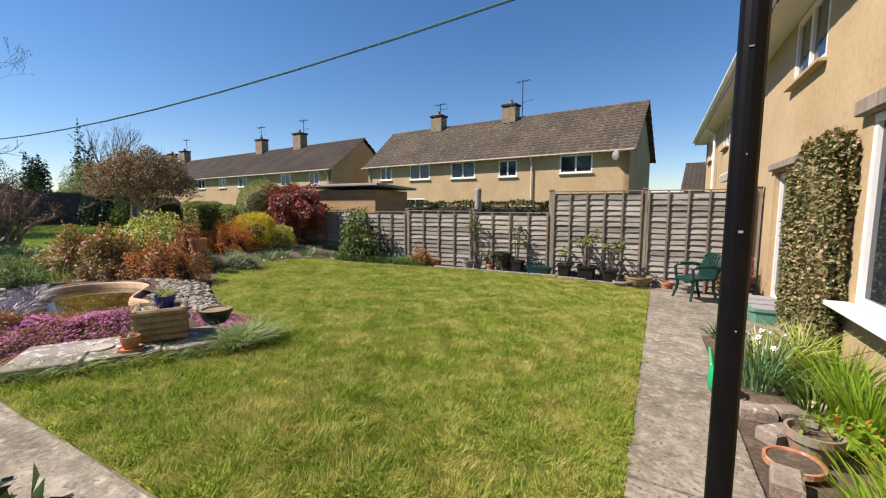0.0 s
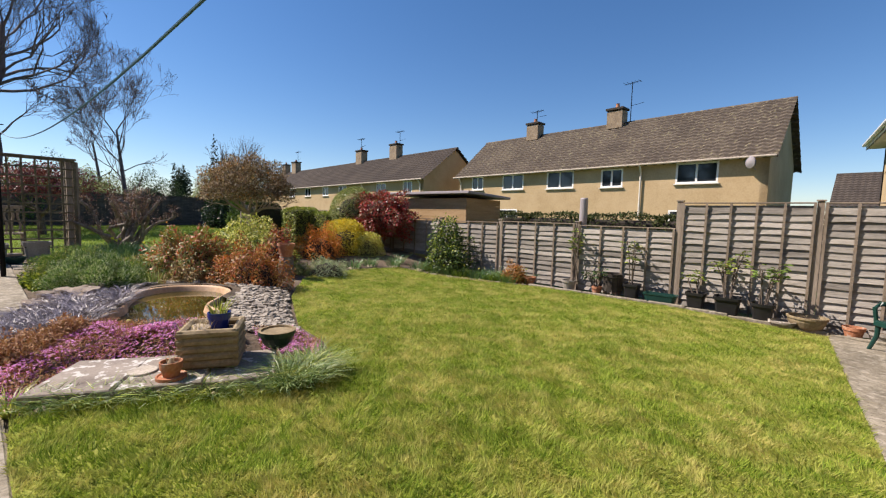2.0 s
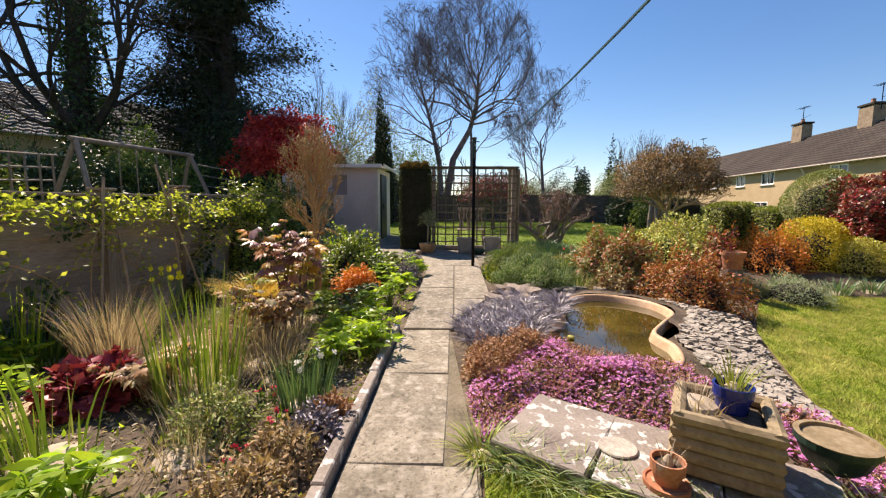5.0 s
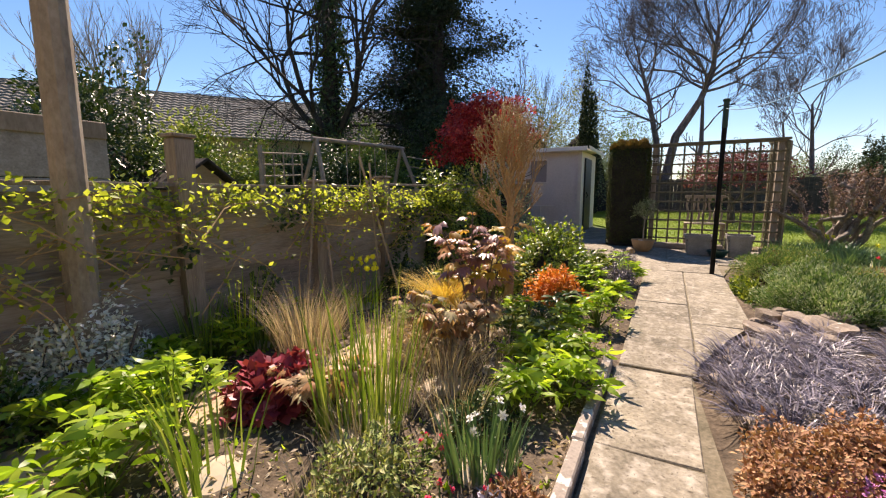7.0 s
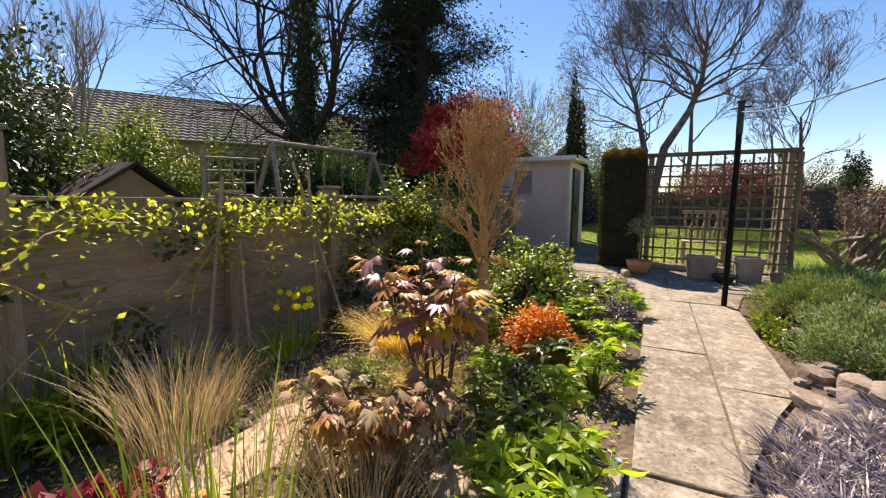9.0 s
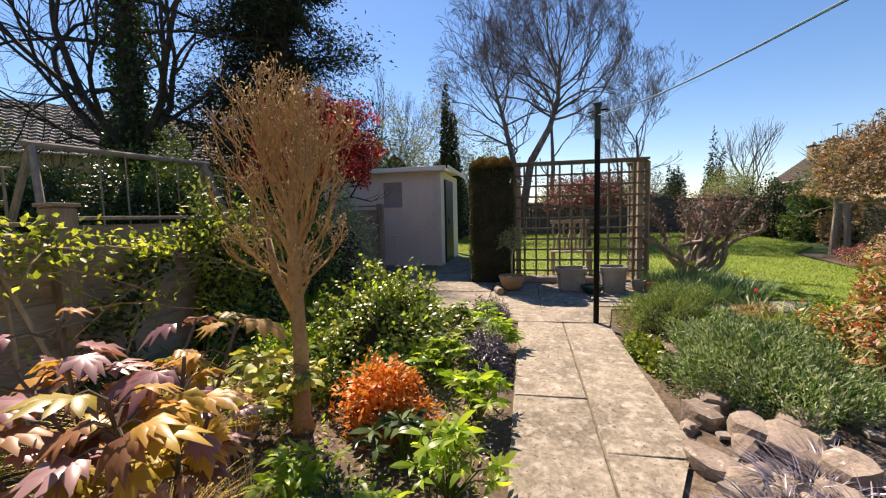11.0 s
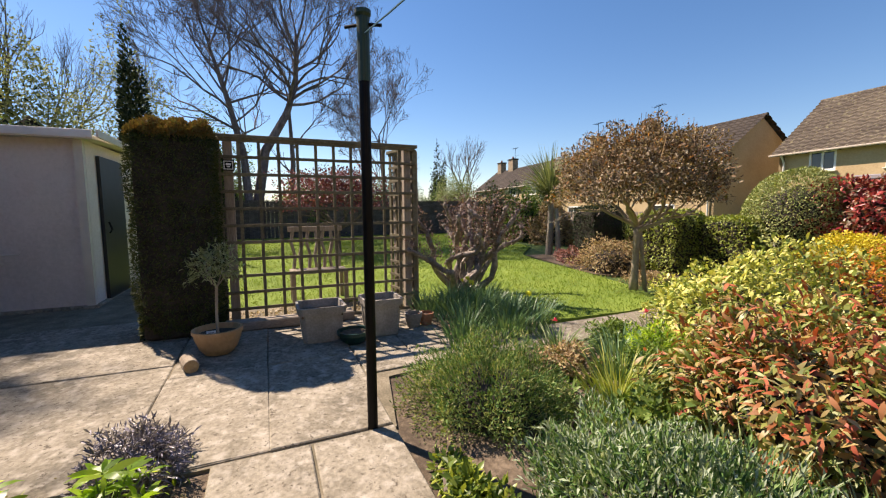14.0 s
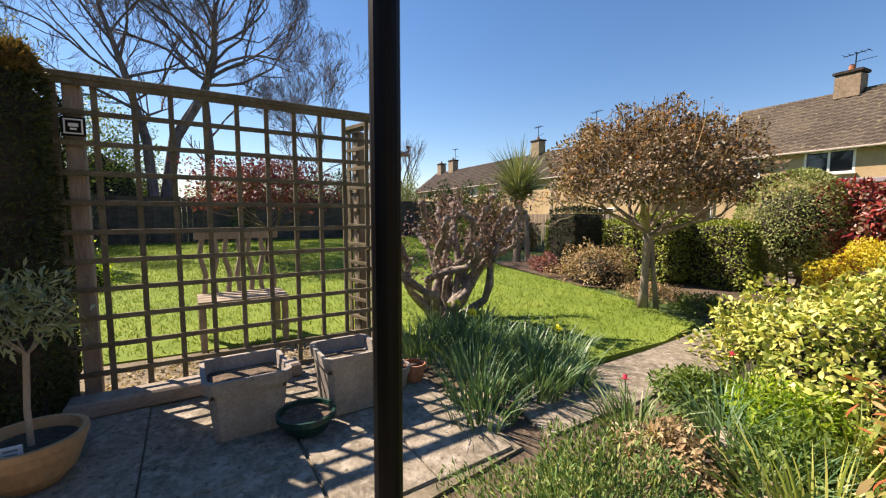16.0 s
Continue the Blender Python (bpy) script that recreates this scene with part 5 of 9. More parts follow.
part("roll", Geo().tube([(0, 0, 0), (0.02, 0, 2.05), (0.02, 0, 2.08)], [0.085, 0.085, 0.07], 16), GREY_PLASTIC, tube)
st = thing("stone_edging", (-2.2, 9.12, gz(-2.2, 9.1)), "pale kerb strip between lawn and fence pots", "edging")
for k in range(9):
    part("edging_stone", Geo().box((0, 0, 0.02), (0.62, 0.1, 0.09)), CONCRETE, st, loc=(-2.6 + 0.63 * k, -0.05 * (k % 2) * 0.3, gz(-4.8 + 0.63 * k, 9.1) - gz(-2.2, 9.1)))
st = thing("stone_edging", (-6.6, 8.55, gz(-6.6, 8.5)), "row of small pale stones edging the far bed", "edging")
for k in range(16):
    u = k / 15
    xx, yy = -8.05 + u * 2.9, 7.95 + u * 0.98
    part("edging_stone", Geo().box((0, 0, 0.02), (rng0.uniform(0.1, 0.2), 0.07, 0.07), rz=rng0.uniform(0, 30)), STONE, st, loc=(xx + 6.6, yy - 8.55, gz(xx, yy) - gz(-6.6, 8.5)))


# resin chair
def garden_chair(x, y, rz):
    e = thing("garden_chair", (x, y, gz(x, y) + 0.03), "dark green moulded plastic garden armchair on the patio", "chair", rz=rz)
    for sx, sy, tx, ty in ((-1, -1, -0.03, -0.04), (1, -1, 0.03, -0.04), (-1, 1, -0.02, 0.06), (1, 1, 0.02, 0.06)):
        part("leg", Geo().tube([(sx * 0.23 + tx, sy * 0.2 + ty, 0), (sx * 0.22, sy * 0.19, 0.2), (sx * 0.22, sy * 0.18, 0.4)], [0.022, 0.026, 0.03], 8), GREEN_PLASTIC, e)
    part("seat", Geo().box((0, 0, 0.4), (0.46, 0.44, 0.03)).box((0, -0.22, 0.375), (0.46, 0.03, 0.06)), GREEN_PLASTIC, e)
    g = Geo()
    for k in range(7):
        xx = -0.19 + k * 0.063
        hh = 0.42 - 0.06 * (abs(k - 3) / 3) ** 2
        part("back_slat", Geo().tube([(xx, 0.21, 0.4), (xx * 1.05, 0.26, 0.6), (xx * 1.05, 0.31, 0.4 + hh)], [0.02, 0.022, 0.018], 6), GREEN_PLASTIC, e)
    part("back_rim", Geo().tube([(-0.22, 0.21, 0.4), (-0.23, 0.27, 0.62), (-0.2, 0.31, 0.78), (-0.08, 0.325, 0.83), (0.08, 0.325, 0.83), (0.2, 0.31, 0.78), (0.23, 0.27, 0.62), (0.22, 0.21, 0.4)], 0.024, 8), GREEN_PLASTIC, e)
    for s in (-1, 1):
        part("armrest", Geo().tube([(s * 0.24, -0.2, 0.4), (s * 0.25, -0.22, 0.58), (s * 0.26, -0.14, 0.63), (s * 0.26, 0.12, 0.63), (s * 0.24, 0.26, 0.6)], [0.024, 0.026, 0.034, 0.034, 0.024], 8), GREEN_PLASTIC, e)
    return e


garden_chair(0.62, 8.45, -60)
# watering can
wcan = thing("watering_can", (0.47, 3.72, gz(0.47, 3.72) + 0.04), "bright green plastic watering can on the path edge", "watering can", rz=100)
wcan.scale = (0.72, 0.72, 0.72)
part("body", Geo().lathe([(0.1, 0), (0.115, 0.03), (0.12, 0.15), (0.09, 0.24), (0.05, 0.26), (0.05, 0.275), (0.04, 0.275), (0.035, 0.2), (0.01, 0.2)], 20, sx=1.25, sy=0.8), BRIGHT_GREEN, wcan, smooth=True)
part("spout", Geo().tube([(0.12, 0, 0.06), (0.24, 0, 0.2), (0.34, 0, 0.36)], [0.035, 0.02, 0.016], 10), BRIGHT_GREEN, wcan)
part("handle", Geo().tube([(-0.1, 0, 0.06), (-0.2, 0, 0.14), (-0.17, 0, 0.27), (-0.03, 0, 0.33), (0.05, 0, 0.28)], 0.014, 8), BRIGHT_GREEN, wcan)
pot("plant_pot", 0.84, 2.93, 0.125, 0.16, MOSSY_POT, "mossy terracotta pot of sprouting bulbs")
pot("plant_saucer", 0.71, 2.72, 0.13, 0.045, TERRACOTTA, "wide terracotta saucer beside the path", bowl=True)
for k, (xx, yy, w) in enumerate(((0.66, 3.35, 0.2), (0.85, 3.45, 0.17), (0.72, 3.05, 0.22), (0.9, 3.2, 0.15), (0.62, 2.45, 0.2))):
    b = thing("brick", (xx, yy, gz(xx, yy) + 0.01), "pale loose stone block beside the path", "block", "loose blocks", rz=20 * k)
    part("block", Geo().box((0, 0, 0.05), (w, 0.13, 0.1)), STONE, b)

# cold frame by the door
cf = thing("cold_frame", (1.42, 7.5, gz(1.3, 7.4) + 0.03), "low sage green plastic cold frames by the door", "cold frame")
for k in range(3):
    part("tray", Geo().lathe([(0.16, 0), (0.18, 0.19), (0.2, 0.19), (0.2, 0.22), (0.17, 0.22), (0.15, 0.14), (0.01, 0.14)], 24, (0, -0.38 + k * 0.38, 0), 1.2, 0.85, 0.9), SAGE_PLASTIC, cf)
    part("lid", Geo().box((0, -0.38 + k * 0.38, 0.23), (0.4, 0.3, 0.016)), GREY_PLASTIC, cf)

# troughs and pots at the trellis
t1 = pot("stone_trough", -11.4, 0.98, 0.205, 0.34, STONE_POT, "tall square cast-stone planter at the trellis", 0.85, 0.95, 0.04, group="stone planters", z0=gz(-11.4, 1) + 0.045)
t2 = pot("stone_trough", -11.33, 1.56, 0.18, 0.37, STONE_POT, "grey cast-stone planter in front of the trellis", 0.85, 0.95, 0.04, group="stone planters", z0=gz(-11.4, 1.6) + 0.045)
pot("bowl_planter", -11.12, 1.25, 0.15, 0.12, GREEN_PLASTIC, "small green plastic bowl on the paving", bowl=True, z0=gz(-11.2, 1.3) + 0.045)
pot("plant_pot", -11.38, 1.93, 0.09, 0.15, STONE_POT, "small grey pot beside the planters", z0=gz(-11.4, 1.9) + 0.045)
pot("plant_pot", -11.4, 2.08, 0.08, 0.13, TERRACOTTA, "small terracotta pot beside the planters", z0=gz(-11.4, 2.0) + 0.045)
op = pot("olive_pot", -11.33, 0.1, 0.19, 0.22, TAN_POT, "tan round pot with a small olive tree", 0.6, z0=gz(-11.4, 0.1) + 0.045, bowl=True)
tg = thing("plant_tag", (-11.24, 0.06, gz(-11.3, 0) + 0.21), "white plastic plant label stuck in the pot", "plant label")
part("tag", Geo().box((0, 0, 0.03), (0.012, 0.07, 0.06)), WHITE, tg)
part("writing", Geo().box((0.008, 0, 0.045), (0.003, 0.045, 0.008)).box((0.008, 0, 0.025), (0.003, 0.04, 0.008)), GREY_PLASTIC, tg)
lg = thing("log", (-11.03, -0.08, gz(-11, -0.2) + 0.09), "short cut log lying on the paving", "log")
part("bark", Geo().tube([(-0.1, -0.03, 0), (0.1, 0.03, 0)], 0.055, 12), BARK_PALE, lg)
part("cut_end", Geo().tube([(0.1, 0.03, 0), (0.104, 0.031, 0)], 0.05, 12), BARK_TAN, lg)
bd = thing("sleeper", (-11.95, 0.75, gz(-12, 0.7) + 0.045), "low dark timber sleeper under the trellis", "sleeper", rz=90)
part("beam", Geo().box((0, 0, 0.05), (1.3, 0.16, 0.1)), DARK_BOARD, bd)
# slatted bench behind the trellis
bn = thing("garden_bench", (-13.0, 1.15, gz(-13, 1.1) + 0.03), "pale weathered slatted garden bench behind the trellis", "bench", rz=90)
for k in range(7):
    part("back_slat", Geo().tube([(0, 0, 0.42), (0.02 * (-1) ** k, 0.02, 0.6), (-0.02 * (-1) ** k, 0.03, 0.78), (0, 0.04, 0.95)], 0.024, 6), BARK_PALE, bn, loc=(-0.3 + k * 0.1, 0.2, 0))
part("back_rail", Geo().box((0, 0.24, 0.97), (0.72, 0.04, 0.07)), BARK_PALE, bn)
for k in range(4):
    part("seat_slat", Geo().box((0, -0.18 + k * 0.11, 0.42), (0.72, 0.09, 0.025)), BARK_PALE, bn)
for s, u in ((-1, -1), (1, -1), (-1, 1), (1, 1)):
    part("leg", Geo().box((s * 0.33, u * 0.19, 0.21), (0.05, 0.05, 0.42)), BARK_PALE, bn)


# ---- pond and rockery ----
POND = [(-5.0, 1.72), (-5.35, 1.52), (-5.8, 1.55), (-6.15, 1.82), (-6.6, 1.95), (-7.1, 2.2), (-7.25, 2.6), (-6.95, 3.0), (-6.45, 3.05), (-6.05, 2.75), (-5.7, 2.5), (-5.35, 2.5), (-5.0, 2.35), (-4.85, 2.05)]
ROCKBED = [(-4.35, 0.78), (-5.2, 0.74), (-6.0, 0.72), (-6.7, 0.98), (-7.5, 1.24), (-8.0, 1.6), (-8.1, 2.6), (-7.6, 3.6), (-6.8, 4.15), (-6.3, 3.9), (-5.6, 3.5), (-4.8, 3.1), (-4.2, 2.95), (-4.05, 2.4), (-4.45, 1.75), (-4.6, 1.25)]


def smooth_ring(poly, n):
    """A closed smooth curve through the corners."""
    out = []
    m = len(poly)
    for k in range(n):
        u = k / n * m
        i, f = int(u), u - int(u)
        p0, p1, p2, p3 = (Vector(poly[(i + j - 1) % m]) for j in range(4))
        out.append(0.5 * ((2 * p1) + (p2 - p0) * f + (2 * p0 - 5 * p1 + 4 * p2 - p3) * f * f + (3 * p1 - p0 - 3 * p2 + p3) * f ** 3))
    return out


ring = smooth_ring(POND, 72)
PZ = 0.0
pond = thing("garden_pond", (-6.0, 2.2, 0), "kidney-shaped garden pond with peach fibreglass rim and murky water", "pond")
o2 = Vector((-6.0, 2.2))
g = Geo()
c = Vector((0, 0))
for q in ring:
    c += q / len(ring)
rows = []
for k, (push, z) in enumerate(((0.045, 0.03), (0.038, 0.118), (0.024, 0.132), (0.006, 0.13), (-0.008, 0.11), (-0.04, 0.0))):
    row = []
    for i, q in enumerate(ring):
        t = (ring[(i + 1) % 72] - ring[i - 1]).normalized()
        nrm = Vector((-t.y, t.x))
        row.append((q, nrm))
    rows.append((push, z, row))
area = sum(ring[i - 1].x * ring[i].y - ring[i].x * ring[i - 1].y for i in range(72))
sgn = -1 if area > 0 else 1
vs = []
for push, z, row in rows:
    for q, nrm in row:
        p = q + nrm * push * sgn
        vs.append((p.x + 6.0, p.y - 2.2, z))
g.add(vs, [(r * 72 + i, r * 72 + (i + 1) % 72, (r + 1) * 72 + (i + 1) % 72, (r + 1) * 72 + i) for r in range(5) for i in range(72)])
part("pond_rim", g, POND_SHELL, pond, "peach fibreglass shell edge", True)
v, _, f, *_ = delaunay_2d_cdt([q - o2 for q in ring], [(i, (i + 1) % 72) for i in range(72)], [], 1, 1e-5)
part("water", Geo().add([(p.x, p.y, 0.05) for p in v], [tuple(q) for q in f]), WATER, pond, "murky olive water")
# raised stony bed round the pond
g = Geo()
outer = smooth_ring(ROCKBED, 72)


def reach(poly, ang):
    d = Vector((math.cos(ang), math.sin(ang)))
    best = 0.5
    for i in range(len(poly)):
        a, b = poly[i] - Vector((-6.0, 2.25)), poly[(i + 1) % len(poly)] - Vector((-6.0, 2.25))
        e = b - a
        den = d.x * e.y - d.y * e.x
        if abs(den) > 1e-9:
            t = (a.x * e.y - a.y * e.x) / den
            s = (a.x * d.y - a.y * d.x) / den
            if t > 0 and 0 <= s <= 1:
                best = max(best, t)
    return best


vs = []
for k in range(5):
    for i in range(96):
        w = 2 * math.pi * i / 96
        r0, r1 = reach(ring, w) + 0.07, reach(outer, w)
        r1 = max(r1, r0 + 0.12)
        u = k / 4
        r = r0 + (r1 - r0) * u
        x, y = -6.0 + r * math.cos(w), 2.25 + r * math.sin(w)
        vs.append((x, y, max(gz(x, y), -0.08) * u + 0.13 * (1 - u ** 2) + (0.03 if k < 4 else 0.0) * noise.noise((x * 3, y * 3, 0))))
g.add(vs, [(r * 96 + i, r * 96 + (i + 1) % 96, (r + 1) * 96 + (i + 1) % 96, (r + 1) * 96 + i) for r in range(4) for i in range(96)])
tagged(part("rockery", g, SOIL, smooth=True), "low earth and stone mound round the pond", "rockery", kind="structure")


def mound(x, y):
    """Height of the bed round the pond."""
    d = Vector((x, y)) - Vector((-6.0, 2.25))
    w = math.atan2(d.y, d.x)
    r0, r1 = reach(ring, w) + 0.07, reach(outer, w)
    u = min(1.0, max(0.0, (d.length - r0) / max(0.1, r1 - r0)))
    return max(gz(x, y), -0.08) * u + 0.13 * (1 - u * u)


# slate pieces
rs = random.Random(5)


def shard(w, d, h, seed):
    r = random.Random(seed)
    n = r.randint(5, 7)
    a = [2 * math.pi * (k + r.uniform(-0.3, 0.3)) / n for k in range(n)]
    low = [(math.cos(t) * w / 2 * r.uniform(0.8, 1.1), math.sin(t) * d / 2 * r.uniform(0.8, 1.1), 0) for t in a]
    top = [(x * r.uniform(0.82, 0.98), y * r.uniform(0.82, 0.98), h * r.uniform(0.8, 1.15)) for x, y, z in low]
    return Geo().add(low + top, [tuple(range(n))[::-1], tuple(range(n, 2 * n))] + [(k, (k + 1) % n, n + (k + 1) % n, n + k) for k in range(n)])


shards = [shard(0.12, 0.085, 0.012, k).mesh("slate_piece", SLATE) for k in range(8)]
slates = thing("slate_scree", (-5.6, 3.0, 0.0), "loose brown-grey slate pieces spread beside the pond", "stones")
SC = [(-4.45, 2.42), (-4.95, 2.52), (-5.5, 2.62), (-6.0, 2.93), (-6.5, 3.3), (-7.1, 3.25), (-7.0, 4.0), (-6.4, 3.9), (-5.7, 3.5), (-4.8, 3.1), (-4.4, 2.95)]
rng = np.random.default_rng(21)
for x, y in scatter(SC, 330, rng):
    s = rs.uniform(0.45, 1.15)
    ob = part("slate_piece", shards[rs.randrange(8)], SLATE, slates, loc=(x + 5.6, y - 3.0, mound(x, y) + rs.uniform(0.0, 0.03)))
    ob.scale = (s, s, rs.uniform(0.8, 1.6))
    ob.rotation_euler = (rs.uniform(-0.25, 0.25), rs.uniform(-0.25, 0.25), rs.uniform(0, 6))
chips = Geo()
for k, (x, y) in enumerate(scatter(SC, 1300, rng)):
    r = rs.uniform(0.015, 0.045)
    a = rs.uniform(0, 6.28)
    t = rs.uniform(-0.3, 0.3)
    z = mound(x, y) + rs.uniform(0.004, 0.02)
    n = 5
    top = [(x + r * math.cos(a + 6.283 * i / n) * (1.4 if i % 2 else 0.9), y + r * math.sin(a + 6.283 * i / n), z + 0.008 + t * r * math.cos(6.283 * i / n)) for i in range(n)]
    chips.add(top + [(q[0], q[1], q[2] - 0.008) for q in top], [tuple(range(n)), tuple(range(2 * n - 1, n - 1, -1))] + [(i, n + i, n + (i + 1) % n, (i + 1) % n) for i in range(n)])
tagged(part("slate_chips", chips, SLATE), "small grey-beige slate chips between the larger pieces", "stones", kind="stuff")
rim2 = thing("slate_scree", (-7.2, 1.9, 0.0), "flat slates and stones along the pond's back edge", "stones")
for x, y in scatter([(-6.2, 1.4), (-6.8, 1.5), (-7.4, 1.9), (-7.6, 2.6), (-7.5, 3.2), (-8.0, 3.4), (-8.2, 2.5), (-8.0, 1.7), (-7.2, 1.2), (-6.4, 1.1)], 110, rng):
    s = rs.uniform(0.8, 2.0)
    ob = part("slate_piece", shards[rs.randrange(8)], SLATE, rim2, loc=(x + 7.2, y - 1.9, mound(x, y) + rs.uniform(0.0, 0.03)))
    ob.scale = (s, s, rs.uniform(1, 2))
    ob.rotation_euler = (rs.uniform(-0.25, 0.25), rs.uniform(-0.25, 0.25), rs.uniform(0, 6))


def boulder(w, d, h, seed):
    """A rough flattish rock with broken faces."""
    r = random.Random(seed)
    bm = bmesh.new()
    bmesh.ops.create_icosphere(bm, subdivisions=2, radius=0.5)
    off = Vector((r.uniform(0, 50), r.uniform(0, 50), r.uniform(0, 50)))
    for v in bm.verts:
        k = 1 + 0.45 * noise.noise(v.co * 2.1 + off) + 0.2 * noise.noise(v.co * 5 + off)
        c = v.co * k
        c.z = max(-0.32, min(0.34 + 0.05 * noise.noise(v.co * 4 + off), c.z))
        v.co = Vector((c.x * w * 1.1, c.y * d * 1.1, (c.z + 0.3) * h))
    g = Geo().add([v.co for v in bm.verts], [[v.index for v in f.verts] for f in bm.faces])
    bm.free()
    return g


# larger edging stones by the upper path
for k, (x, y, w, h) in enumerate(((-7.68, 1.36, 0.3, 0.13), (-7.45, 1.5, 0.26, 0.15), (-7.2, 1.22, 0.28, 0.1), (-7.28, 1.62, 0.34, 0.13), (-6.98, 1.36, 0.3, 0.1), (-7.05, 1.7, 0.25, 0.16), (-7.5, 1.78, 0.3, 0.15), (-7.85, 1.5, 0.24, 0.12), (-6.75, 1.15, 0.25, 0.08), (-7.3, 1.42, 0.15, 0.1), (-7.55, 1.24, 0.14, 0.08), (-6.85, 1.55, 0.2, 0.12))):
    m = boulder(w, w * 0.7, h * 1.5, 40 + k)
    e = thing("rock", (x, y, mound(x, y) - 0.02), "rough cream-brown garden rock beside the path", "rock", "rockery rocks", rz=rs.uniform(-30, 60))
    part("stone", m, STONE, e).rotation_euler = (rs.uniform(-0.12, 0.12), rs.uniform(-0.12, 0.12), 0)
# flag slabs at the pond
ang = math.degrees(math.atan2(0.4, 0.235))
flags = thing("flagstones", (-3.9, 1.55, 0.0), "three lichened flagstones set before the pond", "paving")
for k, (x, y, w, d, z) in enumerate(((-4.13, 1.26, 0.46, 0.62, 0.1), (-3.88, 1.66, 0.47, 0.6, 0.1), (-3.66, 2.06, 0.43, 0.58, 0.085))):
    ob = part("flagstone", slab_mesh(w, d, 0.05, 60 + k), SLAB, flags, loc=(x + 3.9, y - 1.55, z))
    ob.rotation_euler = (0, 0, radians(ang + (-3, 0, 2)[k]))
    part("bedding_stone", Geo().box((0, 0, -0.075), (w * 0.9, d * 0.9, 0.08)), CONCRETE_OLD, ob)
# square log-pattern planter
pb = thing("stone_planter", (-3.86, 1.92, 0.1), "square buff stone planter with log-course sides", "planter", rz=ang)
for k in range(5):
    for s in (-1, 1):
        part("course", Geo().tube([(-0.19, s * 0.17, 0.03 + k * 0.055), (0.0, s * 0.172, 0.03 + k * 0.055), (0.19, s * 0.17, 0.03 + k * 0.055)], 0.03, 8), BUFF_POT, pb)
        part("course", Geo().tube([(s * 0.17, -0.19, 0.03 + k * 0.055), (s * 0.172, 0.0, 0.03 + k * 0.055), (s * 0.17, 0.19, 0.03 + k * 0.055)], 0.03, 8), BUFF_POT, pb)
part("soil", Geo().box((0, 0, 0.12), (0.32, 0.32, 0.22)), SOIL, pb)
bp = pot("glazed_pot", -3.9, 1.98, 0.075, 0.14, BLUE_POT, "small cobalt blue glazed pot in the planter", 0.8, z0=0.31, group="")
clump("grass_tuft", -3.9, 1.98, 60, 0.2, 0.006, L_BLADE, "thin dry grass growing from the blue pot", 0.05, 0.5, z0=0.42, seed=31)
clump("grass_tuft", -3.95, 1.85, 70, 0.12, 0.006, L_DRY, "dry straw weeds in the stone planter", 0.13, 0.5, z0=0.325, seed=32)
rp = pot("plant_pot", -3.7, 1.6, 0.062, 0.1, TERRACOTTA, "small terracotta pot with bare stems", z0=0.115)
pot("plant_saucer", -3.7, 1.6, 0.085, 0.02, TERRACOTTA, "terracotta saucer under the small pot", bowl=True, z0=0.1, soil=False)
clump("dead_stems", -3.7, 1.6, 14, 0.12, 0.004, L_DRY, "thin dead stems in the small pot", 0.03, 0.3, z0=0.19, seed=33)
part("glazed_lining", Geo().lathe([(0.144, 0.13), (0.151, 0.144), (0.128, 0.146), (0.122, 0.105), (0.01, 0.103)], 24), BUFF_POT, pot("bowl_planter", -3.86, 2.42, 0.14, 0.14, GREEN_PAINT, "dark green glazed bowl with a cream rim", bowl=True, soil=False, z0=0.09), "cream glazed rim")
cl = thing("slate_tile", (-3.95, 1.5, 0.103), "dark round slate lying on the flagstone", "slate")
part("disc", Geo().lathe([(0.085, 0), (0.09, 0.004), (0.085, 0.01)], 20), SLATE, cl)
# sedge fringe along the lawn
fr = [(-4.0, 0.86), (-3.9, 1.0), (-3.8, 1.12), (-3.74, 1.25), (-3.66, 1.38), (-3.58, 1.5), (-3.5, 1.64), (-3.43, 1.76), (-3.36, 1.9), (-3.28, 2.02), (-3.2, 2.14), (-3.18, 2.28), (-3.22, 2.42), (-3.34, 2.52), (-3.28, 2.3), (-3.4, 2.38), (-3.36, 2.22), (-3.46, 2.5)]
for k, (x, y) in enumerate(fr):
    big = k >= 10
    clump("sedge_tuft", x, y, 190 if big else 130, 0.3 if big else 0.2, 0.008, L_VSTRAP if k % 3 else L_BLADE, "arching green and cream striped sedge tuft by the lawn", 0.07, 0.9, seed=100 + k, group="sedge tufts", upright=0.8)


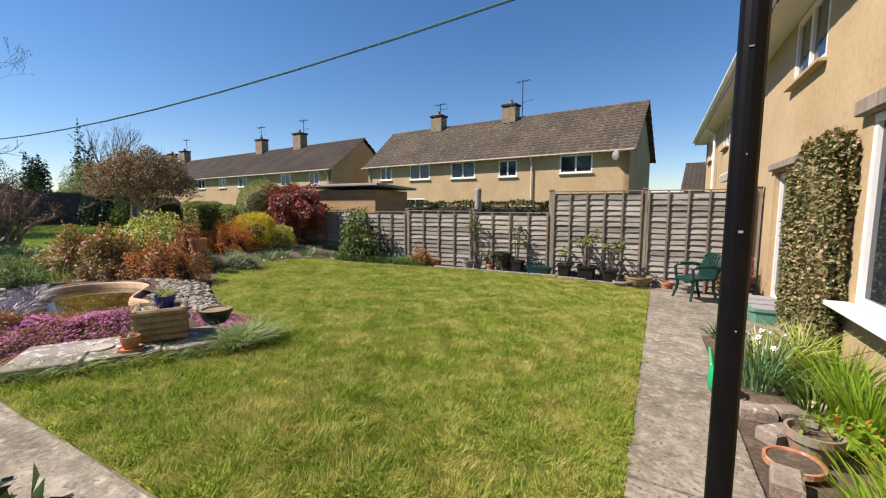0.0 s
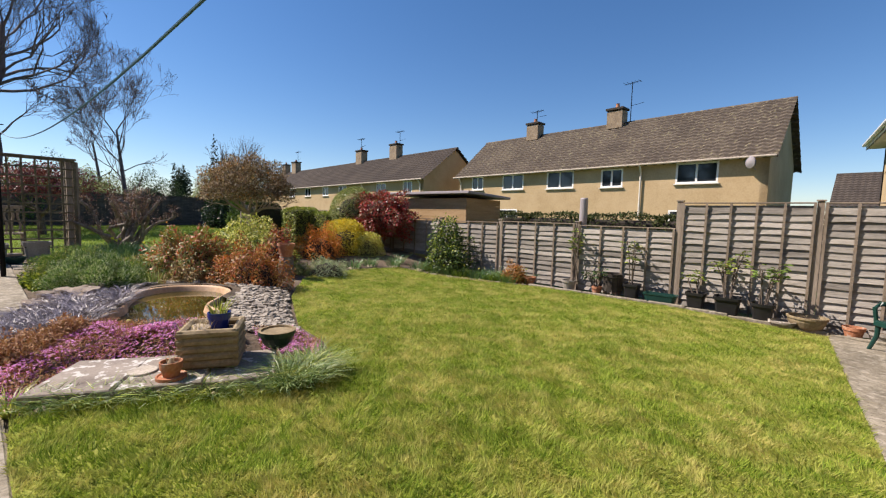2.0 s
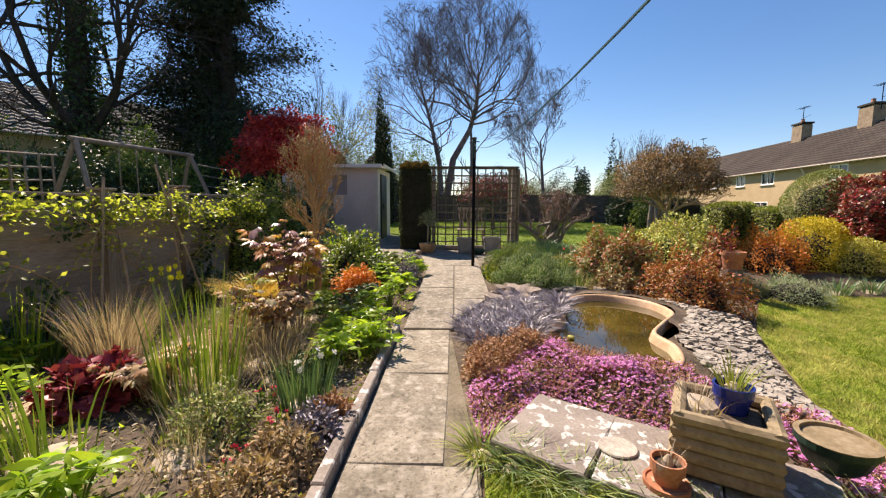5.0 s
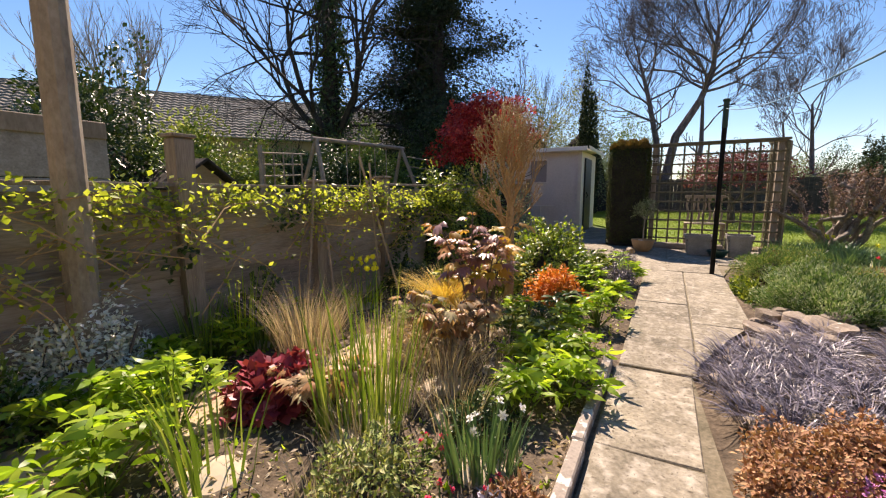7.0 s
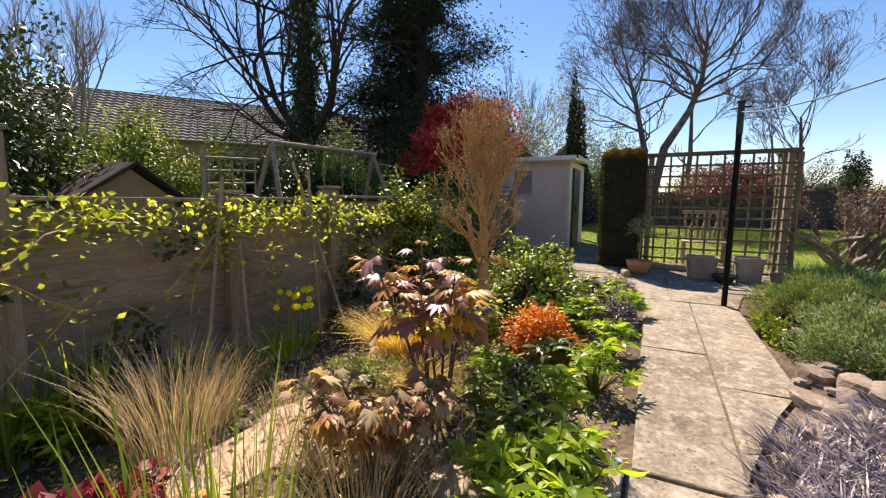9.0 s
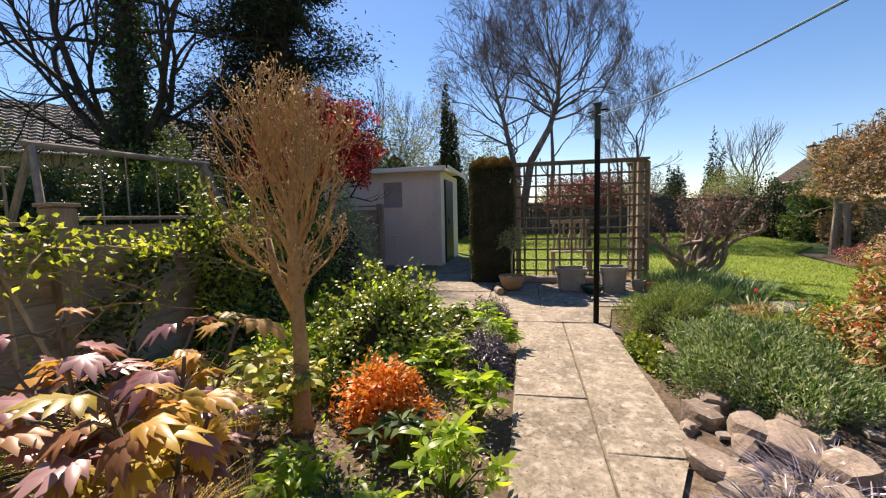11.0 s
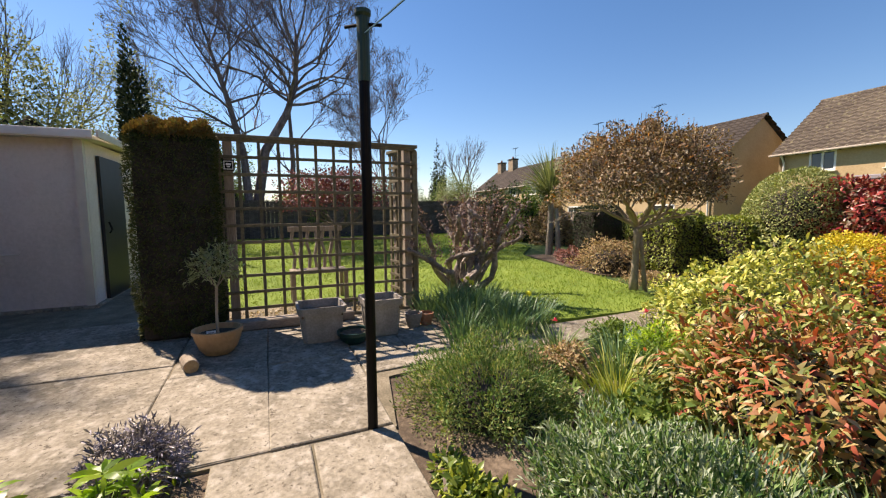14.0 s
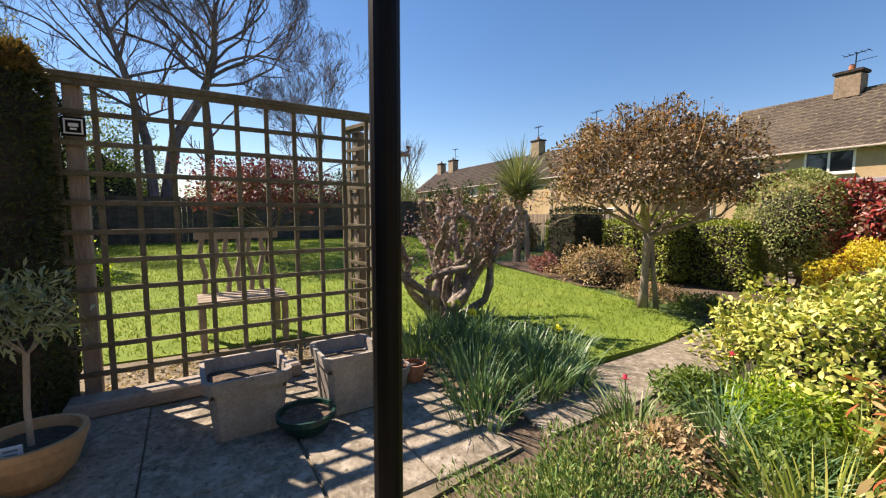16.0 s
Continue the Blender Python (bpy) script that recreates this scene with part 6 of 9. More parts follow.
# carpet flowers
def carpet(name, poly, n, size, mat, label, leafmat, seed, height=0.06, petal=5):
    rng = np.random.default_rng(seed)
    p = scatter(poly, n, rng)
    z = np.array([mound(x, y) for x, y in p]) + height * (0.5 + 0.5 * np.sin(p[:, 0] * 9) * np.sin(p[:, 1] * 8)) + rng.uniform(0, 0.025, n)
    b = np.concatenate([p, z[:, None]], 1)
    e = tagged(new(name), label, "ground cover")
    q = np.repeat(b, 5, 0)
    a = np.tile(np.arange(5) * 2 * math.pi / 5, n) + np.repeat(rng.uniform(0, 6, n), 5)
    tilt = np.repeat(rng.normal(0, 0.35, (n, 2)), 5, 0)
    d = np.stack([np.cos(a), np.sin(a), 0.25 + tilt[:, 0] * np.cos(a) + tilt[:, 1] * np.sin(a)], 1)
    s = np.stack([-np.sin(a), np.cos(a), np.zeros(5 * n)], 1)
    v = np.stack([q, q + d * size * 0.6 + s * size * 0.4, q + d * size, q + d * size * 0.6 - s * size * 0.4], 1).reshape(-1, 3)
    part("blossom", array_mesh("blossom", v, np.arange(20 * n).reshape(-1, 4), mat), mat, e)
    n = n * 3
    lp = scatter(poly, n, rng)
    lz = np.array([mound(x, y) for x, y in lp])
    lb = np.concatenate([lp, lz[:, None] + rng.uniform(0, height, (n, 1))], 1)
    part("foliage", leaf_mesh("foliage", lb, np.tile([0, 0, 1.0], (n, 1)), 0.025, leafmat, rng, 0.35, 0.0, 0.9), leafmat, e)
    return e


carpet("creeping_phlox", [(-4.05, 0.86), (-4.6, 0.8), (-4.95, 1.0), (-5.3, 1.5), (-5.08, 1.76), (-4.75, 1.66), (-4.55, 1.32), (-4.3, 0.98)], 1450, 0.012, L_PINK, "carpet of magenta creeping phlox in flower", L_SEDUM, 41)
carpet("creeping_phlox", [(-4.6, 1.35), (-5.1, 1.72), (-4.97, 2.0), (-4.85, 2.35), (-4.3, 2.35), (-4.1, 1.95), (-4.4, 1.65)], 1150, 0.013, L_PINK, "magenta creeping phlox beside the pond rim", L_SEDUM, 42)
carpet("creeping_phlox", [(-4.1, 2.4), (-4.5, 2.5), (-4.45, 2.85), (-4.1, 3.0), (-3.75, 2.75), (-3.7, 2.5)], 750, 0.013, L_PINK, "patch of magenta creeping phlox at the lawn edge", L_SEDUM, 43)
carpet("creeping_phlox", [(-4.72, 1.55), (-5.3, 1.36), (-5.46, 1.47), (-5.12, 1.68), (-4.96, 1.86), (-4.87, 2.1), (-4.7, 2.1)], 620, 0.013, L_PINK, "magenta phlox spilling over the pond edge", L_SEDUM, 44, 0.09)
for k, (x, y, r) in enumerate(((-5.05, 1.04, 0.27), (-4.85, 0.95, 0.2), (-5.2, 1.28, 0.2))):
    shrub("sedum_mat", x, y, (r, r * 0.9, 0.16), 3000, 0.025, L_SEDUM, "low rusty brown sedum mat", "ground cover", 0.5, z0=mound(x, y), seed=50 + k, stems=2, group="sedum mats")
for k in range(32):
    x, y = [(-5.45, 0.93), (-5.5, 1.18), (-5.35, 1.05), (-5.42, 1.33), (-5.6, 1.42), (-5.85, 1.5), (-6.12, 1.68), (-6.35, 1.82), (-6.6, 1.86), (-6.8, 1.98), (-5.75, 0.9), (-5.95, 1.05), (-6.15, 0.95), (-6.35, 1.1), (-6.2, 1.3), (-5.95, 1.3), (-6.5, 1.3), (-6.6, 1.08), (-6.75, 1.3), (-6.4, 1.5), (-6.7, 1.55), (-6.1, 1.5), (-5.75, 1.15), (-5.8, 1.4), (-6.9, 1.45), (-6.05, 0.82), (-6.45, 0.92), (-5.6, 1.05), (-7.0, 1.6), (-6.25, 1.15), (-6.55, 1.42), (-5.9, 0.95)][k]
    clump("black_grass", x, y, 130, 0.19, 0.009, L_BLACKGRASS, "tuft of purple-black mondo grass", 0.09, 0.85, z0=mound(x, y), seed=200 + k, group="black mondo grass", upright=0.7)

# ---- shrubs of the pond side ----
shrub("lavender_bush", -8.2, 1.9, (0.85, 0.56, 0.47), 30000, 0.036, L_LAVENDER, "spreading grey-green lavender bush by the path", wide=0.26, clumps=55, seed=60, tips=L_GREYGREEN, tips_share=0.2, lump=0.28, spread=0.45, droop=-0.3)
shrub("santolina_bush", -9.62, 1.86, (0.56, 0.56, 0.43), 20000, 0.032, L_SANTOLINA, "rounded olive-green santolina bush by the clothes pole", wide=0.24, clumps=55, seed=61, tips=L_LAVENDER, tips_share=0.3, lump=0.25, spread=0.45, droop=-0.3)
shrub("low_lime_plant", -8.75, 1.32, (0.5, 0.14, 0.16), 1800, 0.05, L_EUON, "low lime-green foliage spilling onto the path", "plant", seed=62, stems=3)
shrub("leucothoe_bush", -8.55, 3.25, (0.76, 0.74, 0.84), 10500, 0.075, L_BRONZE, "cream and bronze evergreen bush with red tips", wide=0.27, clumps=60, seed=63, tips=L_REDTIP, tips_share=0.17, droop=0.35, fine=True)
shrub("variegated_bush", -9.6, 4.65, (1.1, 0.95, 0.85), 14000, 0.055, L_VARIEG, "green and yellow variegated evergreen bush", wide=0.45, clumps=60, seed=64, fine=True)
shrub("red_bush", -8.65, 4.85, (0.4, 0.4, 0.85), 2500, 0.06, L_PHOTINIA, "small red-leaved bush beside a terracotta pot", clumps=25, seed=65, tips=L_ORANGE, tips_share=0.25)
shrub("spirea_bush", -7.28, 3.75, (0.62, 0.58, 0.72), 8000, 0.042, L_ORANGE, "rounded copper-orange spirea bush", clumps=45, seed=66, tips=L_REDTIP, tips_share=0.18)
shrub("low_bush", -7.9, 3.0, (0.4, 0.45, 0.32), 2600, 0.05, L_BROWNLEAF, "low straggly brown-green bush behind the pond", seed=67)
shrub("low_bush", -8.9, 2.5, (0.3, 0.3, 0.3), 1200, 0.06, L_GREEN, "small fresh green plant behind the lavender", "plant", seed=68)
pot("plant_pot", -8.05, 4.75, 0.15, 0.25, TERRACOTTA, "terracotta pot raised among the shrubs", z0=gz(-8, 4.7) + 0.42)
pst = thing("pot_stand", (-8.05, 4.75, gz(-8, 4.7)), "rough stone block under the terracotta pot", "stand")
part("block", Geo().lathe([(0.14, 0), (0.15, 0.2), (0.13, 0.42)], 10), STONE, pst)
shrub("heath_bush", -9.75, 6.55, (0.7, 0.6, 0.75), 6500, 0.04, L_ORANGE2, "low orange-brown heath bush", seed=69, clumps=40)
shrub("golden_bush", -10.1, 7.65, (0.72, 0.72, 0.98), 11000, 0.04, L_YELLOW, "bright golden-yellow clipped shrub", seed=70, clumps=30, lump=0.12, inner=0.25, spread=0.45)
shrub("golden_bush", -9.65, 8.0, (0.52, 0.52, 0.62), 7500, 0.035, L_LIME, "lime-yellow rounded dwarf shrub", seed=71, clumps=24, lump=0.08, inner=0.25, spread=0.45)
shrub("cotton_lavender", -7.95, 5.6, (0.5, 0.5, 0.4), 5000, 0.035, L_GREYGREEN, "low silvery grey-green mound by the lawn", wide=0.25, seed=72)
shrub("cotton_lavender", -8.25, 5.15, (0.3, 0.25, 0.22), 1800, 0.035, L_SANTOLINA, "small dull green mound by the lawn", wide=0.25, seed=73)
for k, (x, y) in enumerate(((-8.5, 5.9), (-8.4, 6.6), (-8.5, 7.2), (-8.3, 7.8), (-7.9, 8.3), (-8.6, 8.2))):
    clump("bulb_leaves", x, y, 90, 0.32, 0.014, L_STRAP, "clump of blue-green bulb foliage", 0.18, 0.6, seed=300 + k, group="bulb foliage")
for k in range(16):
    u = k / 15
    x, y = -7.8 + 2.4 * u + 0.15 * math.sin(k * 2.1), 8.55 + 0.62 * u + 0.14 * math.cos(k * 1.7)
    clump("bluebell_clump", x, y, 110, 0.36, 0.013, L_STRAP if k % 2 else L_GREEN, "dense clump of bluebell leaves in the far bed", 0.2, 0.65, seed=320 + k, group="far bed bulb clumps", flower=("flower", L_WHITE if k % 3 else L_YPETAL, 2, 0.02, 0.36, "star"))
shrub("euphorbia", -5.55, 9.2, (0.35, 0.25, 0.48), 2600, 0.045, L_ORANGE, "orange-tinged euphorbia by the fence", seed=75, clumps=25)
shrub("pieris_bush", -7.45, 8.95, (0.7, 0.5, 1.3), 6500, 0.07, L_DARK, "upright dark evergreen bush with yellow-green tips", seed=76, clumps=40, tips=L_EUON, tips_share=0.3)
shrub("photinia", -10.2, 9.0, (1.3, 0.68, 0.82), 16000, 0.08, L_PHOTINIA, "large red-leaved photinia hedge bush", seed=77, flat=0.9, lift=0.35, clumps=50)
shrub("holly_ball", -11.3, 8.85, (0.78, 0.78, 0.84), 26000, 0.038, L_BOX, "clipped rounded grey-green evergreen ball", seed=78, flat=0.95, lift=0.3, lump=0.02, clumps=0, spread=0.45, inner=0.1)
# clipped hedge behind the back lawn
for k, (x, y, sx, sy, sz) in enumerate(((-13.4, 8.6, 1.9, 0.9, 1.05), (-12.9, 7.9, 0.9, 0.9, 1.2), (-15.6, 8.8, 1.0, 0.9, 1.0), (-12.1, 8.35, 1.1, 0.7, 1.1), (-14.6, 8.75, 1.2, 0.8, 1.0))):
    e = thing("clipped_hedge", (x, y, gz(x, y)), "low clipped green hedge block", "hedge", "clipped hedges")
    rr = np.random.default_rng(400 + k)
    pp, oo = block_leaves(8000, sx, sy, sz, rr)
    part("foliage", leaf_mesh("foliage", pp, oo, 0.05, L_HEDGE, rr, 0.5), L_HEDGE, e)
    # dark filler box, its colour gives the shade behind the leaf shell
    part("core", Geo().box((0, 0, sz * 0.46), (sx * 0.86, sy * 0.86, sz * 0.9)), BARK_AND_SHADE, e)
shrub("low_shrub", -13.35, 6.75, (0.75, 0.6, 0.68), 5000, 0.05, L_BROWNLEAF, "low rounded shrub with dull purple-brown leaves", seed=80, clumps=30)
shrub("low_shrub", -14.6, 6.9, (0.5, 0.35, 0.35), 2500, 0.045, L_PURPLE, "low heathery purple shrub", seed=81)
e = thing("clipped_hedge", (-14.3, 7.35, gz(-14, 7.3)), "dark clipped yew arch block", "hedge", "clipped hedges")
rr = np.random.default_rng(410)
pp, oo = block_leaves(7000, 0.7, 0.9, 1.3, rr)
part("foliage", leaf_mesh("foliage", pp, oo, 0.045, L_CONIFER, rr, 0.4), L_CONIFER, e)
# same added filler, painted dark for the shaded inside
part("core", Geo().box((0, 0, 0.6), (0.6, 0.8, 1.15)), BARK_AND_SHADE, e)


# ---- small trees of the garden ----
def branches(g, rng, p, d, length, r, depth, tips, sides=5, split=(2, 3), angle=0.55, shrink=0.72, up=0.15, kink=0.12, tip_depth=0, thin=0.13, keep=(0.82, 0.66)):
    """Grows a limb and its branches into g; the ends go into tips."""
    a, pts, rad = Vector(p), [Vector(p)], [r]
    dd = Vector(d).normalized()
    for k in range(3):
        dd = (dd + Vector((rng.normal(0, kink), rng.normal(0, kink), rng.normal(0, kink) + up * 0.3))).normalized()
        a = a + dd * length / 3
        pts.append(a.copy())
        rad.append(r * (1 - thin * (k + 1)))
    g.tube(pts, rad, sides if depth > 1 else 3, cap=False)
    if depth <= tip_depth:
        tips.append((a.copy(), dd.copy()))
        if depth <= 0:
            return
    n = int(rng.integers(split[0], split[1] + 1))
    for i in range(n):
        w = rng.uniform(0, 6.28)
        side = dd.cross(Vector((math.cos(w), math.sin(w), 0.3)))
        if side.length < 0.1:
            side = Vector((1, 0, 0))
        nd_ = (dd + side.normalized() * angle * rng.uniform(0.6, 1.3) + Vector((0, 0, up))).normalized()
        start = pts[3] if i < 2 else pts[2]
        branches(g, rng, start, nd_, length * shrink * rng.uniform(0.8, 1.15), rad[3] * (keep[0] if i == 0 else keep[1]), depth - 1, tips, sides, split, angle, shrink, up, kink, tip_depth, thin, keep)


def grow(g, rng, p, d, length, r, depth, tips, env, split=(2, 3), angle=0.45, up=0.12, shrink=0.78, keep=(0.84, 0.62), kink=0.1, thinnest=0.004):
    """A limb and its branches, held inside an egg-shaped crown: env is its centre and half-axes."""
    dd, a = Vector(d).normalized(), Vector(p)
    end = a + dd * length
    q = Vector(((end.x - env[0][0]) / env[1][0], (end.y - env[0][1]) / env[1][1], (end.z - env[0][2]) / env[1][2])).length
    if q > 1:
        length *= 0.7
        depth = min(depth, 2)
        dd = (dd + (Vector(env[0]) - a).normalized() * 0.35).normalized()
    pts, rad = [a.copy()], [max(thinnest, r)]
    for k in range(2):
        dd = (dd + Vector((rng.normal(0, kink), rng.normal(0, kink), rng.normal(0, kink) + up * 0.4))).normalized()
        a = a + dd * length / 2
        pts.append(a.copy())
        rad.append(max(thinnest, r * (0.9 - 0.1 * k)))
    g.tube(pts, rad, 6 if r > 0.06 else 4 if r > 0.02 else 3, cap=False)
    if depth <= 0:
        tips.append((a.copy(), dd.copy()))
        return
    n = int(rng.integers(split[0], split[1] + 1))
    for i in range(n):
        w = rng.uniform(0, 6.28)
        side = dd.cross(Vector((math.cos(w), math.sin(w), 0.3)))
        if side.length < 0.1:
            side = Vector((1, 0, 0))
        nxt = dd + side.normalized() * angle * rng.uniform(0.35 if i == 0 else 0.8, 0.7 if i == 0 else 1.4) + Vector((0, 0, up))
        grow(g, rng, pts[2] if i < 2 else pts[1], nxt, length * shrink * rng.uniform(0.8, 1.15) if q <= 1 else length, rad[2] * (keep[0] if i == 0 else keep[1]), depth - 1, tips, env, split, angle, up, shrink, keep, kink, thinnest)


# tan lollipop tree in the border
lo = thing("twiggy_tree", (-7.22, -1.05, gz(-7.2, -1)), "pollarded tan twiggy tree just before leaf", "tree")
rng = np.random.default_rng(500)
part("trunk", Geo().tube([(0, 0, 0), (0.005, 0.0, 0.1), (0.0, 0.01, 0.5), (0.01, 0.0, 0.95), (0, 0, 1.3), (0.01, 0.01, 1.6)], [0.08, 0.052, 0.045, 0.042, 0.03, 0.012], 12).tube([(0.01, 0, 0.72), (0.05, -0.09, 0.95), (0.07, -0.12, 1.2)], [0.03, 0.026, 0.016], 8), BARK_TAN, lo, smooth=True)
g, tips = Geo(), []
EGG = ((0.01, -0.02, 1.5), (0.42, 0.42, 0.62))
for k in range(40):
    w = k * 2.4
    low = k < 10
    flare = 1.1 if low else 0.75 - 0.012 * k
    grow(g, rng, (0.02 * math.cos(w), 0.02 * math.sin(w), 0.8 + 0.02 * k), (math.cos(w) * flare, math.sin(w) * flare, 0.75), 0.16 if low else 0.24, 0.011, 4, tips, EGG, (2, 3), 0.42, 0.2, 0.78, (0.8, 0.66), 0.13, 0.0022)
part("limb_system", g, BARK_TAN, lo)
tp = np.array([t[0] for t in tips])
td = np.array([t[1] for t in tips])
part("bud_mass", leaf_mesh("bud_mass", np.repeat(tp, 2, 0) + rng.normal(0, 0.02, (len(tp) * 2, 3)), np.repeat(td, 2, 0), 0.017, L_DRY, rng, 0.5), L_DRY, lo, "dry tan leaf buds")
# knotty pollard beside the trellis
kn = thing("pollarded_tree", (-12.6, 3.08, gz(-12.6, 3.1)), "knotty gnarled pollarded shrub with swollen branch ends", "tree")
rng = np.random.default_rng(510)
g = Geo()
ends = []
for k in range(15):
    w = k * 0.5 + rng.uniform(-0.2, 0.2)
    p = Vector((0.07 * math.cos(w), 0.07 * math.sin(w), 0.0))
    flare = rng.uniform(0.35, 1.1)
    d = Vector((math.cos(w) * flare, math.sin(w) * flare, rng.uniform(0.7, 1.0)))
    pts, rad = [p.copy()], [0.06]
    for s in range(9):
        d = (d.normalized() + Vector((rng.normal(0, 0.42), rng.normal(0, 0.42), rng.normal(0.22, 0.26)))).normalized()
        p = p + d * rng.uniform(0.14, 0.2)
        pts.append(p.copy())
        rad.append(0.044 - 0.003 * s + (0.012 if s % 2 else 0))
        if s >= 4:
            ends.append(p.copy())
    g.tube(pts, rad, 8)
for q in ends:
    g.lathe([(0.01, -0.04), (0.036, -0.015), (0.04, 0.015), (0.01, 0.04)], 7, q)
part("limb_frame", g, BARK_KNOTTY, kn, smooth=True)
g, tips = Geo(), []
for q in ends:
    for j in range(5):
        w = rng.uniform(0, 6.28)
        branches(g, rng, q, (math.cos(w) * 0.7, math.sin(w) * 0.7, 0.9), 0.07, 0.006, 1, tips, 3, (1, 2), 0.5, 0.8)
part("twig_mass", g, BARK_KNOTTY, kn)
tp = np.array([t[0] for t in tips])
part("dead_foliage", leaf_mesh("dead_foliage", np.repeat(tp, 7, 0) + rng.normal(0, 0.055, (len(tp) * 7, 3)), rng.normal(0, 1, (len(tp) * 7, 3)), 0.034, L_BROWNPURPLE, rng, 0.6), L_BROWNPURPLE, kn, "dull purple-brown young leaves")
# domed tree on the back lawn
mg = thing("domed_tree", (-11.84, 5.68, gz(-11.84, 5.68)), "clipped dome-headed tree with bronze leaves just opening", "tree")
rng = np.random.default_rng(520)
part("trunk", Geo().tube([(0, 0, 0), (0.01, 0.0, 0.3), (0.0, 0.03, 0.7), (0.02, 0.02, 1.0)], [0.075, 0.052, 0.048, 0.06], 10).tube([(0.13, 0.1, 0), (0.07, 0.09, 0.5), (0.03, 0.06, 1.0)], [0.035, 0.03, 0.028], 8), BARK_PALE, mg, smooth=True)
g, tips = Geo(), []
for k in range(10):
    w = k * 0.68
    branches(g, rng, (0.01, 0.02, 0.92 + 0.015 * k), (math.cos(w) * 0.95, math.sin(w) * 0.95, 0.42 + 0.1 * (k % 3)), 0.55, 0.034, 5, tips, 5, (2, 3), 0.55, 0.66, 0.1, 0.16, 0, 0.1, (0.85, 0.72))
part("limb_system", g, BARK_PALE, mg)
pp, oo = cloud(rng, 24000, (1.22, 1.22, 1.12), 0.1, 90, inner=0.38, flat=0.1)
pp[:, 2] += 1.46
part("foliage", leaf_mesh("foliage", pp, oo, 0.05, L_DOME, rng, 0.5), L_DOME, mg, "bronze and buff opening leaves")
pp, oo = cloud(rng, 1000, (1.28, 1.28, 1.16), 0.08, 60, inner=0.12, flat=-0.4)
pp[:, 2] += 1.38
part("young_foliage", leaf_mesh("young_foliage", pp, oo, 0.05, L_ORANGE, rng, 0.55), L_ORANGE, mg, "orange young leaves on the top")
g = Geo()
for k in range(70):
    w, q = rng.uniform(0, 6.28), math.sqrt(rng.uniform(0, 1)) * 1.0
    z = 1.38 + 1.08 * math.sqrt(max(0.0, 1 - (q / 1.24) ** 2))
    b = Vector((q * math.cos(w), q * math.sin(w), z - 0.2))
    part("shoot", Geo().tube([b, b + Vector((rng.normal(0, 0.03), rng.normal(0, 0.03), rng.uniform(0.25, 0.45)))], [0.006, 0.003], 3, cap=False), BARK_TAN, mg)
# crimson maple
ac = thing("maple_tree", (-11.6, -3.25, gz(-11.6, -3.2)), "crimson Japanese maple with a domed crown", "tree")
rng = np.random.default_rng(530)
g, tips = Geo(), []
g.tube([(0, 0, 0), (0.03, 0, 0.6), (0, 0.04, 1.3)], [0.09, 0.07, 0.06], 8)
for k in range(7):
    w = k * 0.9
    branches(g, rng, (0, 0.03, 1.2 + 0.05 * k), (math.cos(w), math.sin(w), 0.6), 0.6, 0.035, 3, tips, 5, (2, 3), 0.55, 0.7)
part("limb_frame", g, BARK_AND_SHADE, ac)
pp, oo = cloud(rng, 20000, (1.14, 1.14, 1.0), 0.22, 60, inner=0.5, flat=0.55)
pp[:, 2] += 2.3
part("foliage", leaf_mesh("foliage", pp, oo, 0.06, L_ACER, rng, 0.7, 0.4), L_ACER, ac)
# cordyline
co = thing("cordyline_palm", (-15.9, 7.25, gz(-16, 7.2)), "cordyline palm with a spiky head of strap leaves", "palm")
part("trunk", Geo().tube([(0, 0, 0), (0.05, 0, 0.7), (0, 0.05, 1.35)], [0.1, 0.08, 0.07], 8).tube([(0.25, 0.1, 0), (0.22, 0.1, 0.6), (0.15, 0.1, 1.2)], [0.07, 0.06, 0.05], 8), BARK_PALE, co)
rng = np.random.default_rng(540)
n = 700
d = unit(rng.normal(0, 1, (n, 3)) + np.array([0, 0, 0.2]))
part("foliage", blade_mesh("foliage", d * 0.08 + np.array([0, 0.03, 1.4]), d * np.array([1, 1, 0.9]), 0.95, 0.04, L_OLIVE, rng, 0.75, 3), L_FRESH, co)
n = 160
d = unit(rng.normal(0, 1, (n, 3)) * np.array([1, 1, 0.2]))
part("dead_foliage", blade_mesh("dead_foliage", d * 0.06 + np.array([0, 0.03, 1.3]), d * 0.5 + np.array([0, 0, -1.4]), 0.7, 0.03, L_DRY, rng, 0.3, 3), L_DRY, co, "hanging dry skirt of dead leaves")
# olive standard in the tan pot
ol = thing("olive_tree", (-11.33, 0.1, gz(-11.4, 0.1) + 0.19), "small standard olive tree with grey-green leaves", "tree")
rng = np.random.default_rng(550)
g, tips = Geo(), []
g.tube([(0, 0, 0), (0.012, 0.0, 0.2), (0.0, 0.01, 0.45)], [0.014, 0.012, 0.012], 8)
for k in range(5):
    w = k * 1.3
    branches(g, rng, (0, 0.01, 0.44), (math.cos(w) * 0.7, math.sin(w) * 0.7, 0.8), 0.13, 0.006, 2, tips, 4, (2, 2), 0.5, 0.75)
part("trunk", g, BARK_PALE, ol)
pp, oo = cloud(rng, 650, (0.23, 0.23, 0.2), 0.25, 16, inner=0.7, flat=0.7)
part("foliage", leaf_mesh("foliage", pp + np.array([0, 0, 0.62]), oo, 0.05, L_OLIVE, rng, 0.28), L_OLIVE, ol)

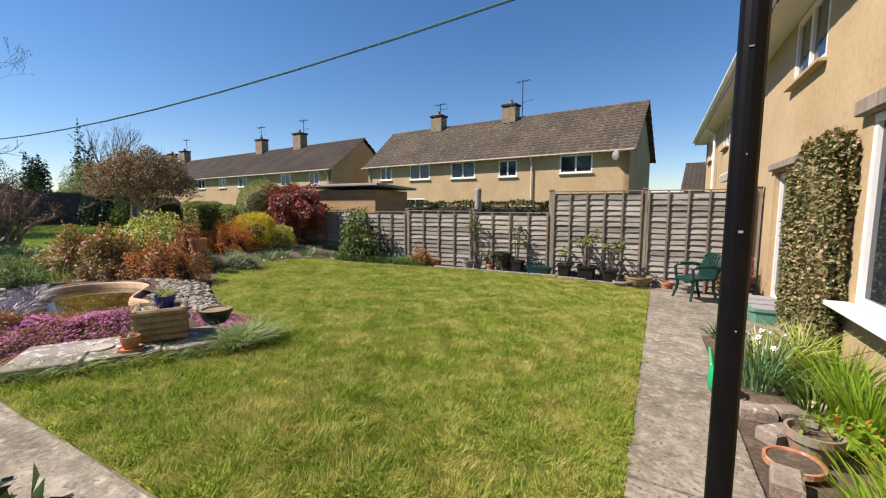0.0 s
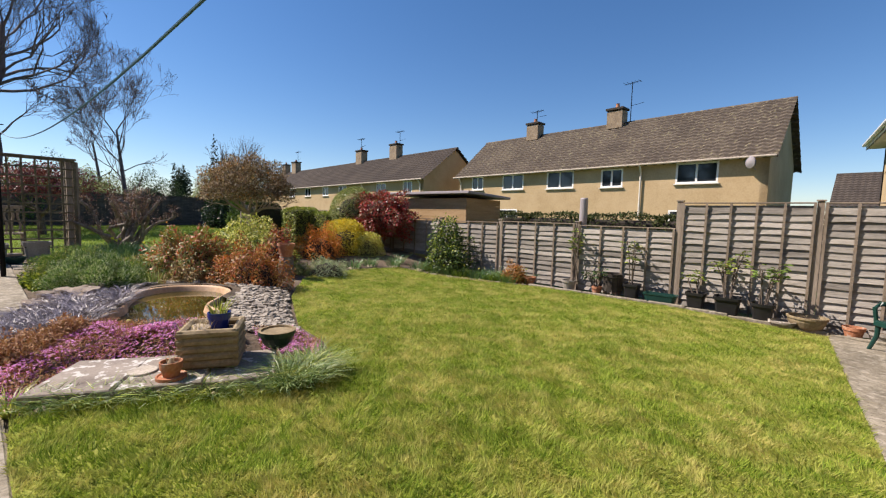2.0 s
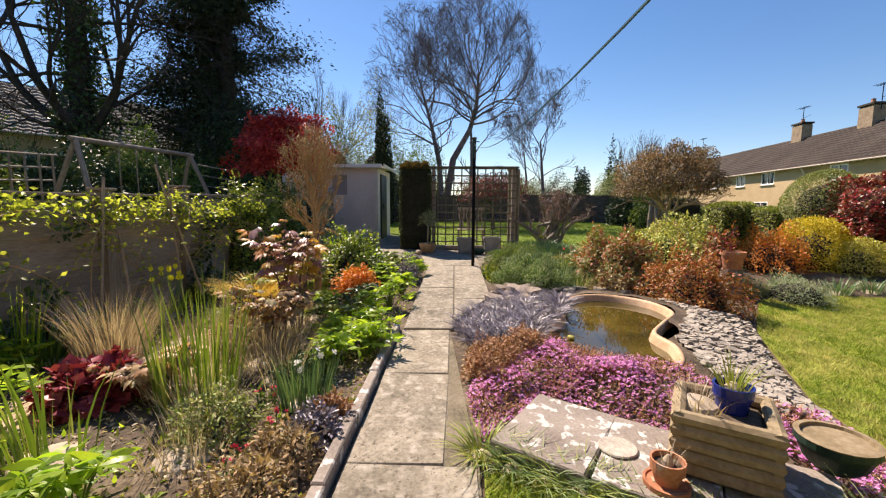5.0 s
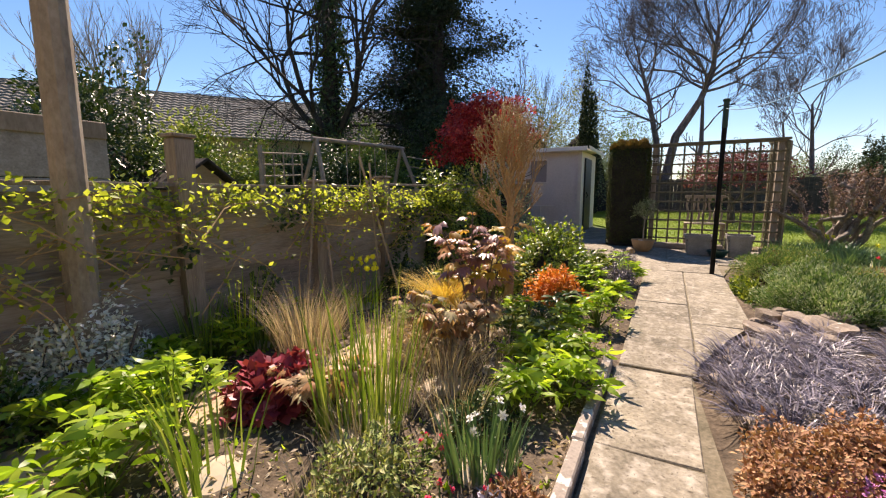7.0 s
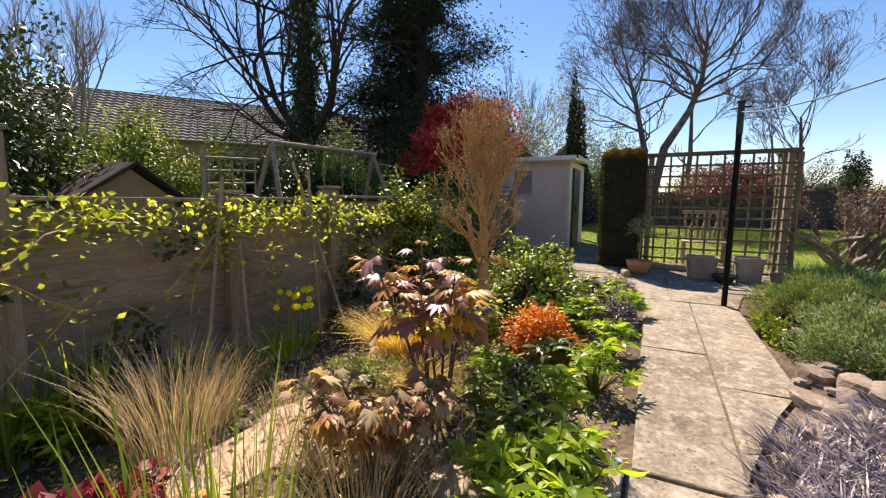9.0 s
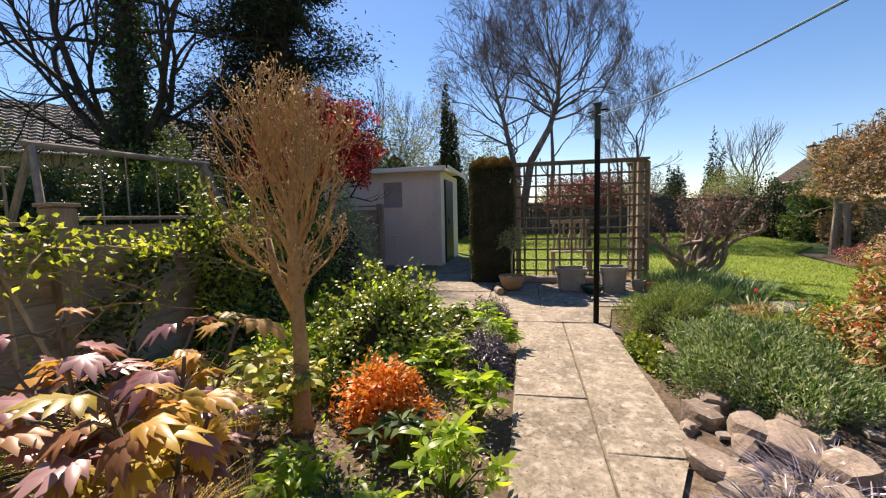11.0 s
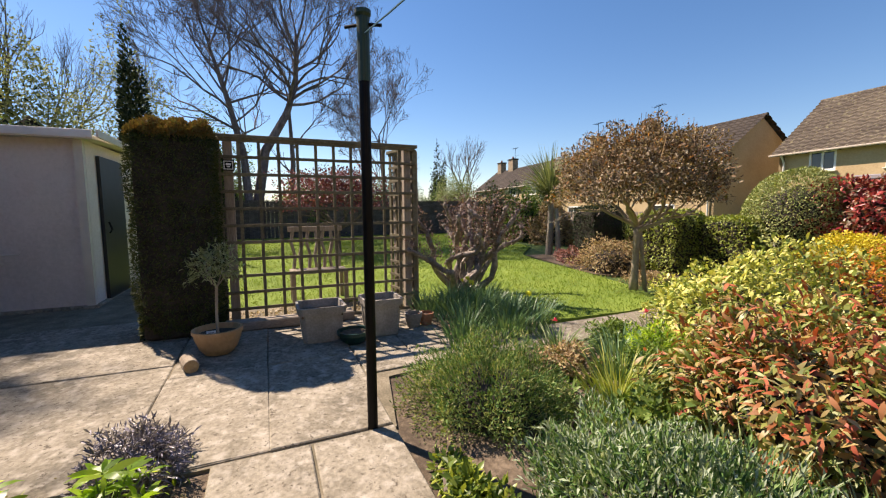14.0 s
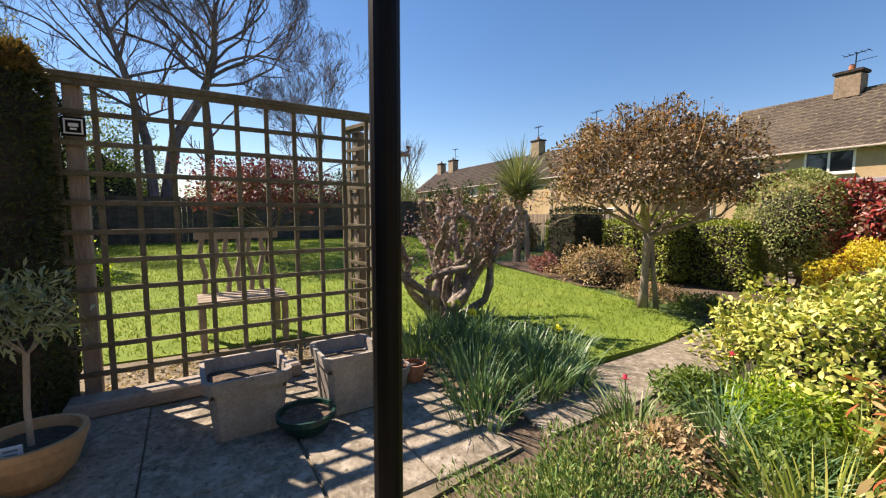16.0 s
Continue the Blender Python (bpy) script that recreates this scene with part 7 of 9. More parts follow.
# small flat yellow shape set on the water surface
fl = thing("pond_yellow_spot", (-5.72, 1.78, 0.052), "small yellow spot on the pond water", "float")
part("float", Geo().lathe([(0.015, 0), (0.032, 0.005), (0.034, 0.014), (0.02, 0.026), (0.004, 0.03)], 14, sx=1.3), L_LIME, fl, smooth=True)


# ---- the long border beside the path ----
def lobed_mesh(name, pts, outs, size, mat, rng):
    """Large divided leaves: seven pointed, folded lobes that share one base."""
    n = len(pts)
    d = unit(outs + rng.normal(0, 0.2, (n, 3)))
    s = unit(np.cross(d, np.tile([0, 0, 1.0], (n, 1))) + rng.normal(0, 0.2, (n, 3)))
    up = np.cross(s, d)
    L = (size * rng.uniform(0.7, 1.25, n))[:, None]
    rows, faces = [pts], []
    for k, (ang, ln) in enumerate(((-1.35, 0.5), (-0.85, 0.75), (-0.4, 0.9), (0.0, 1.1), (0.4, 0.9), (0.85, 0.75), (1.35, 0.5))):
        a = ang + rng.normal(0, 0.06, (n, 1))
        v = d * np.cos(a) + s * np.sin(a)
        w = s * np.cos(a) - d * np.sin(a)
        m = pts + v * L * ln * 0.55
        rows += [m - w * L * 0.15 - up * L * 0.02, m + up * L * 0.05, m + w * L * 0.15 - up * L * 0.02, pts + v * L * ln - up * L * (0.16 + 0.1 * rng.uniform(0, 1, (n, 1)))]
        b = 1 + 4 * k
        faces += [(0, b, b + 1), (0, b + 1, b + 2), (b, b + 3, b + 1), (b + 1, b + 3, b + 2)]
    v = np.stack(rows, 1).reshape(-1, 3)
    f = (np.arange(n)[:, None, None] * len(rows) + np.array(faces)[None]).reshape(-1, 3)
    return array_mesh(name, v, f, mat)


def tree_peony(x, y, stems, height, radius, leaf, mats, label, seed):
    """Bare woody stems topped by drooping divided leaves on long stalks."""
    rng = np.random.default_rng(seed)
    e = thing("tree_peony", (x, y, gz(x, y)), label, "shrub")
    g = Geo()
    pts, outs = [], []
    for i in range(stems):
        w = i * 2.4 + rng.uniform(-0.3, 0.3)
        q = rng.uniform(0.3, 1.0)
        tip = Vector((math.cos(w) * radius * q, math.sin(w) * radius * q, height * rng.uniform(0.72, 0.96)))
        mid = tip * 0.5 + Vector((rng.normal(0, 0.04), rng.normal(0, 0.04), 0.06))
        g.tube([(math.cos(w) * 0.04, math.sin(w) * 0.04, 0), mid, tip], [0.01, 0.008, 0.005], 6)
        for j in range(20):
            a = j * 2.4 + rng.uniform(-0.3, 0.3)
            base = mid.lerp(tip, rng.uniform(-0.1, 1.0))
            out = Vector((math.cos(a), math.sin(a), rng.uniform(0.1, 0.6)))
            stalk = base + out * leaf * rng.uniform(0.5, 1.0)
            g.tube([base, base.lerp(stalk, 0.6) + Vector((0, 0, 0.015)), stalk], [0.004, 0.003, 0.0025], 4, cap=False)
            pts.append(tuple(stalk))
            outs.append((out.x, out.y, rng.uniform(-0.55, 0.1)))
    part("stem_frame", g, BARK, e)
    pts, outs = np.array(pts), np.array(outs)
    k = rng.integers(0, len(mats), len(pts))
    for i, m in enumerate(mats):
        part("foliage", lobed_mesh("foliage", pts[k == i], outs[k == i], leaf, m, rng), m, e)
    return e


def stems_plant(name, x, y, n_stems, height, leaf_mats, label, radius, leaf=0.11, per=9, seed=1, bark=BARK_TAN, lobes=3):
    """Woody stems that carry large divided leaves in whorls (a tree peony and the like)."""
    rng = np.random.default_rng(seed)
    e = thing(name, (x, y, gz(x, y)), label, "shrub")
    g = Geo()
    pts, outs = [], []
    for i in range(n_stems):
        w = rng.uniform(0, 6.28)
        tip = Vector((math.cos(w) * radius * rng.uniform(0.3, 1), math.sin(w) * radius * rng.uniform(0.3, 1), height * rng.uniform(0.65, 1.0)))
        mid = tip * 0.5 + Vector((rng.normal(0, 0.04), rng.normal(0, 0.04), 0.08))
        g.tube([(math.cos(w) * 0.05, math.sin(w) * 0.05, 0), mid, tip], [0.014, 0.01, 0.007], 6)
        for j in range(per):
            u = rng.uniform(0.62, 1.0)
            a = rng.uniform(0, 6.28)
            base = mid.lerp(tip, (u - 0.5) * 2)
            out = Vector((math.cos(a), math.sin(a), rng.uniform(-0.1, 0.5))).normalized()
            stalk = base + out * leaf * rng.uniform(0.9, 1.8)
            g.tube([base, stalk], [0.0035, 0.002], 3, cap=False)
            side = Vector((-math.sin(a), math.cos(a), 0))
            for s in range(lobes):
                k = s - (lobes - 1) / 2
                pts.append(tuple(stalk - out * 0.01 + side * 0.01 * k))
                outs.append(tuple(out + side * 0.65 * k + Vector((0, 0, -0.25))))
    part("stem_frame", g, bark, e)
    pts, outs = np.array(pts), np.array(outs)
    k = rng.uniform(0, 1, len(pts))
    for i, m in enumerate(leaf_mats):
        sel = (k >= i / len(leaf_mats)) & (k < (i + 1) / len(leaf_mats))
        part("foliage", leaf_mesh("foliage", pts[sel], outs[sel] * 3, leaf, m, rng, 0.5, 0.15, 0.2, 0.2, fine=True), m, e)
    return e


tree_peony(-5.98, -0.84, 7, 1.2, 0.5, 0.11, (L_PEONY, L_PLUMLEAF, L_PEONYGOLD), "tree peony with bronze-pink young leaves", 600)
tree_peony(-5.3, -0.75, 7, 0.62, 0.34, 0.08, (L_PEONY, L_BROWNLEAF), "low tree peony with pinkish brown leaves", 601)
tree_peony(-4.55, -1.2, 5, 0.3, 0.25, 0.085, (L_PEONY, L_BROWNLEAF), "low pinkish young peony on the soil", 603)
stems_plant("hydrangea", -7.05, -1.35, 9, 0.5, (L_EUON, L_LIME), "yellow-green leafy shrub under the pollard", 0.42, 0.08, 16, 602)
shrub("orange_azalea", -7.35, -0.55, (0.3, 0.3, 0.4), 3000, 0.045, L_ORANGE2, "small vivid orange-leaved spirea", seed=603, clumps=30, spread=0.6)
shrub("euonymus_bush", -8.6, -1.0, (0.8, 0.58, 0.76), 7500, 0.058, L_EUON, "glossy evergreen bush with yellow-green young leaves", wide=0.45, clumps=55, seed=604, tips=L_FRESH, tips_share=0.06, fine=True, lump=0.4)
shrub("lavender_bush", -8.3, -0.02, (0.3, 0.22, 0.34), 2600, 0.045, L_BLACKGRASS, "small dark purple-grey lavender at the path edge", wide=0.2, seed=605)
shrub("lavender_bush", -9.7, -0.1, (0.3, 0.26, 0.26), 2600, 0.045, L_BLACKGRASS, "purple-grey lavender mound by the paving", wide=0.2, seed=606)
shrub("heuchera", -4.5, -1.52, (0.3, 0.25, 0.26), 1500, 0.075, L_HEUCHERA, "plum-red heuchera with crinkled leaves", "plant", 0.8, seed=607)
clump("straw_grass", -5.1, -1.95, 420, 0.72, 0.005, L_DRY, "upright clump of dry straw-coloured grass", 0.22, 0.5, seed=608, upright=1.5)
clump("straw_grass", -5.35, -2.05, 350, 0.5, 0.004, L_DRY, "dry bleached grass clump", 0.15, 0.5, seed=609, upright=1.4)
clump("gold_sedge", -6.75, -1.6, 800, 0.58, 0.006, L_STRAW_GOLD, "fountain of golden sedge", 0.16, 0.8, seed=610, upright=0.9)
clump("gold_sedge", -6.3, -1.15, 220, 0.34, 0.006, L_STRAW_GOLD, "smaller tuft of golden sedge", 0.1, 0.85, seed=611, upright=0.9)
clump("flag_iris", -4.62, -0.88, 75, 0.82, 0.014, L_IRIS, "tall yellow-green flag iris blades", 0.2, 0.2, seed=612, upright=2.3)
for k, (x, y, n, h) in enumerate(((-4.85, -0.5, 160, 0.5), (-5.15, -0.75, 200, 0.55), (-4.95, -1.15, 160, 0.42), (-5.55, -0.5, 120, 0.36), (-6.15, -0.95, 160, 0.5), (-5.9, -1.35, 140, 0.36), (-6.9, -1.95, 120, 0.45), (-4.35, -0.75, 110, 0.38), (-5.75, -2.35, 120, 0.5), (-5.4, -1.3, 160, 0.4), (-4.6, -1.1, 150, 0.34), (-6.4, -0.8, 120, 0.34), (-5.6, -1.7, 140, 0.36), (-3.95, -0.6, 120, 0.3))):
    clump("dry_stems", x, y, n, h, 0.004, L_DRY, "last year's dry pale stems standing among the border plants", 0.2, 0.5, seed=1200 + k, upright=1.3, group="dry stems")
clump("flag_iris", -4.95, -2.5, 40, 0.75, 0.014, L_FRESH, "thin green iris blades under the fence", 0.14, 0.3, seed=1230, upright=2.0)
clump("flag_iris", -4.4, -0.95, 30, 0.7, 0.018, L_IRIS, "upright green iris blades beside the path", 0.12, 0.2, seed=613, upright=2.4)
clump("flag_iris", -3.9, -1.25, 40, 0.58, 0.016, L_IRIS, "bright green iris blades near the path", 0.2, 0.35, seed=614, upright=1.8)
clump("narcissus", -4.5, -0.2, 110, 0.36, 0.016, L_STRAP, "clump of narcissus with white flowers", 0.16, 0.3, seed=615, upright=1.7, flower=("flower", L_WHITE, 6, 0.026, 0.32, "star"))
clump("daylily", -5.05, -2.45, 120, 0.42, 0.018, L_GREEN, "green daylily leaves under the fence", 0.16, 0.6, seed=616)
clump("daylily", -4.6, -2.5, 70, 0.6, 0.016, L_GREEN, "tall green blades under the fence", 0.14, 0.35, seed=617, upright=1.8)
clump("tulips", -6.35, -2.45, 70, 0.36, 0.022, L_FRESH, "clump of yellow tulips in flower", 0.22, 0.5, seed=618, flower=("flower", L_YPETAL, 14, 0.05, 0.48, "cup"))
clump("daylily", -9.75, -2.45, 150, 0.5, 0.02, L_FRESH, "bright green strap leaves in shade", 0.2, 0.6, seed=619)
clump("daylily", -9.2, -2.1, 90, 0.4, 0.02, L_GREEN, "green strap leaves in shade", 0.16, 0.6, seed=620)
clump("daylily", -7.9, -2.4, 90, 0.4, 0.02, L_GREEN, "arching green leaves near the fence", 0.16, 0.6, seed=621)


def hellebore(x, y, n, h, mat, label, seed, leaf=0.098, group="hellebores", name="hellebore"):
    """Stalks that each hold a hand of long leaflets."""
    rng = np.random.default_rng(seed)
    e = thing(name, (x, y, gz(x, y)), label, "plant", group)
    g = Geo()
    pts, outs = [], []
    for i in range(n):
        w = rng.uniform(0, 6.28)
        q = rng.uniform(0.05, 1.0)
        tip = Vector((math.cos(w) * h * 0.75 * q, math.sin(w) * h * 0.75 * q, h * rng.uniform(0.55, 1.05) * (1.1 - 0.4 * q)))
        g.tube([(0.02 * math.cos(w), 0.02 * math.sin(w), 0), tip * 0.6 + Vector((0, 0, 0.04)), tip], [0.005, 0.004, 0.003], 4, cap=False)
        for k in range(7):
            a = w + (k - 3) * 0.75
            pts.append(tuple(tip))
            outs.append((math.cos(a), math.sin(a), rng.uniform(-0.15, 0.35)))
    part("stalk_frame", g, L_GREEN, e)
    pts, outs = np.array(pts), np.array(outs)
    part("foliage", leaf_mesh("foliage", pts, outs * 4, leaf, mat, rng, 0.28, 0.15, 0.2, 0.15, fine=True), mat, e)
    return e


for k, (x, y, n, h, m) in enumerate(((-6.8, -0.05, 26, 0.32, L_FRESH), (-7.5, 0.0, 26, 0.3, L_FRESH), (-6.3, -0.2, 24, 0.3, L_FRESH), (-5.7, 0.0, 26, 0.32, L_FRESH), (-5.3, -0.02, 28, 0.3, L_FRESH), (-5.05, -0.2, 26, 0.26, L_FRESH), (-5.95, -0.3, 26, 0.28, L_EUON), (-8.0, -0.35, 24, 0.34, L_FRESH), (-8.75, 0.05, 26, 0.28, L_FRESH), (-9.25, -0.1, 24, 0.3, L_FRESH), (-8.2, -0.35, 26, 0.34, L_EUON), (-8.55, -0.15, 26, 0.3, L_EUON), (-9.05, -0.35, 26, 0.34, L_EUON), (-7.0, -0.35, 18, 0.25, L_DARK), (-7.75, -0.7, 20, 0.3, L_GREEN), (-9.4, -0.75, 24, 0.36, L_FRESH), (-4.0, -1.75, 34, 0.4, L_FRESH), (-3.75, -2.0, 30, 0.36, L_FRESH), (-4.15, -2.05, 26, 0.3, L_FRESH), (-3.6, -1.55, 26, 0.34, L_FRESH), (-9.0, -1.6, 24, 0.34, L_GREEN), (-6.1, -0.6, 24, 0.26, L_EUON), (-6.6, -0.7, 24, 0.26, L_FRESH), (-5.5, -0.3, 24, 0.28, L_FRESH), (-3.5, -0.75, 24, 0.3, L_FRESH), (-4.75, -2.45, 26, 0.28, L_FRESH), (-5.5, -2.55, 26, 0.26, L_FRESH), (-4.3, -2.4, 30, 0.3, L_FRESH), (-3.2, -1.3, 24, 0.34, L_FRESH))):
    hellebore(x, y, n, h, m, "leafy hellebore with long divided leaves" if m is not L_FRESH else "fresh green hellebore with long divided leaves", 640 + k)
for k, (x, y, r, h, m, lab) in enumerate(((-4.1, 0.0, 0.16, 0.16, L_BLACKGRASS, "low purple-brown heather cushion"), (-3.9, -0.1, 0.2, 0.18, L_BROWNLEAF, "straggly dry brown cushion plant"), (-4.3, 0.02, 0.14, 0.14, L_SEDUM, "low russet cushion at the edging"), (-3.6, -0.15, 0.24, 0.2, L_BROWNLEAF, "dry brown straggly plant by the edging"), (-3.3, -0.3, 0.25, 0.22, L_SANTOLINA, "dull green low cushion by the edging"), (-4.8, -0.35, 0.2, 0.2, L_DARK, "low dark green cushion"), (-6.45, -0.45, 0.22, 0.26, L_DARK, "dark leafy low plant in soil"), (-5.5, -1.05, 0.3, 0.3, L_BROWNLEAF, "dry brown stems and leaves"), (-6.1, -1.5, 0.3, 0.22, L_SANTOLINA, "low olive-green cushion on the soil"), (-4.15, -0.55, 0.25, 0.25, L_SANTOLINA, "low olive plant between irises"), (-7.6, -1.35, 0.35, 0.3, L_EUON, "low green leafy plant"), (-8.2, -1.7, 0.4, 0.35, L_FRESH, "spreading green plant in the shade"), (-9.6, -1.4, 0.4, 0.35, L_GREEN, "dark green spreading plant in the shade"), (-2.9, -0.1, 0.25, 0.2, L_BROWNLEAF, "dry straggly low plant by the path"), (-5.75, -2.45, 0.3, 0.22, L_GREEN, "green ground plant under the fence"), (-3.5, -2.5, 0.4, 0.35, L_GREEN, "green leafy plant under the fence"), (-7.3, -2.5, 0.35, 0.3, L_DARK, "dark plant under the fence"), (-2.6, -1.2, 0.4, 0.4, L_GREEN, "green leafy plant among the border"))):
    shrub("cushion_plant", x, y, (r, r, h), 1500 if r < 0.3 else 2200, 0.035 if r < 0.3 else 0.05, m, lab, "plant", 0.4, seed=680 + k, stems=3)
shrub("silver_bush", -3.95, -2.55, (0.42, 0.28, 0.6), 4200, 0.035, L_SILVER, "silvery small-leaved bush against the fence", seed=700)
for k, (x, y) in enumerate(((-4.35, -0.05), (-4.2, -0.25), (-3.85, -0.3), (-4.5, -0.45))):
    e = thing("primula", (x, y, gz(x, y)), "small crimson primula in flower", "plant", "primulas")
    rr = np.random.default_rng(710 + k)
    part("foliage", leaf_mesh("foliage", rr.normal(0, 0.03, (14, 3)) * [1, 1, 0] + [0, 0, 0.02], rr.normal(0, 1, (14, 3)) * [1, 1, 0.2] + [0, 0, 0.4], 0.07, L_GREEN, rr, 0.5), L_GREEN, e)
    flowers(e, ("flower", L_RPETAL, 6, 0.02, 0.1, "star"), rr, 0.06, 0.06)
# dry leaf and twig litter on the soil
rng = np.random.default_rng(720)
p = scatter([(-9.8, -2.6), (-2.2, -2.6), (-2.2, 0.12), (-9.8, 0.15)], 15000, rng)
q = np.concatenate([p, gz_many(p)[:, None] + rng.uniform(0.01, 0.04, (15000, 1))], 1)
tagged(part("leaf_litter", leaf_mesh("leaf_litter", q, rng.normal(0, 1, (15000, 3)) * [1, 1, 0.25], 0.036, L_DRY, rng, 0.4), L_DRY), "dry brown leaf litter on the border soil", "leaf litter", kind="stuff")
p = scatter([(-9.8, -2.6), (-2.2, -2.6), (-2.2, 0.12), (-9.8, 0.15)], 7000, rng)
q = np.concatenate([p, gz_many(p)[:, None]], 1)
tagged(part("weed_leaves", leaf_mesh("weed_leaves", q, rng.normal(0, 0.6, (7000, 3)) * [1, 1, 0.3] + [0, 0, 0.8], 0.05, L_FRESH, rng, 0.4), L_FRESH), "small green seedlings between the plants", "weeds", kind="stuff")
# climber along the shaded fence
cm = thing("fence_climber", (-6.0, -2.75, 1.13), "yellow-green clematis trailing along the fence top", "climber")
rng = np.random.default_rng(730)
g = Geo()
pts = []
for k in range(80):
    x = rng.uniform(-4.4, 4.4)
    p = Vector((x, 0.12, rng.uniform(-0.45, 0.12)))
    d = Vector((rng.choice([-1, 1]), rng.uniform(0, 0.3), rng.uniform(-0.5, 0.35)))
    path = [p.copy()]
    for s in range(5):
        d = (d.normalized() + Vector((rng.normal(0, 0.2), rng.normal(0, 0.12), -0.12 + rng.normal(0, 0.15)))).normalized()
        p = p + d * 0.17
        path.append(p.copy())
        pts.append(tuple(p))
    g.tube(path, 0.005, 4, cap=False)
part("stem_frame", g, BARK_TAN, cm)
pts = np.array(pts)
cl_ = np.array([(-4.4 + i * 0.36 + 0.3 * math.sin(i * 3.7), 0.1, 0.06 + 0.08 * math.sin(i * 2.3)) for i in range(24)])
pp = np.concatenate([np.repeat(pts, 5, 0) + rng.normal(0, 0.05, (len(pts) * 5, 3)), np.repeat(cl_, 170, 0) + rng.normal(0, 1, (24 * 170, 3)) * [0.2, 0.1, 0.06]])
pp = pp[np.abs(pp[:, 0]) < 7]
part("foliage", leaf_mesh("foliage", pp, rng.normal(0, 1, pp.shape) + [0, 0.4, 0.5], 0.05, L_CLEM, rng, 0.6), L_CLEM, cm)
low = np.stack([rng.uniform(-4.4, 4.4, 9000), rng.uniform(0.03, 0.16, 9000), rng.uniform(-1.1, 0.0, 9000)], 1)
low = low[np.sin(low[:, 0] * 2.6 + 1.3 * np.sin(low[:, 2] * 3)) + 0.6 * np.sin(low[:, 0] * 6.1 + low[:, 2] * 4) > 0.95]
part("old_foliage", leaf_mesh("old_foliage", low, rng.normal(0, 0.6, low.shape) + [0, 1.0, 0.1], 0.06, L_DARK, rng, 0.6), L_DARK, cm, "dark ivy on the boards below")
g = Geo()
for k in range(9):
    x = -4.2 + k * 0.95
    z = -0.1 - 0.12 * (k % 4)
    part("bare_stem", Geo().tube([(x, 0.07, z), (x + 0.5, 0.1, z + 0.03 * math.sin(k)), (x + 1.05, 0.07, z - 0.04)], 0.008, 5), BARK_PALE, cm)
for k, (x, r, h, m) in enumerate(((-9.3, 0.75, 1.55, L_HEDGE), (-10.3, 0.7, 1.5, L_GREEN), (-8.55, 0.45, 1.45, L_EUON))):
    shrub("wall_shrub", x, -2.75, (r, 0.4, h), 6000, 0.06, m, "dense climbing shrub covering the fence end", seed=740 + k, clumps=50, stems=5)
shrub("wall_shrub", -11.1, -2.6, (0.65, 0.55, 1.75), 6000, 0.06, L_GREYGREEN, "blue-grey leafed shrub under the maple", seed=750, clumps=50)
shrub("wall_shrub", -12.3, -3.9, (0.9, 0.6, 1.5), 5000, 0.06, L_DARK, "dark shrub beside the shed screen", seed=751, clumps=50)
# rustic poles against the fence
for k, (x, y, tx, ty, h) in enumerate(((-5.6, -2.5, -5.9, -2.62, 1.5), (-5.95, -2.45, -6.0, -2.6, 1.0), (-7.0, -2.4, -6.55, -2.6, 1.65), (-6.75, -2.5, -6.75, -2.62, 1.6))):
    e = thing("garden_cane", (x, y, gz(x, y)), "weathered cane leaning on the fence", "cane", "canes")
    part("cane", Geo().tube([(0, 0, 0), (tx - x, ty - y, h)], 0.014, 6), BARK_PALE, e)

# ---- bulbs and plants round the trellis and back lawn ----
for k, (x, y, n, h) in enumerate(((-11.35, 2.6, 170, 0.42), (-11.0, 2.35, 150, 0.4), (-10.85, 2.75, 160, 0.4), (-11.6, 2.95, 150, 0.42), (-11.2, 3.0, 150, 0.4), (-11.75, 2.5, 120, 0.4), (-12.2, 2.75, 110, 0.38), (-10.75, 2.2, 110, 0.32), (-11.5, 3.35, 120, 0.36), (-11.95, 2.85, 150, 0.4), (-12.15, 3.25, 130, 0.38), (-11.15, 3.3, 140, 0.36), (-10.85, 3.05, 140, 0.38), (-11.85, 2.3, 130, 0.4))):
    clump("daffodil", x, y, n, h, 0.014, L_STRAP, "thick clump of daffodil leaves" if k else "thick clump of daffodil leaves with a yellow flower", 0.2, 0.5, seed=760 + k, group="daffodil clumps", upright=1.1, flower=("flower", L_YPETAL, 1 if k % 3 == 0 else 0, 0.05, h * 0.95, "star"))
for k, (x, y, n, h, m, b, up) in enumerate(((-9.3, 2.65, 150, 0.46, L_BLADE, 0.6, 1.2), (-9.0, 2.4, 120, 0.42, L_BLADE, 0.6, 1.2), (-9.55, 2.95, 130, 0.36, L_STRAP, 0.6, 1.1), (-9.9, 3.3, 140, 0.34, L_STRAP, 0.6, 1.1), (-9.95, 3.9, 140, 0.34, L_GREEN, 0.6, 1.1), (-10.1, 4.5, 120, 0.32, L_STRAP, 0.6, 1.1), (-10.2, 2.9, 120, 0.3, L_VSTRAP, 0.7, 0.9), (-9.75, 4.2, 120, 0.34, L_FRESH, 0.5, 1.2), (-9.4, 3.5, 120, 0.4, L_BLADE, 0.6, 1.0), (-8.3, 2.35, 120, 0.5, L_VSTRAP, 0.5, 1.4), (-7.95, 2.55, 90, 0.44, L_VSTRAP, 0.5, 1.4))):
    clump("strap_leaf_plant", x, y, n, h, 0.014, m, "arching clump of strap leaves in the border", 0.18, b, seed=780 + k, group="strap-leaved plants", upright=up, flower=("flower", L_YPETAL if k % 2 else L_RPETAL, 1 if k in (4, 5, 6) else 0, 0.04, h, "star"))
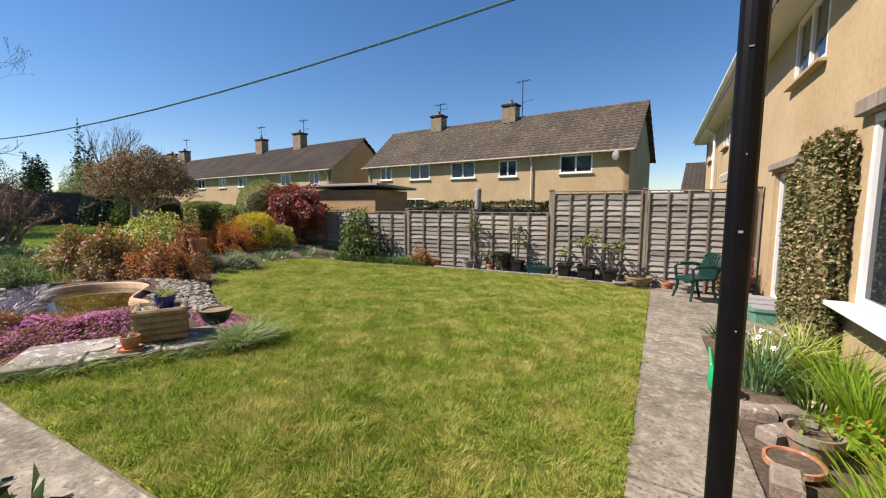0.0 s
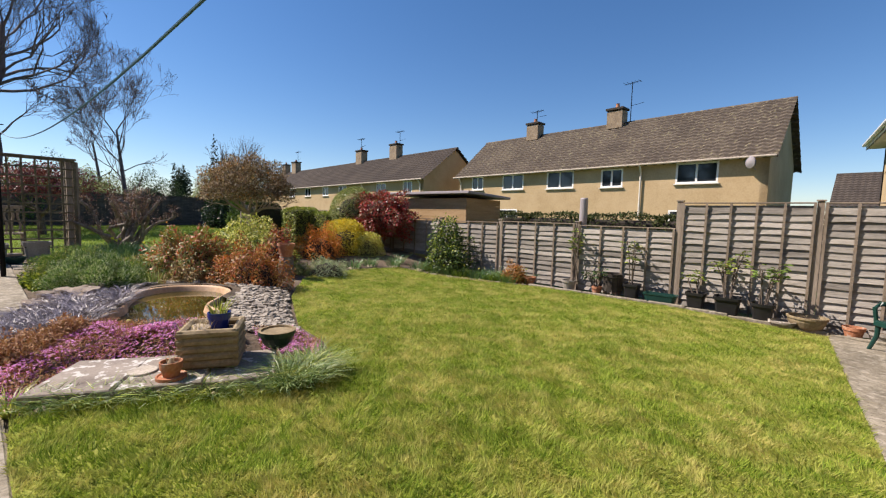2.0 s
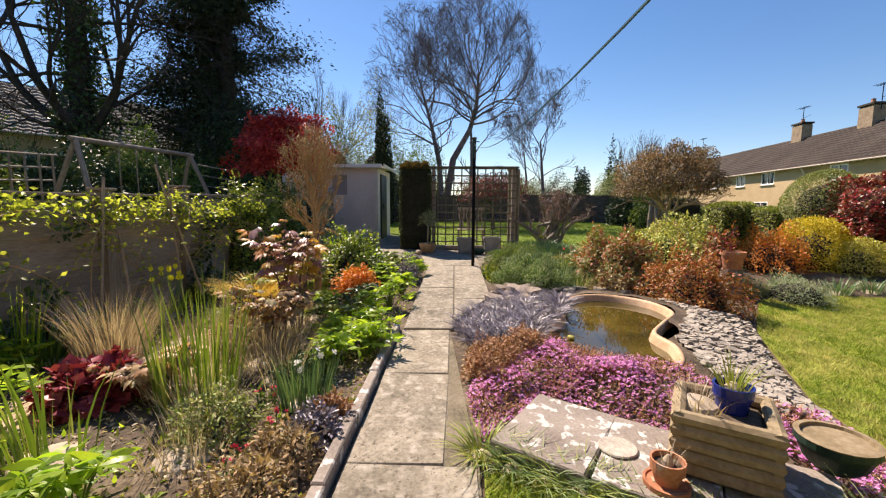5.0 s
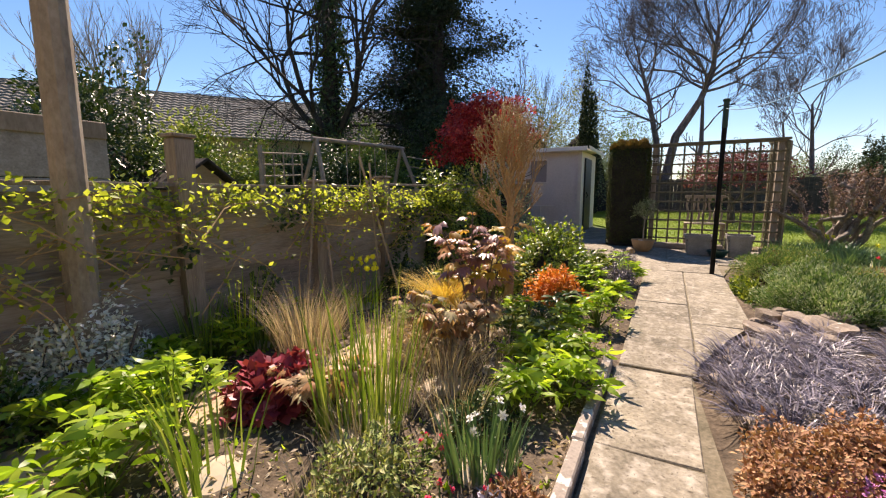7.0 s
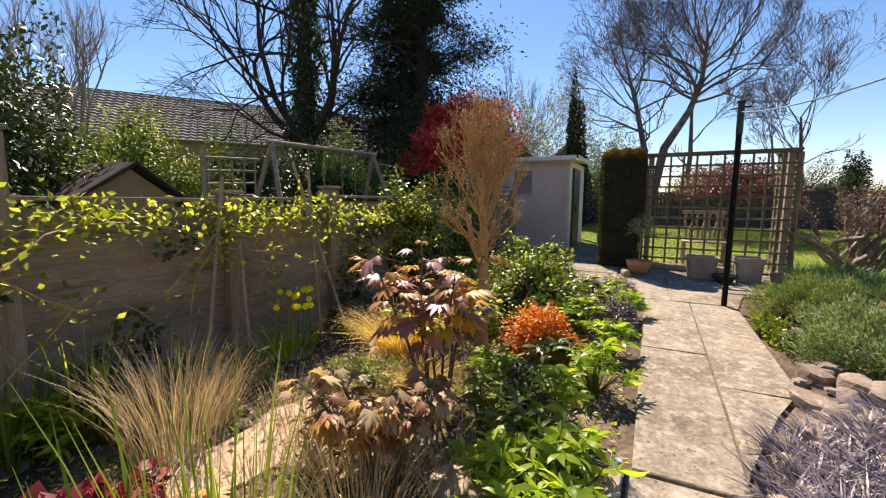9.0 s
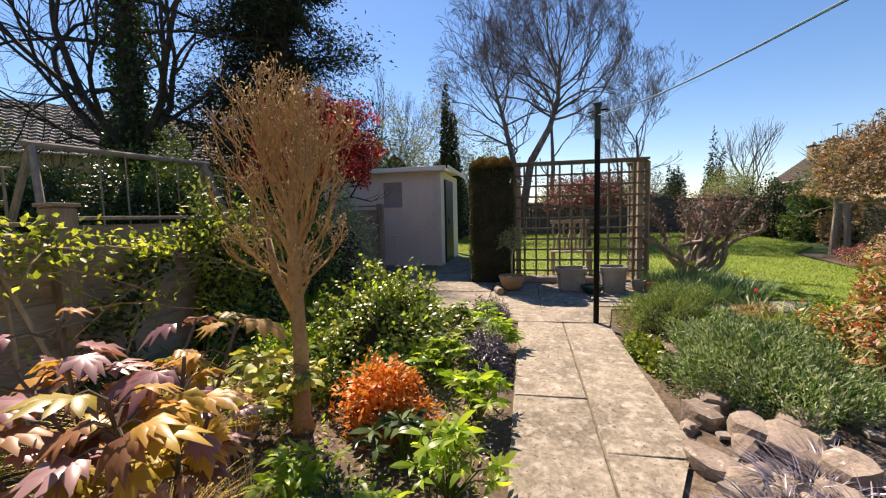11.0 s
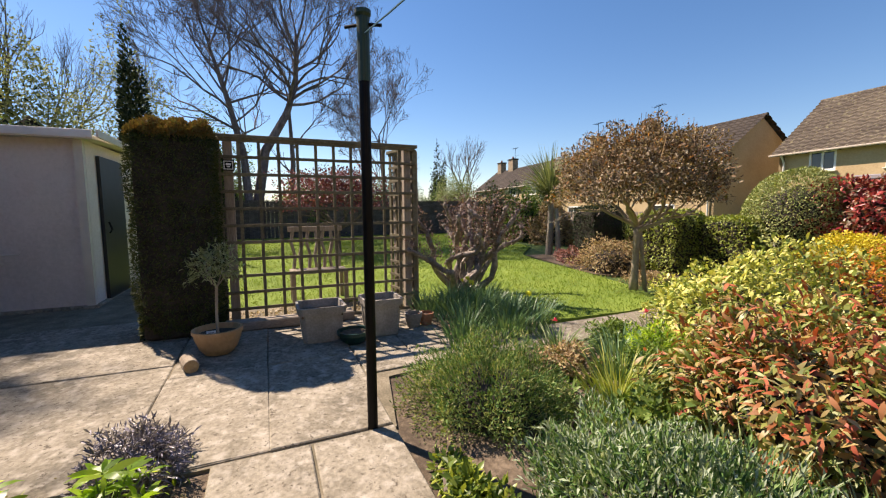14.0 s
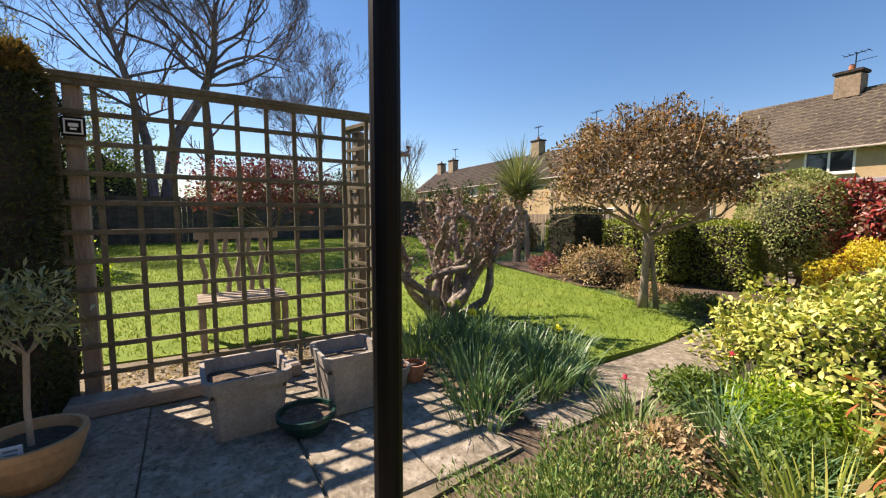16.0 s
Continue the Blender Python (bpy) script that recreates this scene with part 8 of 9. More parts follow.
for k, (x, y, r, h, m, lab) in enumerate(((-9.7, 3.6, 0.35, 0.3, L_FRESH, "low fresh green border plant"), (-10.2, 3.6, 0.25, 0.24, L_GREEN, "low green border plant"), (-9.9, 2.75, 0.25, 0.2, L_BROWNLEAF, "low brown-pink dry plant"), (-9.5, 3.15, 0.3, 0.26, L_GREEN, "leafy green border plant"), (-10.1, 5.1, 0.4, 0.3, L_GREEN, "low dark green border plant"), (-12.2, 6.5, 0.5, 0.2, L_BROWNLEAF, "low russet bed plant under the tree"), (-11.4, 6.3, 0.4, 0.22, L_GREEN, "low green plant under the tree"), (-10.6, 6.3, 0.5, 0.3, L_GREEN, "green leafy border plant"))):
    shrub("border_plant", x, y, (r, r, h), 1800, 0.045, m, lab, "plant", 0.4, seed=800 + k, stems=3)
p = scatter([(-10.3, 2.2), (-8.8, 2.0), (-8.6, 4.2), (-9.3, 5.8), (-10.3, 5.4)], 6000, rng)
q = np.concatenate([p, gz_many(p)[:, None]], 1)
tagged(part("weed_leaves", leaf_mesh("weed_leaves", q, rng.normal(0, 0.6, (6000, 3)) * [1, 1, 0.3] + [0, 0, 0.8], 0.07, L_GREEN, rng, 0.35), L_GREEN), "small green leaves covering the border", "weeds", kind="stuff")
# gravel and leaves at the foot of the trellis
p = scatter([(-12.7, 0.1), (-12.2, 0.1), (-12.2, 2.2), (-12.7, 2.2)], 900, rng)
q = np.concatenate([p, gz_many(p)[:, None] + 0.05], 1)
tagged(part("leaf_litter", leaf_mesh("leaf_litter", q, rng.normal(0, 1, (900, 3)) * [1, 1, 0.25], 0.04, L_DRY, rng, 0.5), L_DRY), "dry leaves and chips behind the trellis", "leaf litter", kind="stuff")
# bed along the house
for k, (x, y, n, h, m, b, up) in enumerate(((0.85, 5.3, 90, 0.3, L_DARK, 0.7, 0.9), (0.95, 4.5, 170, 0.55, L_BLADE, 0.7, 1.1), (1.25, 4.9, 170, 0.6, L_BLADE, 0.7, 1.1), (0.8, 4.1, 120, 0.45, L_STRAP, 0.5, 1.3), (1.35, 4.2, 170, 0.55, L_FRESH, 0.6, 1.2), (1.3, 3.6, 170, 0.55, L_FRESH, 0.6, 1.2), (1.2, 2.2, 150, 0.5, L_FRESH, 0.6, 1.2), (1.35, 1.7, 150, 0.5, L_FRESH, 0.6, 1.2), (0.75, 5.75, 90, 0.26, L_DARK, 0.7, 0.9), (1.0, 1.7, 130, 0.4, L_FRESH, 0.6, 1.2), (0.98, 2.3, 110, 0.34, L_FRESH, 0.6, 1.2), (1.2, 2.65, 120, 0.4, L_FRESH, 0.6, 1.2), (0.95, 5.0, 150, 0.4, L_DRY, 0.8, 1.0), (1.1, 3.9, 120, 0.36, L_GREEN, 0.7, 1.0))):
    clump("strap_leaf_plant", x, y, n, h, 0.018, m, "dense clump of strap leaves beside the house", 0.16, b, seed=820 + k, group="house bed plants", upright=up, flower=("flower", L_WHITE, 9, 0.03, h, "star") if k == 3 else None)
shrub("potted_bulbs", 0.86, 2.95, (0.1, 0.1, 0.1), 26, 0.07, L_FRESH, "fresh leaves sprouting in the clay pot", "plant", 0.3, z0=gz(1, 3) + 0.19, seed=840, stems=1)
shrub("bergenia", 1.1, 3.25, (0.2, 0.2, 0.18), 260, 0.075, L_FRESH, "leafy green plant behind the pots", "plant", 0.6, seed=841, stems=2, tips=L_REDTIP, tips_share=0.1)
iv = thing("wall_creeper", (1.6, 6.3, gz(1.6, 6.3)), "dense dark evergreen creeper clipped against the house wall", "climber")
rng = np.random.default_rng(850)
pp, oo = block_leaves(16000, 0.2, 1.65, 2.4, rng)
cut = pp[:, 2] < 2.42 - 0.35 * np.clip(pp[:, 1] + 0.1, 0, 1) + 0.08 * np.sin(pp[:, 1] * 9)
pp, oo = pp[cut], oo[cut]
part("foliage", leaf_mesh("foliage", pp, oo, 0.05, L_CREEPER, rng, 0.6), L_CREEPER, iv)
sel = rng.uniform(0, 1, len(pp)) < 0.16
part("old_foliage", leaf_mesh("old_foliage", pp[sel] * 1.01, oo[sel], 0.055, L_BROWNLEAF, rng, 0.6), L_BROWNLEAF, iv, "browned old leaves")
part("stem_frame", Geo().tube([(0.05, 0, 0), (0.05, 0.1, 1.2), (0.05, 0, 2.4)], [0.03, 0.025, 0.015], 6), BARK, iv)
shrub("acer_shrub", 1.22, 8.95, (0.32, 0.3, 0.6), 1500, 0.06, L_ORANGE, "orange-red potted maple by the door", seed=851, z0=gz(1.2, 9) + 0.22, tips=L_PHOTINIA, tips_share=0.3, clumps=16, inner=0.8)
shrub("acer_shrub", 1.4, 9.3, (0.25, 0.15, 0.55), 700, 0.06, L_PHOTINIA, "crimson potted maple in the corner", seed=852, z0=gz(1.4, 9.3) + 0.35, clumps=12, inner=0.8)
pot("plant_pot", 1.4, 9.3, 0.15, 0.36, BLACK_POT, "dark pot in the fence corner")


def potted(x, y, n, h, mat, label, seed, z, leaf=0.09, rad=0.22):
    stems_plant("potted_shrub", x, y, n, h, (mat,), label, rad, leaf, 9, seed, BARK).location.z = z


potted(-1.84, PY, 3, 0.45, L_EUON, "small thin yellow-green potted shrub", 860, gz(-1.8, PY) + 0.28, 0.065, 0.12)
potted(-1.36, PY - 0.05, 6, 0.9, L_EUON, "thin yellow-green potted shrub by the fence", 861, gz(-1.4, PY) + 0.3, 0.065, 0.3)
potted(-0.88, PY - 0.1, 6, 0.75, L_GREEN, "dark-leaved thin potted shrub by the fence", 862, gz(-0.9, PY) + 0.3, 0.065, 0.28)
potted(-2.95, PY + 0.05, 4, 0.95, L_EUON, "slim yellow-leaved potted shrub", 863, gz(-3, PY) + 0.28, 0.065, 0.15)
potted(-4.2, PY + 0.1, 5, 1.35, L_EUON, "thin yellow-leaved climber on the fence post", 864, gz(-4.2, PY) + 0.2, 0.065, 0.2)
potted(-3.7, PY + 0.1, 5, 0.6, L_DARK, "dark thin-stemmed shrub by the fence", 865, gz(-3.6, PY) + 0.05, 0.07, 0.3)
# dark leaves close to the start
shrub("laurel_bush", -1.6, 0.14, (0.26, 0.32, 0.6), 1100, 0.085, L_DARK, "dark glossy laurel shrub at the path edge", wide=0.45, seed=870, stems=5)


# ---- trees and buildings around ----
def bare_tree(x, y, h, spread, seed, label, depth=7, trunk=0.28, limbs=4, fork=0.22, twig=BARK, up=0.2, angle=0.42):
    rng = np.random.default_rng(seed)
    e = thing("bare_tree", (x, y, gz(x, y)), label, "tree")
    t = Geo()
    f = h * fork
    t.tube([(0, 0, 0), (0.05, 0.03, f * 0.5), (0, 0, f)], [trunk * 1.2, trunk, trunk * 0.95], 10)
    part("trunk", t, twig, e)
    g, tips = Geo(), []
    for k in range(limbs):
        w = 2 * math.pi * k / limbs + rng.uniform(-0.4, 0.4)
        d = (math.cos(w) * spread, math.sin(w) * spread, 1.0)
        branches(g, rng, (0, 0, f * rng.uniform(0.85, 1.0)), d, h * 0.215, trunk * 0.42, depth, tips, 5, (2, 3), angle, 0.765, up, 0.075, 0, 0.07, (0.9, 0.68))
    part("limb_system", g, twig, e)
    return e, tips, rng


def grove_tree(x, y, stems, label, seed):
    """A leafless tree of several stems; each stem: foot, waypoints, radius, crown centre, half-axes, limbs."""
    rng = np.random.default_rng(seed)
    e = thing("bare_tree", (x, y, gz(x, y)), label, "tree")
    for way, r, centre, axes, limbs, depth in stems:
        n = len(way)
        part("trunk", Geo().tube(way, [r * (1.15 - 0.8 * k / (n - 1)) for k in range(n)], 9), BARK_ASH, e)
        g, tips = Geo(), []
        low, a, b = Vector(way[-3]), Vector(way[-2]), Vector(way[-1])
        for k in range(limbs):
            u = k / max(1, limbs - 1)
            w = 2.4 * k + rng.uniform(-0.3, 0.3)
            f = 1.6 - 1.1 * u
            start = low.lerp(a, 0.2 + 1.6 * u) if u < 0.5 else a.lerp(b, 2 * u - 1)
            grow(g, rng, start, (math.cos(w) * f, math.sin(w) * f, 0.55 + 0.45 * u), axes[2] * 0.31, r * (0.34 - 0.1 * u), depth, tips, (centre, axes), (2, 3), 0.46, 0.06, 0.82, (0.84, 0.66), 0.12, 0.006)
        part("limb_system", g, BARK_ASH, e)
    return e


grove_tree(-26.0, 0.5, [
    ([(0, -0.5, 0), (0, 0.1, 3.6), (0, 1.0, 5.2), (0, 1.4, 6.4), (0, 1.5, 8.4)], 0.2, (0, 1.2, 8.3), (3.4, 3.5, 4.8), 18, 7),
    ([(0.3, -0.5, 0), (0.3, -0.7, 3.4), (0.3, -1.2, 5.6), (0.3, -1.7, 7.4)], 0.16, (0.2, -2.0, 7.4), (3.0, 3.1, 4.2), 15, 7),
    ([(-0.4, 1.0, 0), (-0.4, 1.2, 3.2), (-0.4, 1.1, 6.0)], 0.14, (-0.3, 1.3, 6.0), (2.2, 2.4, 2.6), 6, 6)],
    "large leafless ash tree with fine grey twigs", 901)
grove_tree(-28.5, 6.2, [
    ([(0, 0.3, 0), (0, 0.1, 2.6), (0, -0.1, 5.0)], 0.13, (0, -0.1, 6.1), (2.6, 2.6, 3.5), 12, 7),
    ([(0, -0.9, 0), (0, -0.9, 2.4), (0, -1.1, 4.2)], 0.1, (0, -1.0, 5.0), (2.0, 1.9, 2.6), 7, 6)],
    "smaller leafless tree with fine twigs", 902)
bare_tree(-46, 20, 9.0, 0.6, 903, "distant leafless tree beyond the lawn", 5, 0.2, 4, 0.25)
bare_tree(-26, -7.0, 8.5, 0.5, 904, "leafless tree behind the shed", 6, 0.15, 4, 0.2)
bare_tree(-8.2, -11.5, 6.2, 0.5, 905, "pale twiggy tree beyond the fence", 6, 0.12, 5, 0.2, BARK_PALE)
bare_tree(-1.0, -11, 8.0, 0.6, 906, "twiggy spring tree beyond the fence", 6, 0.12, 5, 0.2, BARK_PALE)
# ivy-clad tree with long bare limbs
iv, tips, rng = bare_tree(-16.5, -12.5, 11.5, 0.9, 907, "tall dark tree with ivy-clad trunk and spreading bare limbs", 6, 0.36, 4, 0.3, BARK_AND_SHADE, 0.1, 0.5)
g = Geo()
tp = []
for k in range(16):
    w = k * 2.3
    grow(g, rng, (0, 0, 3.4 + k * 0.42), (math.cos(w), math.sin(w), 0.05), 1.9, 0.06, 5, tp, ((0, 0, 6.5), (6.2, 6.2, 5.5)), (2, 3), 0.42, -0.02, 0.8, (0.82, 0.6), 0.14, 0.006)
part("limb_system", g, BARK_AND_SHADE, iv)
part("trunk_top", Geo().tube([(0, 0, 3), (0.1, 0.1, 7), (0, 0, 11.5)], [0.4, 0.3, 0.1], 8), BARK_AND_SHADE, iv)
n = 9000
w, z = rng.uniform(0, 6.28, n), rng.uniform(0.5, 10, n)
r = 0.5 + rng.normal(0, 0.14, n) + 0.15 * np.sin(z * 2)
part("ivy", leaf_mesh("ivy", np.stack([np.cos(w) * r, np.sin(w) * r, z], 1), np.stack([np.cos(w), np.sin(w), 0 * w], 1), 0.14, L_DARK, rng, 0.7), L_DARK, iv, "dark ivy round the trunk")


def conifer(name, x, y, h, r, seed, label, mat=L_CONIFER, n=16000, leaf=0.26, bare=0.06, power=0.75):
    """Whorls of drooping boughs round a straight stem."""
    rng = np.random.default_rng(seed)
    e = thing(name, (x, y, gz(x, y)), label, "tree")
    part("trunk", Geo().tube([(0, 0, 0), (0, 0, h * 0.5), (0, 0, h)], [r * 0.1, r * 0.06, 0.02], 8), BARK_AND_SHADE, e)
    g = Geo()
    pts, outs = [], []
    boughs = int(90 if h > 8 else 50 if r > 1 else 160)
    per = n // boughs
    for k in range(boughs):
        u = bare + (1 - bare) * (k + rng.uniform(0, 1)) / boughs
        z = h * u
        L = r * (1 - u) ** power * rng.uniform(0.65, 1.15) + 0.08
        w = rng.uniform(0, 6.28)
        d = Vector((math.cos(w), math.sin(w), rng.uniform(-0.25, 0.25)))
        tip = Vector((0, 0, z)) + d * L
        g.tube([(0, 0, z), tip], [0.04, 0.01], 4, cap=False)
        s = rng.uniform(0.15, 1, per)
        q = np.array([0, 0, z]) + np.array(d) * L * s[:, None] + rng.normal(0, 1, (per, 3)) * np.array([0.17, 0.17, 0.12]) * L * 0.9
        pts.append(q)
        outs.append(np.tile(np.array(d), (per, 1)))
    part("bough_frame", g, BARK_AND_SHADE, e)
    part("foliage", leaf_mesh("foliage", np.concatenate(pts), np.concatenate(outs), leaf, mat, rng, 0.35, 0.5, 0.6), mat, e)
    return e


conifer("conifer_tree", -21.5, -10.0, 17, 4.8, 910, "tall dark conifer with ragged boughs", n=85000, leaf=0.19, power=0.55)
conifer("conifer_tree", -24.5, -13.0, 15, 3.4, 911, "dark conifer behind the ivy-clad tree", n=30000, leaf=0.2, power=0.6)
shrub("cypress_tree", -20.8, -2.6, (0.46, 0.46, 5.2), 9000, 0.11, L_CONIFER, "slim dark columnar cypress behind the shed", "tree", seed=912, clumps=30, lump=0.12, spread=0.4, droop=-0.6)
for k, (x, y, h) in enumerate(((-58, 22, 7.5), (-62, 19, 6.5))):
    shrub("conifer_tree", x, y, (1.3, 1.3, h), 5000, 0.3, L_CONIFER, "distant dark conifer on the skyline", "tree", seed=913 + k, clumps=30)


def bushy(x, y, r, h, n, mat, label, seed, leaf=0.14, name="tall_shrub", lump=0.3):
    return shrub(name, x, y, (r, r, h), n, leaf, mat, label, seed=seed, clumps=50, stems=9, lump=lump, category="shrub")


for k, (x, y, r, h, m, lab) in enumerate(((-22, -5.2, 1.7, 5.6, L_WILLOW, "tall willowy shrub with pale spring leaves"), (-24, -3.4, 1.9, 5.9, L_WILLOW, "tall pale green shrub behind the shed"), (-26.5, -1.6, 1.9, 4.6, L_GREEN, "leafy green shrub behind the yew"), (-20, -6.2, 1.5, 3.6, L_DARK, "dark evergreen behind the shed"), (-18.5, -5.0, 1.3, 3.0, L_GREEN, "green shrub beside the shed"), (-34, -1.5, 2.2, 3.8, L_DARK, "dark distant tree beyond the far fence"), (-35, 5, 2.4, 3.2, L_DARK, "dull green distant tree beyond the far fence"), (-37, 9.5, 2.4, 3.6, L_DARK, "dark distant hedge tree"), (-26, 2.5, 1.5, 2.6, L_GREEN, "fresh green shrub at the foot of the ash"), (-27, 5.0, 1.6, 2.3, L_WILLOW, "pale green shrub by the far boundary"), (-17.5, -8.0, 1.6, 3.4, L_DARK, "dark shrub under the ivy-clad tree"), (-14.0, -8.5, 1.5, 3.0, L_GREEN, "green shrub beyond the fence"), (-11.5, -9.5, 1.8, 2.4, L_GREEN, "dull green budding shrub beyond the fence"), (-8.6, -10, 1.7, 2.5, L_HEDGE, "leafy shrub beyond the fence"), (-6.3, -8.5, 1.4, 3.6, L_DARK, "dark evergreen bush beyond the fence"), (-7.9, -8.5, 1.5, 2.4, L_GREEN, "green leafy shrub beyond the fence"), (-9.2, -8.6, 1.5, 2.3, L_HEDGE, "yellow-green bushy tree beyond the fence"), (-10.8, -8.6, 1.5, 2.1, L_DARK, "dark green shrub beyond the swing"), (-12.6, -8.6, 1.4, 2.2, L_DARK, "green shrub near the ivy-clad tree"), (-3.8, -8.0, 1.2, 3.6, L_PALE, "thin pale green tree beyond the fence"), (-1.5, -8, 1.4, 3.0, L_GREEN, "green bush beyond the fence"), (-19.5, 9.2, 1.0, 1.8, L_GREEN, "rounded evergreen by the far lawn"), (-21.5, 9.0, 1.2, 2.0, L_DARK, "dark bush by the far lawn"), (-18.2, 9.2, 0.8, 1.2, L_BROWNLEAF, "low brown shrub by the far lawn"), (-32, 12, 2.0, 3.0, L_WILLOW, "dull green tree beyond the lawn"), (-40, 16, 2.5, 4.0, L_GREEN, "distant green tree beyond the lawn"))):
    bushy(x, y, r, h, 15000 if r > 1.3 else 8000, m, lab, 930 + k, 0.1)
# plum tree behind the trellis
pl = thing("plum_tree", (-18.0, 2.2, gz(-18, 2.2)), "small purple-leaved plum tree on the back lawn", "tree")
rng = np.random.default_rng(960)
g, tips = Geo(), []
g.tube([(0, 0, 0), (0.02, 0, 0.4), (0, 0, 0.7)], [0.09, 0.07, 0.06], 8)
for k in range(7):
    w = k * 0.9
    branches(g, rng, (0, 0, 0.6 + 0.03 * k), (math.cos(w), math.sin(w), 0.55), 0.6, 0.035, 3, tips, 5, (2, 3), 0.55, 0.72)
part("limb_frame", g, BARK, pl)
pp, oo = cloud(rng, 6500, (1.7, 1.7, 0.8), 0.3, 50, inner=0.7, flat=0.5)
part("foliage", leaf_mesh("foliage", pp + np.array([0, 0, 1.5]), oo, 0.07, L_PLUMRED, rng, 0.6), L_PLUMRED, pl)
bushy(-16.5, -0.5, 0.35, 0.6, 900, L_FRESH, "small green plant on the back lawn", 961, 0.06, "border_plant")
# far boundary fence of the back lawn
FAR_FENCE = thing("far_fence", (-24.8, 3, gz(-24.8, 0)), "dark brown close-board fence at the far boundary", "fence")
PICKET = thing("picket_fence", (-20, 10.2, gz(-20, 10)), "low grey picket fence beside the back lawn", "fence")
for k in range(7):
    y = -3.2 + k * 1.95
    e = thing("fence_panel", (0, y + 0.97 - 3, 0), "", "", under=FAR_FENCE)
    for j in range(13):
        part("board", Geo().box((0, -0.93 + j * 0.15, 0.75), (0.02, 0.146, 1.5)), FAR_BOARD, e)
    part("capping", Geo().box((0, 0, 1.52), (0.05, 1.93, 0.03)), FAR_BOARD, e)
for k in range(5):
    x = -24.6 + k * 1.95
    e = thing("fence_panel", (x + 0.97 + 20, 0, 0), "", "", under=PICKET)
    for j in range(12):
        part("board", Geo().box((-0.9 + j * 0.16, 0, 0.5), (0.11, 0.02, 1.0)), POST, e)
    part("rail", Geo().box((0, 0.03, 0.7), (1.9, 0.03, 0.06)), POST, e)
# neighbour's timber shed and hedge behind the low fence
ns = thing("timber_shed", (-9.4, 11.25, gz(-9.4, 11.25) + 0.02), "pale timber shed with a flat felt roof behind the fence", "shed", rz=0)
for k in range(9):
    part("board", Geo().box((0, -0.9, 0.1 + k * 0.19), (2.9, 0.03, 0.186)), SHED_WOOD, ns)
    part("board", Geo().box((1.45, 0, 0.1 + k * 0.19), (0.03, 1.8, 0.186)), SHED_WOOD, ns)
part("roof", Geo().box((0.0, 0, 1.84), (3.4, 2.3, 0.08), m=Matrix.Rotation(radians(-2), 4, "X")), GREY_PLASTIC, ns)
part("wall", Geo().box((-0.1, 0.1, 0.88), (2.7, 1.7, 1.76)), SHED_WOOD, ns)
for k in range(5):
    e = thing("clipped_hedge", (-8.3 + k * 2.0, 13.2, gz(-8, 12)), "dark low hedge beyond the fence", "hedge", "hedge beyond the fence")
    rr = np.random.default_rng(970 + k)
    pp, oo = block_leaves(3500, 2.1, 0.8, 1.7, rr)
    part("foliage", leaf_mesh("foliage", pp, oo, 0.09, L_YEW, rr, 0.5), L_YEW, e)
    # unseen dark box that makes the hedge opaque and its gaps shaded
    part("core", Geo().box((0, 0, 0.8), (1.9, 0.6, 1.5)), BARK_AND_SHADE, e)
# beyond the shaded fence: pale panel wall, hut, swing, long low roof
pw = thing("panel_wall", (-3.1, -5.6, -0.1), "pale grey concrete panel wall beyond the fence", "wall")
for k in range(4):
    part("panel", Geo().box((0, 0, 0.3 + k * 0.5), (4.6, 0.06, 0.49)), STONE_POT, pw)
part("gravel_board", Geo().box((0, 0.02, 2.12), (4.6, 0.08, 0.2)), FENCE_BATTEN, pw)
hut = thing("play_hut", (-7.4, -7.0, 0.0), "small brown wooden hut with a pitched roof", "hut", rz=10)
g = Geo().add([(-0.7, 0, 0), (0.7, 0, 0), (0.7, 0, 1.35), (0, 0, 1.8), (-0.7, 0, 1.35), (-0.7, -1.4, 0), (0.7, -1.4, 0), (0.7, -1.4, 1.35), (0, -1.4, 1.8), (-0.7, -1.4, 1.35)], [(0, 1, 2, 3, 4), (9, 8, 7, 6, 5), (0, 5, 6, 1), (1, 6, 7, 2), (4, 9, 5, 0)])
part("wall", g, SHED_WOOD, hut)
for s in (-1, 1):
    part("roof", Geo().box((s * 0.42, -0.7, 1.62), (1.0, 1.7, 0.05), m=Matrix.Rotation(radians(s * 33), 4, "Y")), BARK_AND_SHADE, hut)
sw = thing("swing_frame", (-10.4, -5.75, gz(-9, -5) + 0.12), "weathered timber swing frame with climbing net", "swing", rz=-12)
part("crossbar", Geo().tube([(-1.3, 0, 2.2), (1.3, 0, 2.2)], 0.045, 8), BARK_PALE, sw)
for s in (-1, 1):
    for u in (-1, 1):
        part("leg", Geo().tube([(s * 1.2, 0, 2.2), (s * 1.45, u * 0.9, 0)], 0.045, 8), BARK_PALE, sw)
for xx in (-0.7, -0.35, 0.1, 0.45):
    part("rope", Geo().tube([(xx, 0, 2.2), (xx, 0, 0.6)], 0.012, 5), BARK_PALE, sw)
